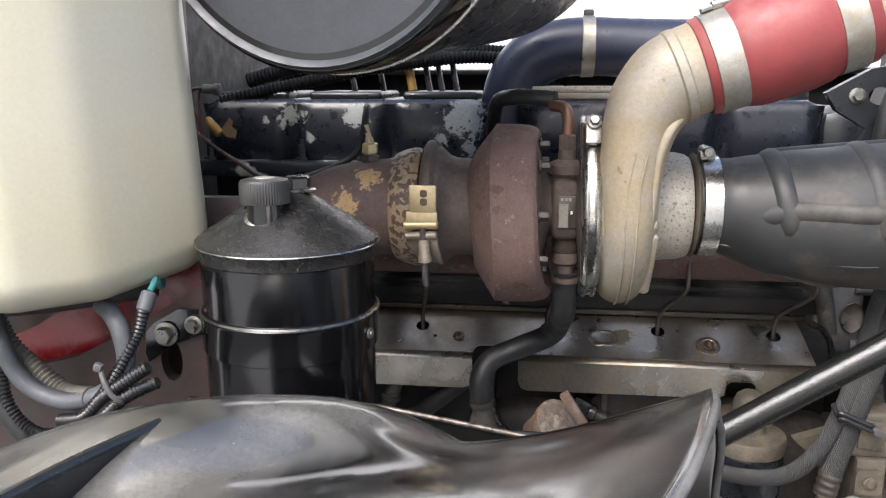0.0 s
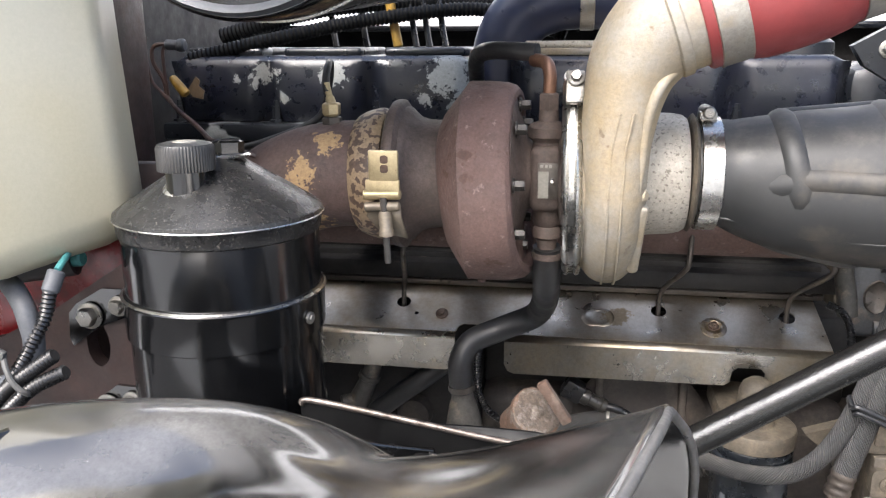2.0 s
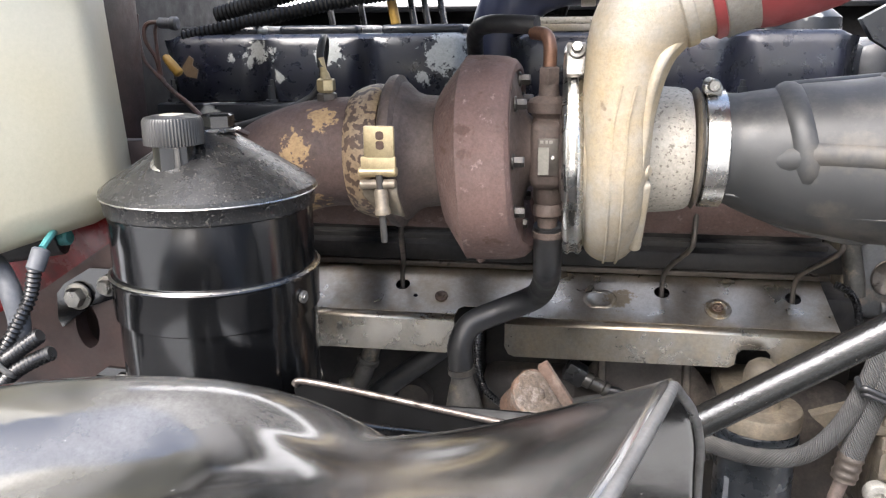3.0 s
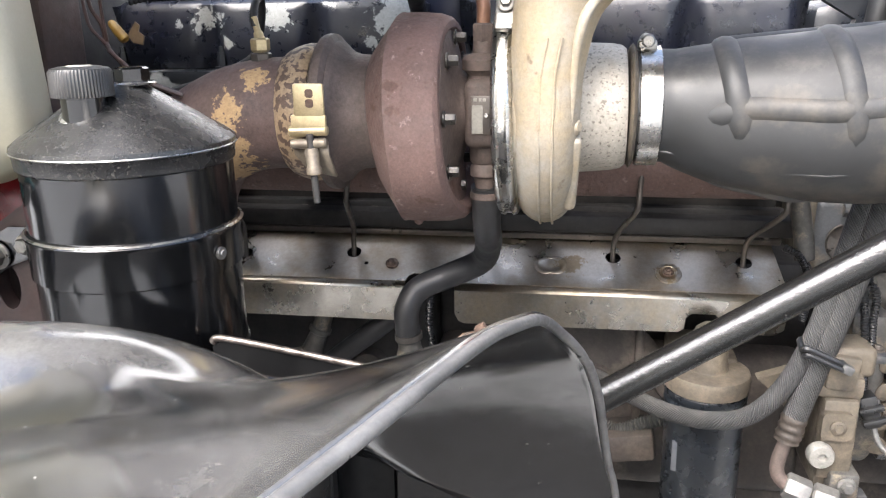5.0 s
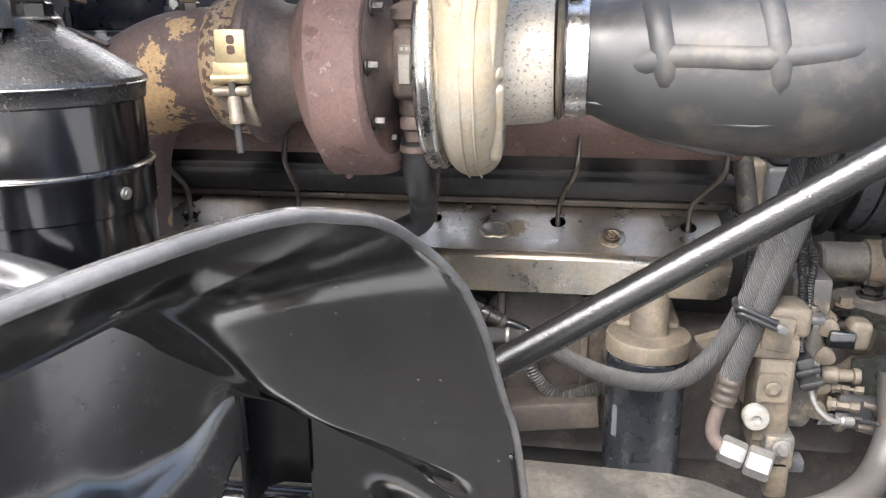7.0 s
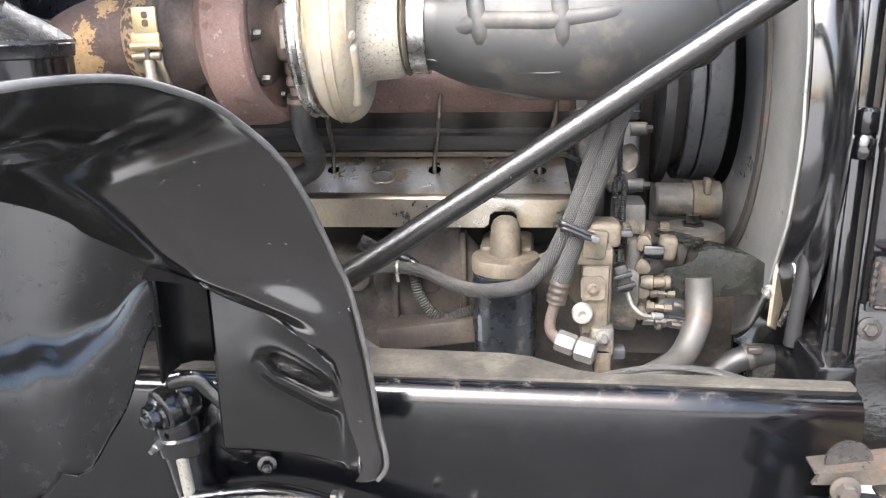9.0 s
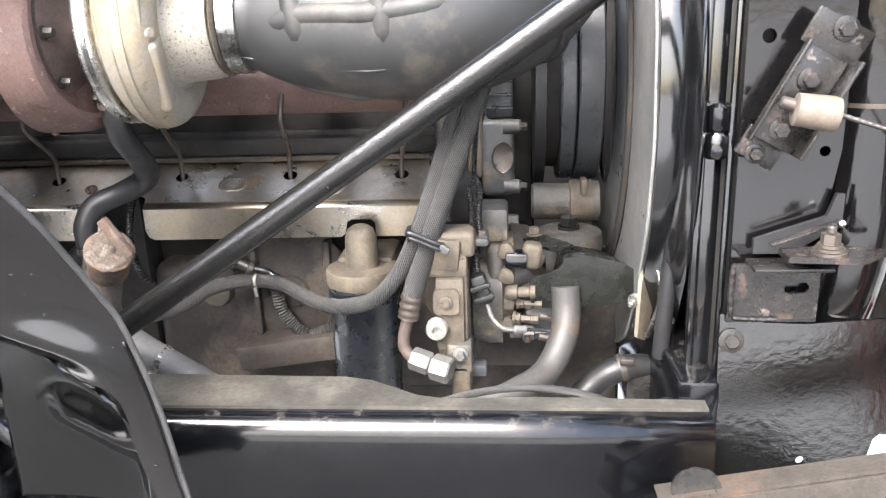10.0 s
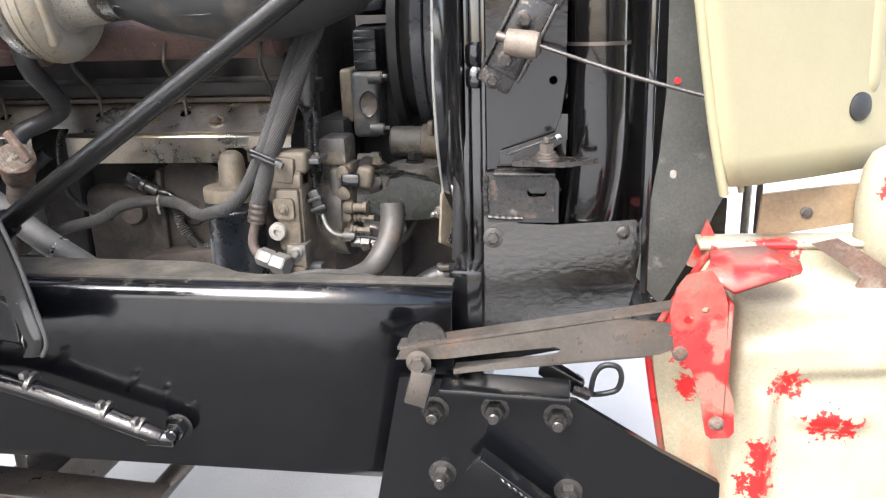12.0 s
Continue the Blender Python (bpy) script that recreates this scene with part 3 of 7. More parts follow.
# heat shield
t = hs = thing("heat_shield", (-0.07, 1.38, 1.1), "stained stainless steel heat shield with drain holes", "heat shield")
X0, X1 = -0.62, 0.478
up = Vector((0, 0.088, 0.052)).normalized()
L = 0.103
m = Matrix.Translation((0, 1.352, 1.121)) @ Matrix(((1, 0, 0, 0), (0, up.y, -up.z, 0), (0, up.z, up.y, 0), (0, 0, 0, 1)))
gap = [(-0.112, 0), (-0.108, 0.012), (-0.1, 0.018), (-0.04, 0.018), (-0.032, 0.012), (-0.03, 0)]
cuts = [circle2(x, y, r, 18) for x, y, r in ((-0.4, 0.05, 0.012), (-0.21, 0.06, 0.0125), (-0.184, 0.036, 0.004), (0.02, 0.066, 0.012), (0.219, 0.066, 0.0125), (0.42, 0.064, 0.0125), (0.468, 0.03, 0.002))]
part("top_sheet", plate([(X0, 0), *gap, (X1, 0), (X1 - 0.012, L), (X0, L)], 0.002, m, cuts), stainless, hs)
for x0, x1 in ((X0, -0.112), (-0.03, X1)):
    rows = [[(x, 1.352 - 0.012 * math.sin(a), 1.111 + 0.012 * math.cos(a) - 0.001) for x in (x0, (x0 + x1) / 2, x1)] for a in [radians(-30 + 15 * i) for i in range(9)]]
    shell(part("bend", loft(rows), stainless, hs), 0.002)
part("front_sheet", plate([(X0, 0), (-0.128, 0), (-0.118, 0.004), (-0.112, 0.014), (-0.112, 0.055), (X0, 0.055)], 0.002, upright(0, 1.342, 1.058)), shield_front, hs, "sooty stainless front edge with shade in its colour")
part("front_sheet", plate([(-0.014, 0), (0.318, 0.002), (0.327, 0.008), (0.329, 0.026), (0.337, 0.033), (0.372, 0.033), (0.379, 0.026), (0.379, 0.003), (X1 - 0.02, 0.003), (X1 - 0.005, 0.012), (X1, 0.055), (-0.03, 0.055), (-0.03, 0.016), (-0.024, 0.004)], 0.002, upright(0, 1.342, 1.058)), shield_front, hs, "sooty stainless front edge with shade in its colour")
part("rivet", bolt((-0.14, 1.382, 1.141), (0, -0.5, 0.86), 0.006, 0.005, 1.8), rusty, hs)
part("dimple", lathe([(0, 0.021), (0.002, 0.02), (0.003, 0.014), (0.001, 0.011)], (0.303, 1.381, 1.1405), (0, -0.5, 0.86), 24), stainless, hs)
part("stud", bolt((0.303, 1.381, 1.142), (0, -0.5, 0.86), 0.0065, 0.006, 1.3, 0.006), rusty, hs)
part("embossed_oval", lathe([(0, 0.018), (0.001, 0.017), (0.0014, 0.013), (0.0006, 0.012)], (0.12, 1.39, 1.146), (0, -0.5, 0.86), 28, wob=lambda th, s: 1 + 0.5 * abs(math.cos(th))), stainless, hs, "embossed worn oval mark")
part("end_screw", bolt((0.455, 1.435, 1.188), (0, -0.5, 0.86), 0.006, 0.004), dark_steel, hs)
rs = thing("shield_rail", (-0.06, 1.45, 1.19), "dark steel rail along the upper edge of the heat shield", "rail")
part("strip", box((-0.07, 1.447, 1.187), (1.1, 0.03, 0.012), (25, 0, 0), 0.003), dark_steel, rs)
part("rear_strip", box((-0.07, 1.463, 1.214), (1.1, 0.012, 0.03), (0, 0, 0), 0.003), block_dark, rs)

# thin lines that go down through the shield holes
for x, y in ((-0.4, 1.395), (-0.21, 1.403), (0.02, 1.41), (0.219, 1.41), (0.42, 1.408)):
    d = tagged(part("drain_line", tube([(x + 0.03, y - 0.1, 1.33), (x + 0.026, y - 0.118, 1.28), (x + 0.023, y - 0.105, 1.256), (x + 0.006, y - 0.018, 1.203), (x, y, 1.175), (x, y, 1.13)], 0.0042, 10), dark_steel), "thin bent dark steel line entering the heat shield", "pipe", "drain lines")


# ---- turbocharger ----
SPIN, CORE = (1, 0, 0.022), (0, AX, 1.418)  # the shaft's direction, and where it crosses x = 0


def volute():
    """The turbine scroll: a ridge towards the outlet, a chamfer to its left, and a foot that swells at the lower right."""
    bm = bmesh.new()
    prof = [(-0.092, 0.05), (-0.096, 0.07), (-0.0965, 0.08), (-0.093, 0.089), (-0.082, 0.1055), (-0.074, 0.1165), (-0.0655, 0.1285), (-0.0635, 0.1318), (-0.06, 0.1313), (-0.04, 0.1318), (-0.018, 0.1305), (-0.007, 0.127), (-0.002, 0.121), (-0.001, 0.113), (-0.004, 0.1085), (-0.01, 0.106), (-0.012, 0.06)]
    n = 112
    rings = []
    for x, r in prof:
        ring = []
        for i in range(n):
            a = 2 * math.pi * i / n  # 0 faces the viewer, a quarter turn points down
            down = max(0.0, math.sin(a - 0.25))
            rr = r * (1 + 0.085 * math.sin(a) + 0.003 * math.sin(5 * a + x * 40))
            dx = 0.026 * down ** 3 * max(0, (x + 0.06) / 0.06) + 0.004 * math.sin(2 * a)
            ring.append(bm.verts.new((x + dx, AX - rr * math.cos(a), 1.418 - rr * math.sin(a))))
        rings.append(ring)
    for p, q in zip(rings, rings[1:]):
        for i in range(n):
            bm.faces.new((p[i], p[(i + 1) % n], q[(i + 1) % n], q[i]))
    bm.faces.new(rings[0][::-1])
    bm.faces.new(rings[-1])
    return bm


def turbocharger():
    t = thing("turbocharger", (-0.02, AX, AZ), "heat-browned turbocharger with a cast aluminium compressor", "turbocharger")
    X = SPIN
    th = part("turbine_housing", volute(), cast_rust, t, "wine-brown cast turbine housing", sharp=32)
    part("casting_nub", lathe([(0, 0.006), (0.003, 0.005), (0.005, 0.002)], (-0.045, AX - 0.03, 1.279), (0.1, -0.5, -1), 12), cast_rust, th)
    part("turbine_outlet", lathe([(-0.166, 0.075), (-0.167, 0.093), (-0.163, 0.0985), (-0.158, 0.1), (-0.152, 0.0995), (-0.149, 0.095), (-0.147, 0.0905), (-0.143, 0.0895), (-0.139, 0.085), (-0.131, 0.0775), (-0.12, 0.0735), (-0.105, 0.072), (-0.085, 0.074)], CORE, X, 64), cast_brown, t, "dark brown turbine outlet with a round flange")
    # bearing housing between the two wheels
    part("bearing_housing", lathe([(-0.012, 0.1), (-0.003, 0.1), (-0.001, 0.094), (0.004, 0.072), (0.012, 0.048), (0.02, 0.042), (0.05, 0.042), (0.056, 0.07), (0.062, 0.12)], CORE, X, 56), cast_brown, t)
    part("oil_inlet_boss", lathe([(0.02, 0.024), (0.045, 0.019), (0.05, 0.022), (0.052, 0.026), (0.064, 0.0265), (0.068, 0.023), (0.072, 0.013), (0.086, 0.012)], (0.038, AX - 0.02, 1.418), (0, 0, 1), 28), cast_brown, t)
    part("oil_outlet_boss", lathe([(0.025, 0.024), (0.045, 0.0195), (0.06, 0.019), (0.064, 0.016), (0.068, 0.0185), (0.079, 0.0185), (0.082, 0.014), (0.095, 0.0125)], (0.04, AX - 0.02, 1.418), (0, 0, -1), 28), cast_brown, t)
    part("front_boss", box((0.037, AX - 0.036, 1.418), (0.04, 0.028, 0.085), bevel=0.011, seg=3), cast_brown, t)
    tag = part("data_plate", box((0.04, AX - 0.052, 1.418), (0.026, 0.003, 0.046), bevel=0.001), dark_steel, t, "small stamped metal data plate")
    part("label_patch", box((0.0345, AX - 0.054, 1.413), (0.013, 0.001, 0.034), bevel=0), white_paint, tag, "pale worn label patch")
    for dx, w in ((-0.008, 0.004), (-0.002, 0.003), (0.003, 0.004)):
        part("print_bar", box((0.04 + dx, AX - 0.054, 1.4365), (w, 0.0006, 0.004), bevel=0), white_paint, tag)
    part("plate_stud", rod((0.0455, AX - 0.052, 1.418), (0.0455, AX - 0.057, 1.418), 0.0032, n=12), chrome, tag)
    for i in range(8):
        a = radians(45 * i + 2)
        part("housing_bolt", bolt((-0.001, AX - 0.093 * math.cos(a), 1.415 + 0.093 * math.sin(a)), (1, 0, 0), 0.0072, 0.013, 1.35), bracket_black, t)
    # feed fitting on top
    f = part("feed_fitting", lathe([(0, 0.0125), (0.002, 0.0135), (0.02, 0.0135), (0.022, 0.011)], (0.038, AX - 0.02, 1.503), (0, 0, 1), 6), cast_brown, t, "rust-brown hex oil fitting")
    part("elbow_fitting", tube([(0.038, AX - 0.02, 1.522), (0.038, AX - 0.019, 1.548), (0.032, AX - 0.012, 1.562), (0.016, AX + 0.004, 1.565)], 0.0085, 14), copper, f, "tarnished copper elbow")
    # compressor
    ring = [(0.058, 0.11), (0.058, 0.1275), (0.0605, 0.132), (0.064, 0.1335), (0.067, 0.1305), (0.073, 0.1305), (0.076, 0.1335), (0.0795, 0.132), (0.082, 0.1275), (0.082, 0.11)]
    band = part("compressor_band", lathe(ring, CORE, X, 80), chrome, t, "bright steel v-band round the compressor")
    part("band_latch", box((0.07, AX - 0.083, 1.535), (0.022, 0.009, 0.042), (-32, 0, 0), 0.002), steel, band)
    part("latch_bolt", bolt((0.071, AX - 0.084, 1.546), (0, -1, 0.5), 0.0065, 0.008), steel, band)
    part("back_plate", lathe([(0.066, 0.05), (0.066, 0.122), (0.092, 0.122), (0.11, 0.112), (0.15, 0.084), (0.16, 0.05)], CORE, X, 64), cast_alu, t)
    # the scroll grows as it runs round and then leaves upwards at the front
    out = [(0.119, AX - 0.104, 1.42), (0.119, AX - 0.104, 1.47), (0.124, AX - 0.103, 1.52), (0.135, AX - 0.101, 1.563), (0.16, AX - 0.1, 1.598), (0.192, AX - 0.099, 1.614), (0.215, AX - 0.099, 1.622)]
    pts, rad = [], []
    for i in range(20):
        k = i / 19.0
        a = radians(150 - 318 * k)
        pts.append((0.112 + 0.006 * k, AX + (0.112 - 0.008 * k) * math.cos(a), 1.419 + (0.112 - 0.006 * k) * math.sin(a)))
        rad.append(0.024 + 0.0125 * k)
    path, radii = pts + out, rad + [0.0375, 0.04, 0.0445, 0.052, 0.0575, 0.0585, 0.0585]
    sc = part("scroll", tube(path, radii, 36, 5), cast_alu, t, "dusty cast aluminium scroll and outlet elbow")
    part("outlet_collar", lathe([(0, 0.0585), (0.002, 0.0605), (0.012, 0.0605), (0.014, 0.0585)], (0.168, AX - 0.1, 1.6035), (0.93, 0, 0.36), 48), cast_alu, sc)
    # mould partings down the front and the sharp rib that leaves the elbow's inner bend
    for off in (-0.006, 0.009):
        part("seam", tube([(0.118 + off, AX - 0.104 * math.cos(radians(a)) - 0.0362 * math.cos(radians(a)), 1.419 + (0.106 + 0.0362) * math.sin(radians(a))) for a in (-75, -60, -45, -30, -15, 0)] + [(0.119 + off, AX - 0.141, 1.44), (0.1195 + off, AX - 0.143, 1.47), (0.126 + off, AX - 0.147, 1.51)], 0.0016, 8, 4), cast_alu, sc)
    part("rib", tube([(0.2, AX - 0.1, 1.562), (0.179, AX - 0.125, 1.556), (0.163, AX - 0.139, 1.541), (0.154, AX - 0.139, 1.518), (0.149, AX - 0.133, 1.49), (0.1475, AX - 0.129, 1.455), (0.147, AX - 0.126, 1.42)], [0.004, 0.0055, 0.006, 0.006, 0.0055, 0.005, 0.002], 10, 6), cast_alu, sc)
    part("nub", lathe([(0, 0.013), (0.007, 0.011), (0.012, 0.005)], (0.146, AX - 0.112, 1.413), (1, -0.6, 0.1), 14), cast_alu, sc)
    part("web", box((0.148, AX - 0.085, 1.36), (0.016, 0.035, 0.1), (24, 0, 8), 0.007, 3), cast_alu, sc)
    part("inlet_neck", lathe([(0.12, 0.09), (0.146, 0.083), (0.152, 0.0795), (0.195, 0.077), (0.206, 0.0745), (0.211, 0.071), (0.212, 0.05)], CORE, X, 64), alu_speck, t, "speckled grey inlet neck")
    return t


turbocharger()


def exhaust_elbow():
    t = thing("exhaust_elbow", (-0.3, 1.2, 1.38), "cast exhaust elbow with peeling ochre paint", "exhaust pipe")
    part("body", tube([(-0.19, AX, 1.414), (-0.25, AX, 1.412), (-0.3, AX + 0.003, 1.4), (-0.35, AX + 0.01, 1.372), (-0.385, AX + 0.018, 1.32), (-0.4, AX + 0.02, 1.26), (-0.405, AX + 0.02, 1.18)], [0.073, 0.072, 0.072, 0.072, 0.073, 0.074, 0.074], 44, 10), elbow_peel, t)
    part("sensor_bushing", lathe([(0, 0.012), (0.002, 0.0135), (0.016, 0.0135), (0.018, 0.011)], (-0.2515, AX - 0.008, 1.474), (0, 0, 1), 6), dark_steel, t, "dull grey hex bushing")
    nut = part("sensor_nut", lathe([(0.014, 0.0095), (0.017, 0.0125), (0.03, 0.0125), (0.032, 0.01)], (-0.252, AX - 0.008, 1.478), (0, 0, 1), 6), brass, t, "brass hex nut with a probe")
    part("probe", lathe([(0, 0.0075), (0.01, 0.006), (0.012, 0.0045), (0.03, 0.004)], (-0.252, AX - 0.008, 1.507), (-0.2, 0, 1), 14), brass, nut)
    part("probe_sleeve", tube([(-0.257, AX - 0.008, 1.524), (-0.2595, AX - 0.004, 1.54), (-0.261, AX + 0.012, 1.556), (-0.266, AX + 0.04, 1.56), (-0.275, AX + 0.062, 1.535), (-0.29, AX + 0.07, 1.49), (-0.322, AX + 0.07, 1.468), (-0.38, AX + 0.07, 1.447), (-0.42, AX + 0.07, 1.436)], 0.0052, 10), rubber, nut)
    return t


exhaust_elbow()
t = thing("v_band_clamp", (-0.2, AX, AZ), "spotted v-band clamp with a yellow zinc T-bolt latch", "clamp")
part("band", lathe([(-0.2145, 0.07), (-0.214, 0.077), (-0.21, 0.0805), (-0.202, 0.0845), (-0.192, 0.0875), (-0.184, 0.0888), (-0.178, 0.0885), (-0.171, 0.085), (-0.17, 0.07)], CORE, SPIN, 72), clamp_peel, t)
la = part("latch", joined(box((-0.159, 1.0655, 1.4405), (0.038, 0.006, 0.04), (0, 0, 0), 0.003), box((-0.1605, 1.0655, 1.412), (0.0435, 0.006, 0.024), (0, 0, 0), 0.002)), brass, t, "yellow zinc latch plate")
for z in (1.449, 1.4375):
    part("latch_mark", lathe([(0, 0.005), (0.0008, 0.0046)], (-0.1575, 1.0627, z), (0, -1, 0), 14, wob=lambda th, s: 1 + 0.2 * abs(math.sin(2 * th))), rusty, la)
part("latch_roll", rod((-0.186, 1.0670, 1.404), (-0.138, 1.0670, 1.4055), 0.0065), brass, la)
shell(part("latch_lower", loft([[(-0.184, 1.0700, 1.392), (-0.17, 1.0720, 1.388), (-0.155, 1.0720, 1.388), (-0.139, 1.0700, 1.392)], [(-0.182, 1.0710, 1.376), (-0.17, 1.0770, 1.374), (-0.15, 1.0770, 1.374), (-0.138, 1.0700, 1.377)], [(-0.168, 1.0800, 1.354), (-0.16, 1.0830, 1.352), (-0.145, 1.0830, 1.35), (-0.131, 1.0760, 1.349)]]), dull_zinc, la, "dull flared lower latch"), 0.003)
part("trunnion", rod((-0.184, 1.0650, 1.389), (-0.139, 1.0650, 1.391), 0.006), dull_zinc, la)
part("t_bolt", rod((-0.159, 1.0610, 1.402), (-0.1545, 1.0620, 1.318), 0.0043), pipe_grey, la)
part("t_nut", lathe([(0, 0.0065), (0.004, 0.0085), (0.022, 0.008), (0.024, 0.0095), (0.031, 0.0095), (0.032, 0.007)], (-0.1575, 1.0610, 1.385), (0.0025, 0, -0.036), 14), dull_zinc, la)

# oil drain hose, from the turbo down through the gap in the shield
t = thing("oil_drain_hose", (-0.02, 1.25, 1.1), "black rubber oil drain hose bending down through the shield gap", "hose")
part("hose", tube([(0.041, AX - 0.02, AZ - 0.085), (0.041, AX - 0.005, AZ - 0.14), (0.037, AX + 0.05, AZ - 0.185), (0.02, AX + 0.1, AZ - 0.225), (-0.03, AX + 0.112, AZ - 0.253), (-0.074, AX + 0.1, AZ - 0.272), (-0.09, AX + 0.088, AZ - 0.3), (-0.09, AX + 0.085, AZ - 0.325), (-0.088, AX + 0.086, AZ - 0.35)], 0.0188, 20, 10), rubber, t)
part("hose_clamp", lathe([(0, 0.0205), (0.008, 0.0205)], (0.041, AX - 0.019, AZ - 0.092), (0, 0.05, -1), 24), cast_brown, t)
part("lower_clamp", lathe([(0, 0.021), (0.009, 0.021)], (-0.0885, AX + 0.0855, AZ - 0.338), (0.08, 0.03, -1), 24), dark_steel, t)
part("lower_fitting", lathe([(0, 0.0165), (0.012, 0.0175), (0.022, 0.021), (0.045, 0.026), (0.06, 0.029), (0.075, 0.03), (0.08, 0.026), (0.18, 0.026)], (-0.0875, AX + 0.086, AZ - 0.349), (0.05, 0.05, -1), 28), grey_cast, t, "grey cast drain fitting")

# intake boot
t = thing("intake_boot", (0.45, AX, AZ), "dusty grey moulded rubber intake boot with ribs", "intake boot")
BP = [(0.222, AX, 1.424), (0.262, AX, 1.424), (0.335, AX, 1.416), (0.43, AX, 1.412), (0.51, AX + 0.003, 1.415), (0.58, AX + 0.03, 1.43), (0.64, AX + 0.08, 1.465), (0.68, AX + 0.13, 1.53), (0.69, AX + 0.16, 1.63)]
BR = [0.067, 0.068, 0.088, 0.101, 0.105, 0.104, 0.1, 0.098, 0.095]
boot = part("boot", tube(BP, BR, 48, 8), rubber_boot, t)


def on_boot(x, deg, lift=-0.0092):
    """A place on the boot's skin: x along it, deg round it (180 faces the viewer, 90 is the top)."""
    k = 0
    while k < len(BP) - 2 and BP[k + 1][0] < x:
        k += 1
    f = (x - BP[k][0]) / (BP[k + 1][0] - BP[k][0])
    c = Vector(BP[k]).lerp(Vector(BP[k + 1]), f)
    r = BR[k] + (BR[k + 1] - BR[k]) * f + lift
    return (x, c.y + r * math.cos(radians(deg)), c.z + r * math.sin(radians(deg)))


for x in (0.336, 0.452):
    part("rib", tube([on_boot(x - 0.014 * math.sin(radians(d - 20)) ** 2, d, -0.0148) for d in range(60, 205, 12)], [0.0195] * 10 + [0.0165, 0.004], 14, 2), rubber_boot, boot)
for d0, d1, d2, x0, x1 in ((80, 78, 76, 0.3, 0.6), (184, 170, 166, 0.285, 0.575)):
    part("rib", tube([on_boot(x0 + (x1 - x0) * i / 10, d0 + (d1 - d0) * min(1, i / 2) + (d2 - d1) * max(0, (i - 5) / 5), -0.0138) for i in range(11)], [0.008] + [0.018] * 8 + [0.0165, 0.004], 14, 2), rubber_boot, boot)
part("parting_line", tube([on_boot(0.25 + 0.03 * i, 226 - 2 * i, -0.0012) for i in range(12)], 0.0022, 8, 2), rubber_boot, boot)
part("parting_fin", tube([on_boot(0.285 + 0.02 * i, 256, -0.001) for i in range(8)], [0.002, 0.005, 0.006, 0.006, 0.006, 0.0075, 0.0075, 0.003], 8, 2), rubber_boot, boot)
band = part("hose_clamp", lathe([(0, 0.0705), (0.001, 0.0725), (0.025, 0.0725), (0.026, 0.0705)], (0.224, AX, 1.424), (1, 0, 0), 56), chrome, t, "bright worm-drive hose clamp")
part("worm_housing", box((0.233, AX - 0.01, 1.4975), (0.022, 0.024, 0.012), bevel=0.003), steel, band)
part("worm_screw", rod((0.233, AX - 0.03, 1.5025), (0.233, AX + 0.016, 1.5025), 0.008, n=12), steel, band)
part("rear_lip", lathe([(0, 0.07), (0.004, 0.0755), (0.008, 0.07)], (0.2135, AX, 1.424), (1, 0, 0), 48), tan_cast, t)

# charge pipe and its red hose
part("end_ring", lathe([(0, 0.098), (0.004, 0.106), (0.016, 0.106), (0.02, 0.098)], (0.615, AX + 0.055, AZ + 0.034), (0.8, 0.5, 0.42), 48), rubber, boot)

t = thing("charge_hose", (0.28, 1.07, 1.65), "red silicone charge hose with steel bands", "hose")
c0, cd = Vector((0.199, AX - 0.099, 1.6155)), Vector((0.95, -0.03, 0.335)).normalized()


def ch(a):
    return c0 + cd * a


part("hose", lathe([(0, 0.0605), (0.003, 0.063), (0.04, 0.063), (0.046, 0.0665), (0.06, 0.07), (0.09, 0.0715), (0.125, 0.071), (0.145, 0.068), (0.155, 0.064), (0.2, 0.063), (0.203, 0.0605)], c0, cd, 56), red_silicone, t)
for a0, w in ((0.011, 0.034), (0.156, 0.033)):
    part("band", lathe([(a0, 0.0632), (a0 + 0.001, 0.0655), (a0 + 0.004, 0.0648), (a0 + w - 0.004, 0.0648), (a0 + w - 0.001, 0.0655), (a0 + w, 0.0632)], c0, cd, 56), dull_band, t, "dull steel band clamp")
    part("band_bolt", rod(ch(a0 + w / 2) + V(-0.02, -0.012, 0.066), ch(a0 + w / 2) + V(0.018, -0.012, 0.078), 0.006), steel, t)
part("band_saddle", box(tuple(ch(0.028) + V(-0.018, -0.01, 0.0655)), (0.03, 0.014, 0.007), (0, -20, 0), 0.002), steel, t)
t = tagged(part("charge_pipe", tube([ch(0.16), ch(0.26), ch(0.42), ch(0.7)], 0.058, 40, 4), cast_alu), "dusty aluminium charge air pipe", "pipe")

# coolant crossover hose behind
t = thing("crossover_hose", (0.05, 1.62, 1.68), "dark blue-black silicone hose elbow with a band", "hose")
part("hose", tube([(-0.064, 1.6, 1.49), (-0.064, 1.6, 1.54), (-0.056, 1.6, 1.59), (-0.028, 1.6, 1.634), (0.02, 1.6, 1.658), (0.08, 1.6, 1.665), (0.2, 1.6, 1.661), (0.42, 1.6, 1.655)], 0.0555, 32, 8), blue_silicone, t)
part("band", lathe([(0, 0.056), (0.001, 0.058), (0.024, 0.058), (0.025, 0.056)], (0.073, 1.6, 1.665), (1, 0, 0), 44), dull_band, t, "steel band clamp")
part("band_tab", box((0.085, 1.6, 1.727), (0.02, 0.02, 0.014), bevel=0.003), dark_steel, t)
t = thing("oil_feed_line", (-0.02, 1.3, 1.58), "black oil feed hose over the turbo", "hose")
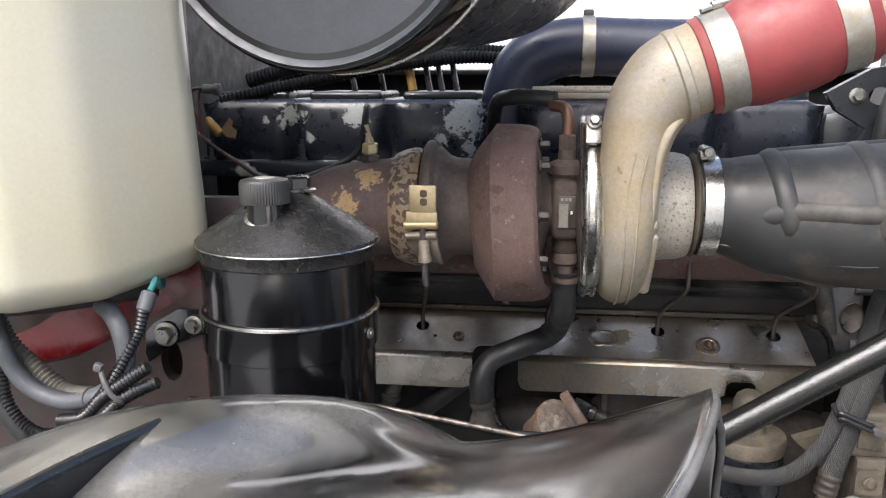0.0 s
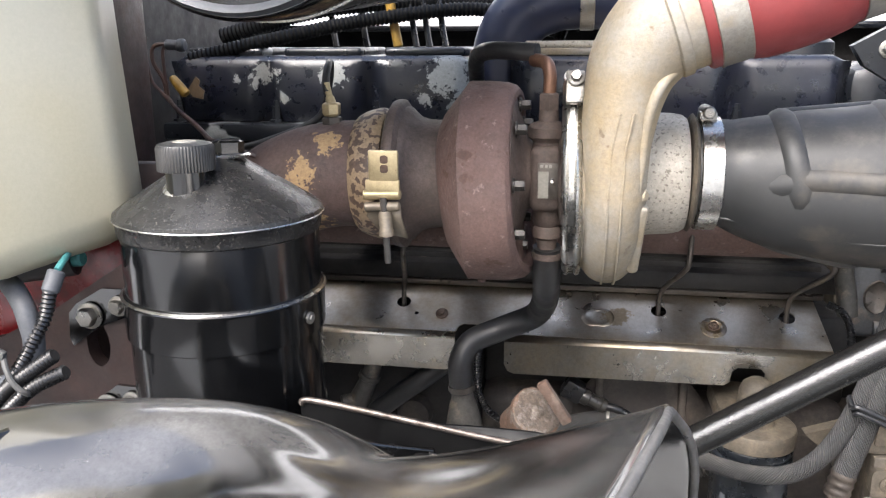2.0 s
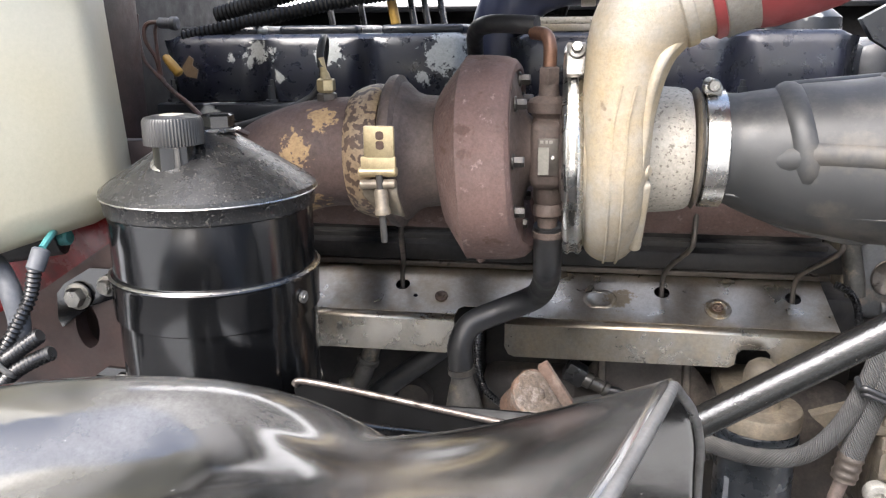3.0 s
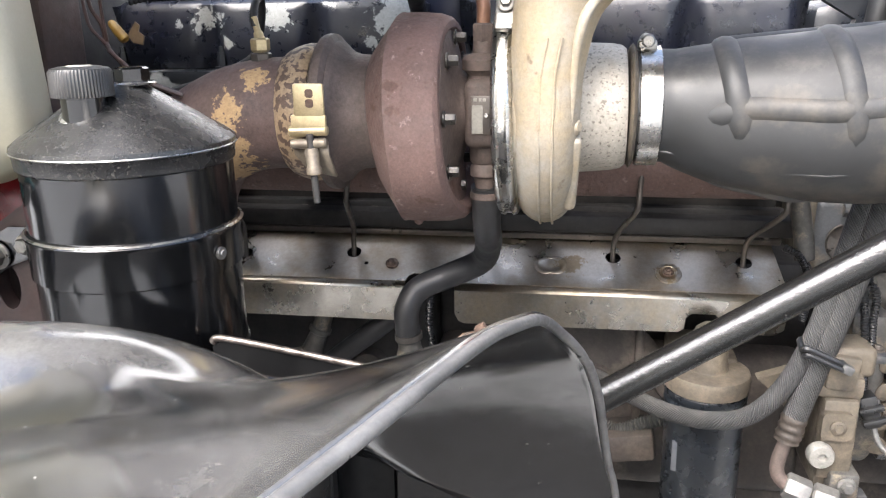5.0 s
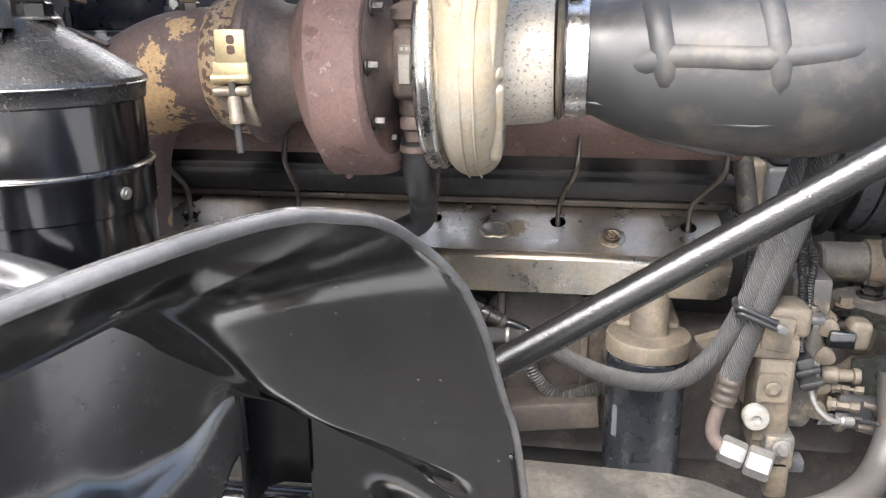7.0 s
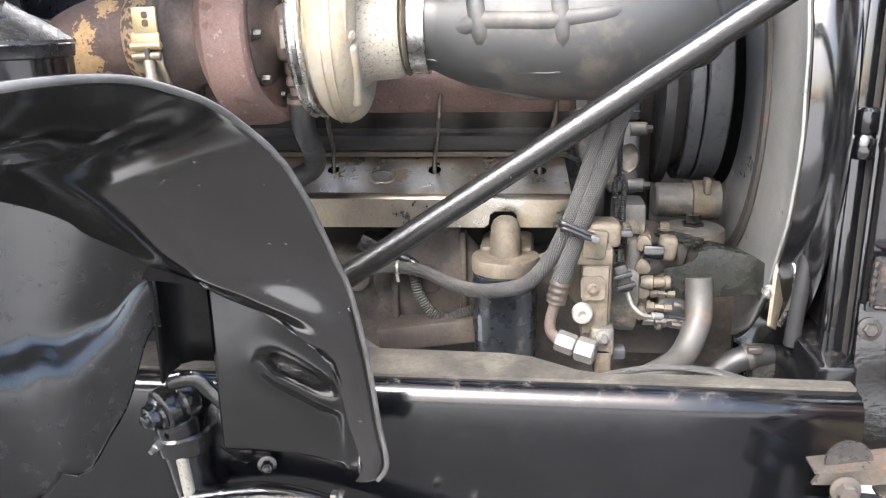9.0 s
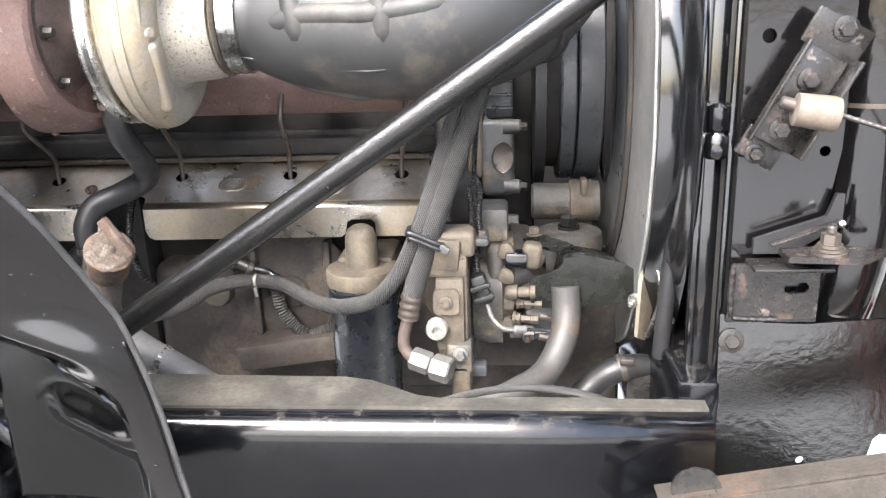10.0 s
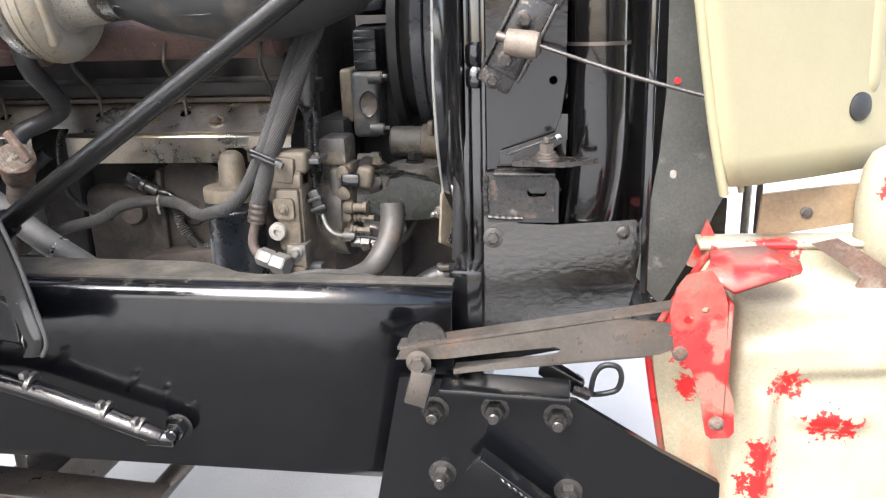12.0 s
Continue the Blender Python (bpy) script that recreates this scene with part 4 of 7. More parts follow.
part("hose", tube([(0.02, 1.178, 1.574), (-0.01, 1.19, 1.576), (-0.045, 1.22, 1.576), (-0.07, 1.28, 1.566), (-0.08, 1.36, 1.53), (-0.085, 1.42, 1.46), (-0.085, 1.45, 1.42)], 0.012, 14), rubber, t)

# ---- reservoir ----
CX, CY = -0.297, 0.9
t = thing("fluid_reservoir", (CX, CY, 1.17), "glossy black steel fluid reservoir with a conical lid", "reservoir")
ZU = (0, 0, 1)
CO = (CX, CY, 0)
body = part("lower_can", lathe([(1.16, 0.0821), (1.165, 0.0985), (1.18, 0.1021), (1.31, 0.1021), (1.315, 0.0912)], CO, ZU, 72), can_paint, t)
part("foot_bead", lathe([(1.19, 0.1021), (1.195, 0.1044), (1.2, 0.1021)], CO, ZU, 72), can_paint, body)
part("band", lathe([(1.288, 0.1021), (1.29, 0.1053), (1.327, 0.1062), (1.331, 0.1076), (1.334, 0.1062), (1.336, 0.1021)], CO, ZU, 72), can_paint, t, "black clamp band with a bright edge")
part("band_edge", lathe([(1.3315, 0.1062), (1.333, 0.1081), (1.3345, 0.1062)], CO, ZU, 72), chrome, t, "bright worn bead")
part("upper_can", lathe([(1.322, 0.0912), (1.327, 0.1026), (1.406, 0.1026), (1.409, 0.0912)], CO, ZU, 72), can_paint, t)
lid = part("lid", lathe([(1.396, 0.1031), (1.398, 0.1053), (1.41, 0.1062), (1.414, 0.1085), (1.419, 0.1076), (1.426, 0.0985), (1.4725, 0.0246), (1.476, 0.0164), (1.476, 0.0009)], CO, ZU, 72), black_powder, t, "conical speckled black lid")
part("lid_rim", lathe([(1.4125, 0.1074), (1.414, 0.1092), (1.4155, 0.1078)], CO, ZU, 72), chrome, lid, "thin bright rim")
NX, NY = CX - 0.009, CY - 0.049
neck = part("filler_neck", lathe([(1.43, 0.0205), (1.472, 0.0205)], (NX, NY, 0), ZU, 32), can_paint, lid)
part("neck_weld", lathe([(0.0, 0.0215), (0.003, 0.0245), (0.006, 0.0205)], (NX, NY - 0.001, 1.447), (0, -0.55, 1), 32), chrome, neck, "bright weld bead")
cap = part("cap", lathe([(1.466, 0.0262), (1.4665, 0.0278), (1.4885, 0.0278), (1.492, 0.026), (1.4937, 0.019), (1.494, 0.001)], (NX, NY, 0), ZU, 224, wob=lambda th, s: 1 + (0.018 * math.sin(56 * th) if 1.4664 < s < 1.489 else 0)), cap_plastic, lid, "knurled black plastic cap")
part("pale_mark", lathe([(1.4938, 0.0115), (1.4946, 0.011), (1.495, 0.001)], (NX, NY, 0), ZU, 24), white_paint, cap, "pale cap top")
part("lid_nut", lathe([(1.474, 0.02), (1.4765, 0.02), (1.477, 0.0165), (1.488, 0.0165), (1.49, 0.014)], (CX + 0.012, CY + 0.004, 0), ZU, 6), can_paint, lid)
part("nut_weld", lathe([(1.473, 0.0215), (1.4745, 0.0225), (1.476, 0.02)], (CX + 0.012, CY + 0.004, 0), ZU, 32), chrome, lid)
part("band_screw", bolt((CX + 0.1025, CY - 0.028, 1.31), (1, -0.3, 0), 0.004, 0.003, 1.6), steel, t)

# ---- chassis rail ----
t = thing("chassis_rail", (0.0, 1.0, 0.75), "glossy black steel chassis rail with a worn top flange", "chassis rail")
prof = [(0.99, 0.925)] + [(0.972, 0.925)] + [(0.972 - 0.03 * math.sin(radians(a)), 0.895 + 0.03 * math.cos(radians(a))) for a in range(15, 91, 15)] + [(0.942, 0.60), (0.95, 0.58), (1.04, 0.58)]
rows = [[(x, y, z) for y, z in prof] for x in (-1.6, -0.6, 0.0, 0.3, 0.6, 0.862)]
shell(part("channel", loft(rows), rail_paint, t), 0.008)
part("inner_flange", plate([(-1.4, 0.976), (0.86, 0.976), (0.86, 1.0), (0.64, 1.006), (0.52, 1.0), (0.48, 1.01), (0.45, 1.03), (0.41, 1.055), (0.37, 1.065), (0.1, 1.072), (-1.4, 1.075)], 0.005, pose(0, 0, 0.9243)), rail_dust, t, "dusty worn inner rail flange with a cut-out")
part("crossmember", box((0.87, 1.62, 0.78), (0.06, 1.1, 0.28), bevel=0.01), rail_paint, t)
part("crossmember_foot", box((0.83, 1.0, 0.89), (0.05, 0.09, 0.05), bevel=0.01), rail_paint, t)
fit = thing("rail_hose", (0.2, 0.9, 0.74), "oily black hose with clamps bolted to the rail", "hose")
part("hose", tube([(-0.100, 0.9, 0.743), (0.023, 0.9, 0.762), (0.134, 0.9, 0.742), (0.314, 0.9, 0.680), (0.36, 0.9, 0.664)], [0.021, 0.02, 0.0185, 0.016, 0.013], 18), strut_gloss, fit)
for x, z, r in ((0.129, 0.758, 0.0195), (0.262, 0.711, 0.0175), (0.321, 0.684, 0.0160)):
    cl = part("clamp", lathe([(0, r), (0.008, r)], (x, 0.9, z), (1, 0, -0.36), 20), steel, fit)
    part("clamp_screw", box((x + 0.004, 0.885, z + r), (0.01, 0.016, 0.012), bevel=0.002), steel, cl)
ef = part("end_fitting", bolt((0.379, 0.93, 0.669), (0, -1, 0), 0.018, 0.02, 1.4, 0.015), strut_gloss, fit)
part("elbow_collar", rod((0.334, 0.9, 0.663), (0.379, 0.91, 0.657), 0.015), strut_gloss, ef)

# ---- wheel-arch liner ----
LIP = [(-0.03, 0.02, 1.372), (-0.005, 0.16, 1.38), (0.04, 0.3, 1.392), (0.085, 0.4, 1.402), (0.112, 0.48, 1.4), (0.126, 0.54, 1.386), (0.135, 0.59, 1.369), (0.145, 0.63, 1.346), (0.161, 0.67, 1.312), (0.174, 0.71, 1.262), (0.181, 0.745, 1.213), (0.188, 0.775, 1.165), (0.197, 0.797, 1.12), (0.207, 0.825, 1.02), (0.215, 0.84, 0.92), (0.222, 0.842, 0.862), (0.208, 0.844, 0.835)]
lip = [p - Vector((0, 0.003 if p.z < 1.3 else 0, 0.004 if p.z > 1.3 else 0)) for p in spline(LIP, 7)]
PROFILE = [(0.0, 0.0), (-0.02, -0.018), (-0.05, -0.045), (-0.1, -0.062), (-0.14, -0.055), (-0.18, -0.04), (-0.22, -0.03), (-0.28, -0.027), (-0.36, -0.034), (-0.45, -0.056), (-0.54, -0.095), (-0.62, -0.15), (-0.7, -0.22), (-0.78, -0.31)]


def liner_point(i, dx, g):
    p = lip[i]
    a, b = lip[max(i - 1, 0)], lip[min(i + 1, len(lip) - 1)]
    d = Vector((0, b.y - a.y, b.z - a.z)).normalized()
    nrm = Vector((0, -d.z, d.y))
    return Vector((p.x + dx, p.y, p.z)) + nrm * g


t = thing("fender_liner", (-0.2, 0.5, 1.2), "glossy black moulded wheel-arch liner with a rolled edge", "fender liner")
nl = len(lip)
# how far the sheet reaches back behind the edge, from the crown down to the lower corner
REACH = [(0, 0.78), (6.0, 0.78), (7.0, 0.66), (8.0, 0.46), (9, 0.36), (10, 0.29), (11, 0.24), (12, 0.17), (12.5, 0.09), (13, 0.042), (16, 0.03)]
# how far behind the edge the pressed crest runs
CREST = [(0, 0.1), (3, 0.1), (5, 0.15), (6.5, 0.2), (8, 0.205), (9, 0.195), (10, 0.18), (11, 0.15), (11.8, 0.1), (12.5, 0.03), (16, 0.015)]


def along(table, k):
    for (a, u), (b, v) in zip(table, table[1:]):
        if k <= b:
            q = (k - a) / (b - a)
            return u + (v - u) * q * q * (3 - 2 * q)
    return table[-1][1]


def crown_drop(d):
    for (a, u), (b, v) in zip(PROFILE, PROFILE[1:]):
        if d >= b:
            return u + (v - u) * (d - a) / (b - a)
    return PROFILE[-1][1]


rows = []
for n in range(57):
    s = n / 56
    row = []
    for i in range(nl):
        f = i / (nl - 1)
        side = max(0.0, min(1.0, (f - 0.26) / 0.34))
        side = side * side * (3 - 2 * side)
        c, w = along(CREST, f * 16), along(REACH, f * 16)
        deep = -0.062 * (1 - side) - 0.03 * side * min(1, w / 0.16)
        if s < 0.4:
            q = s / 0.4
            d = -c * q
            g = deep * ((1 - side) * math.sin(q * math.pi / 2) + side * q * q * (3 - 2 * q))
        else:
            q = (s - 0.4) / 0.6
            past = (w - c) * q
            d = -c - past
            g = (1 - side) * crown_drop(-0.1 - past * 0.68 / max(0.01, w - c)) + side * deep * math.exp(-(past / 0.06) ** 2)
        p = liner_point(i, d, g)
        # dimple, and a step shaped to mirror a sky streak towards the camera
        s1 = (p.y - 0.575) - 0.45 * (p.x + 0.16)
        top = (1 - side) ** 2 * min(1, max(0, (-p.x - 0.03) * 8))
        p.z += top * (0.055 * (1 / (1 + math.exp(-s1 / 0.018)) - 1) + 0.014 * math.exp(-((p.x + 0.08) ** 2 + (p.y - 0.565) ** 2) / 0.0008))
        row.append(p)
    rows.append(row)
for _ in range(8):
    # ease the pressing so that no crease is left but the rolled edge
    old = [[p.copy() for p in r] for r in rows]
    for a in range(1, len(rows) - 1):
        for b in range(1, nl - 1):
            rows[a][b] = old[a][b] * 0.4 + (old[a - 1][b] + old[a + 1][b] + old[a][b - 1] + old[a][b + 1]) * 0.15
shell(part("arch", loft(rows), black_gloss, t, sharp=80), 0.005, 1)
# Grey edge tube: scuffing, with the lip's highlight put into its colour.
part("rolled_edge", tube([tuple(p) for p in lip], 0.0034, 10, 1), scuffed_lit_edge, t, "scuffed grey rolled edge with highlight in its tone")
# the wall that curves round the back of the wheel well
bw = []
for k in range(41):
    f = k / 40
    row = []
    for j in range(49):
        u = (j / 48) ** 1.6
        y = 0.86 - 0.8 * u
        x = -0.085 - 0.3 * (1 - (1 - min(1, u * 1.5)) ** 2.0)
        z0 = 0.9 + 0.145 * math.exp(-(u / 0.055) ** 2) + 0.012 * math.sin(u * 41) * min(1, u * 6) + 0.006 * math.sin(u * 97) - 0.03 * (math.floor(u * 7) % 2) * min(1, u * 5)
        z1 = 1.19 + 0.15 * min(1, u * 3)
        z = z0 + (z1 - z0) * f
        # the wall leans out towards its top; a narrow ledge parts it from the skirt below
        lean = 0.05 * max(0, f - 0.45) * (1 - 1.5 * math.exp(-((u - 0.16) / 0.07) ** 2))
        ledge = min(1, u * 9) * (0.022 / (1 + math.exp((f - 0.43) / 0.018)) + 0.02 * max(0, 0.4 - f))
        row.append((x + lean + ledge, y - (lean + ledge) * 0.8, z))
    bw.append(row)
rw = part("rear_wall", loft(bw), well_black, t, sharp=80)
shell(rw, 0.005)
part("ragged_edge", tube([tuple(p) for p in bw[0]], 0.0028, 8, 1), scuffed_lit_edge, rw, "torn grey lower edge")
# deep recess between the band and the rear wall; matt black paints its shade
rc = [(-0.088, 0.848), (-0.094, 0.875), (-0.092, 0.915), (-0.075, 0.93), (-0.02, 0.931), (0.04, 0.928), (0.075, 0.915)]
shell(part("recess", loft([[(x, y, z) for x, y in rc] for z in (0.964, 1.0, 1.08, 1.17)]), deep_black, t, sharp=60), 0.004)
tb = part("bolt_tab", plate(rounded(-0.05, -0.018, 0.03, 0.016, 0.012), 0.004, upright(-0.03, 0.812, 1.178, -8, -62, 20)), well_black, t)
part("tab_bolt", bolt((-0.036, 0.806, 1.176), (0.1, -0.8, -0.6), 0.0085, 0.007, 1.5), black_paint, tb)
# lower inner wall that joins the front edge, with a moulded dent
lw = []
for k in range(41):
    z = 0.84 + 0.26 * k / 40
    half = lip[nl // 2:]
    a = max((v for v in half if v.z <= z + 0.002), key=lambda v: v.z, default=half[-1])
    b = min((v for v in half if v.z >= z), key=lambda v: v.z, default=half[0])
    q = a.lerp(b, (z - a.z) / (b.z - a.z)) if b.z > a.z + 1e-6 else a
    row = []
    for j in range(41):
        u = j / 40
        x = -0.03 + (q.x - 0.004 + 0.03) * u
        y = 0.898 + (q.y - 0.898) * u ** 3 - 0.05 * max(0, min(1, (z - (1.09 - 0.5 * max(0, x - 0.03))) / 0.03)) * (1 - u ** 3)
        d = (x - 0.08) * 0.88 + (0.965 - z) * 0.35
        e = (z - 0.965) * 0.94 + (x - 0.08) * 0.35
        y -= 0.022 * math.exp(-((d - 0.02) / 0.058) ** 4 - (e / 0.019) ** 2) + 0.006 * math.exp(-((x - 0.168) / 0.012) ** 2)
        row.append((x, y, z))
    lw.append(row)
shell(part("lower_wall", loft(lw), rear_black, t, sharp=80), 0.004)

t = thing("splash_shield", (-0.06, 0.84, 1.2), "black splash plate with a bare bright edge", "splash shield")
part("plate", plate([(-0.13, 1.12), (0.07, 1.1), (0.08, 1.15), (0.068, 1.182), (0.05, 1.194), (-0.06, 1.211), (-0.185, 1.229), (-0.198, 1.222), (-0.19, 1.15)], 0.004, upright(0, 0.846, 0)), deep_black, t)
part("bare_edge", tube([(0.062, 0.842, 1.186), (0.05, 0.842, 1.1945), (-0.02, 0.842, 1.2055), (-0.1, 0.842, 1.2185), (-0.185, 0.842, 1.231), (-0.197, 0.842, 1.226)], 0.0034, 10), bare_edge, t, "bare scratched edge")
part("lower_tongue", plate([(-0.05, 1.16), (0.0, 1.158), (0.0, 1.176), (-0.012, 1.186), (-0.06, 1.192)], 0.004, upright(0, 0.825, 0)), black_gloss, t)

# shock absorber in the wheel well
t = thing("shock_absorber", (-0.05, 0.92, 0.8), "oily black shock absorber on a pin and bracket", "shock absorber")
EA = Vector((-0.55, -0.8, -0.18)).normalized()
EO = Vector((-0.138, 0.883, 0.887)) - EA * 0.075
part("eye", lathe([(0, 0.03), (0.004, 0.034), (0.022, 0.034), (0.026, 0.03), (0.03, 0.03), (0.034, 0.0335), (0.05, 0.0335), (0.054, 0.028)], EO, EA, 36), strut_gloss, t)
pn = part("pin", lathe([(0.05, 0.026), (0.056, 0.027), (0.06, 0.024), (0.061, 0.018), (0.068, 0.018), (0.069, 0.011), (0.08, 0.0105), (0.082, 0.008)], EO, EA, 24), strut_gloss, t)
part("pin_nut", lathe([(0.061, 0.017), (0.063, 0.0195), (0.072, 0.0195), (0.074, 0.017)], EO, EA, 6), strut_gloss, pn)
part("tube_body", rod(EO + EA * 0.03 + Vector((0, 0, -0.02)), EO + Vector((0.03, -0.0, -0.36)), 0.032), strut_gloss, t)
part("dust_sleeve", lathe([(0.0, 0.038), (0.004, 0.042), (0.03, 0.041), (0.034, 0.036)], EO + EA * 0.02 + Vector((0, 0, -0.045)), (0.08, 0, -1), 32), strut_gloss, t)
part("bare_rod", rod((-0.097, 0.895, 0.825), (-0.088, 0.895, 0.72), 0.009), alu_speck, t, "bare pale rod")
part("bracket", tube([(-0.105, 0.9, 0.94), (-0.07, 0.905, 0.945), (-0.05, 0.91, 0.925), (-0.03, 0.912, 0.905), (-0.005, 0.915, 0.88), (0.015, 0.918, 0.84)], 0.013, 12, 8, squash=0.5), strut_gloss, t)
part("bracket_plate", box((-0.02, 0.94, 0.87), (0.1, 0.012, 0.13), (0, 35, 0), 0.006), strut_gloss, t)
for bx, bz in ((-0.006, 0.835), (0.022, 0.8), (-0.03, 0.88)):
    part("bracket_bolt", bolt((bx, 0.922, bz), (0.3, -1, 0.1), 0.009, 0.012, 1.6, 0.008), strut_gloss, t)
part("grease_fitting", lathe([(0, 0.006), (0.01, 0.006), (0.012, 0.004), (0.02, 0.004)], (-0.12, 0.88, 0.852), (-0.3, -1, -0.2), 10), steel, t)

# ---- brace tube ----
P0, D = Vector((0.197, 1.018, 1.107)), Vector((1, 0.009, 0.66))
t = thing("brace_tube", tuple(P0 - D * 0.15), "oily black diagonal brace tube", "brace")
part("tube", rod(P0 - D * 0.16, P0 + D * 0.62, 0.0185, n=28), strut_steel, t)
part("bracket", box(tuple(P0 - D * 0.17), (0.08, 0.03, 0.05), (0, -33, 0), 0.008), strut_steel, t)
t = thing("rubber_pipe", (0.12, 1.1, 0.96), "grey coolant pipe with a clamp beside the rail", "pipe")
part("pipe", tube([(-0.06, 1.12, 1.03), (0.0, 1.11, 0.99), (0.06, 1.1, 0.952), (0.14, 1.1, 0.9), (0.2, 1.11, 0.85)], 0.024, 18), dusty_hose, t)
part("clamp", lathe([(0, 0.0255), (0.011, 0.0255)], (0.078, 1.1, 0.939), (0.83, 0, -0.56), 24), chrome, t, "perforated steel hose clamp")

# ---- oil filter ----
t = thing("oil_filter", (0.36, 1.3, 0.78), "black spin-on oil filter under a tan cast head", "oil filter")
part("can", lathe([(0.72, 0.05), (0.73, 0.057), (0.96, 0.058), (0.965, 0.0605), (0.972, 0.0605), (0.976, 0.057), (0.983, 0.0605), (0.99, 0.0605), (0.995, 0.055)], (0.36, 1.3, 0), (0, 0, 1), 56), filter_paint, t)
h = part("filter_head", lathe([(0.99, 0.056), (0.993, 0.0615), (1.014, 0.0625), (1.019, 0.0605), (1.0205, 0.055), (1.021, 0.02)], (0.36, 1.3, 0), (0, 0, 1), 48), tan_cast, t, "tan dusty cast filter head")
part("dome", lathe([(1.018, 0.034), (1.022, 0.0285), (1.072, 0.0265), (1.084, 0.022), (1.091, 0.013), (1.093, 0.002)], (0.36, 1.3, 0), (0, 0, 1), 32), tan_cast, h)
part("head_arm", box((0.36, 1.38, 1.01), (0.1, 0.12, 0.04), bevel=0.012), tan_cast, h)
part("print_patch", box((0.325, 1.257, 0.89), (0.03, 0.002, 0.05), (0, 0, -32), 0), grey_cap, t, "faded printed patch")

# ---- hoses ----
t = thing("braided_hose", (0.5, 1.2, 1.1), "grey braided hose with a crimped elbow end", "hose", "braided hoses")
part("hose", tube([(0.6, 1.3, 1.42), (0.575, 1.27, 1.34), (0.548, 1.245, 1.27), (0.52, 1.22, 1.19), (0.49, 1.2, 1.11), (0.467, 1.19, 1.04), (0.455, 1.185, 1.0)], 0.0165, 16, 10), braided, t)
part("ferrule", tube([(0.4575, 1.186, 1.01), (0.4535, 1.185, 0.99), (0.449, 1.184, 0.97)], 0.018, 16, 4, 0.012, 0.002), ferrule_brown, t, "rusty crimped ferrule")
part("elbow", tube([(0.449, 1.184, 0.972), (0.441, 1.182, 0.94), (0.443, 1.18, 0.92), (0.457, 1.176, 0.906), (0.47, 1.172, 0.901)], 0.0095, 14), cast_brown, t, "rusty steel elbow")
part("hex_nut", lathe([(0, 0.016), (0.003, 0.0185), (0.03, 0.0185), (0.033, 0.016)], (0.452, 1.178, 0.908), (0.92, -0.25, -0.25), 6), hex_zinc, t, "dull grey hex nut")
part("hex_fitting", lathe([(0, 0.018), (0.003, 0.021), (0.03, 0.021), (0.033, 0.018)], (0.485, 1.168, 0.898), (0.9, -0.3, -0.15), 6), hex_zinc, t, "dull grey hex fitting")
t = thing("braided_hose", (0.3, 1.2, 1.0), "grey braided hose looping across the block", "hose", "braided hoses")
part("hose", tube([(0.585, 1.32, 1.42), (0.56, 1.285, 1.35), (0.525, 1.25, 1.27), (0.495, 1.22, 1.18), (0.47, 1.2, 1.11), (0.438, 1.19, 1.045), (0.4, 1.19, 1.003), (0.355, 1.2, 0.986), (0.305, 1.25, 0.968), (0.25, 1.325, 0.956), (0.2, 1.37, 0.962), (0.146, 1.388, 0.965), (0.105, 1.375, 0.966), (0.06, 1.36, 0.957), (0.015, 1.345, 0.932), (-0.05, 1.32, 0.918), (-0.13, 1.3, 0.895)], 0.013, 16, 10), braided, t)
for a, q in (((0.585, 1.32, 1.42), (0.578, 1.31, 1.4)), ((-0.13, 1.3, 0.895), (-0.11, 1.305, 0.901))):
    part("end_ferrule", rod(a, q, 0.0155), grey_cast, t)
t = thing("cable_tie", (0.48, 1.19, 1.1), "dark ribbed cable tie round two hoses", "cable tie")
part("strap", tube([(0.455, 1.18, 1.107), (0.46, 1.172, 1.112), (0.5, 1.172, 1.095), (0.507, 1.185, 1.09), (0.505, 1.205, 1.09), (0.46, 1.205, 1.112), (0.455, 1.18, 1.107)], 0.0042, 8), rubber, t)
part("lock", box((0.51, 1.174, 1.086), (0.016, 0.012, 0.012), (0, 25, 0), 0.002), dusty_hose, t)
part("strap", tube([(0.457, 1.178, 1.099), (0.462, 1.17, 1.104), (0.502, 1.17, 1.087), (0.509, 1.183, 1.082)], 0.0035, 8), rubber, t)
t = thing("cable_tie", (0.145, 1.385, 0.96), "clear cable tie with a cut tail on a hose", "cable tie")
part("strap", lathe([(0, 0.0145), (0.005, 0.0145)], (0.143, 1.388, 0.965), (1, -0.1, 0.05), 20), plug_steel, t)
part("tail", box((0.145, 1.374, 0.947), (0.006, 0.003, 0.018), (0, -10, 0), 0.001), plug_steel, t)
t = tagged(part("wire_loom", tube([(0.168, 1.41, 0.965), (0.176, 1.403, 0.932), (0.183, 1.4, 0.904), (0.202, 1.4, 0.873), (0.23, 1.395, 0.855), (0.252, 1.39, 0.86), (0.282, 1.39, 0.873), (0.33, 1.39, 0.89)], 0.0125, 16, 12, 0.0055, 0.003), grey_loom), "dusty grey convoluted wire loom", "cable", "looms")
t = thing("wire_connector", (0.15, 1.33, 1.03), "black plastic sensor connector on the block", "connector")
part("plug", box((0.085, 1.4, 1.01), (0.036, 0.034, 0.034), (0, 28, 0), 0.005), loom, t)
part("collar", lathe([(0, 0.013), (0.004, 0.0145), (0.012, 0.0145), (0.014, 0.0115), (0.034, 0.011), (0.036, 0.014), (0.044, 0.013)], (0.1, 1.395, 1.003), (0.88, -0.05, -0.42), 20), bracket_black, t, "worn grey collar")
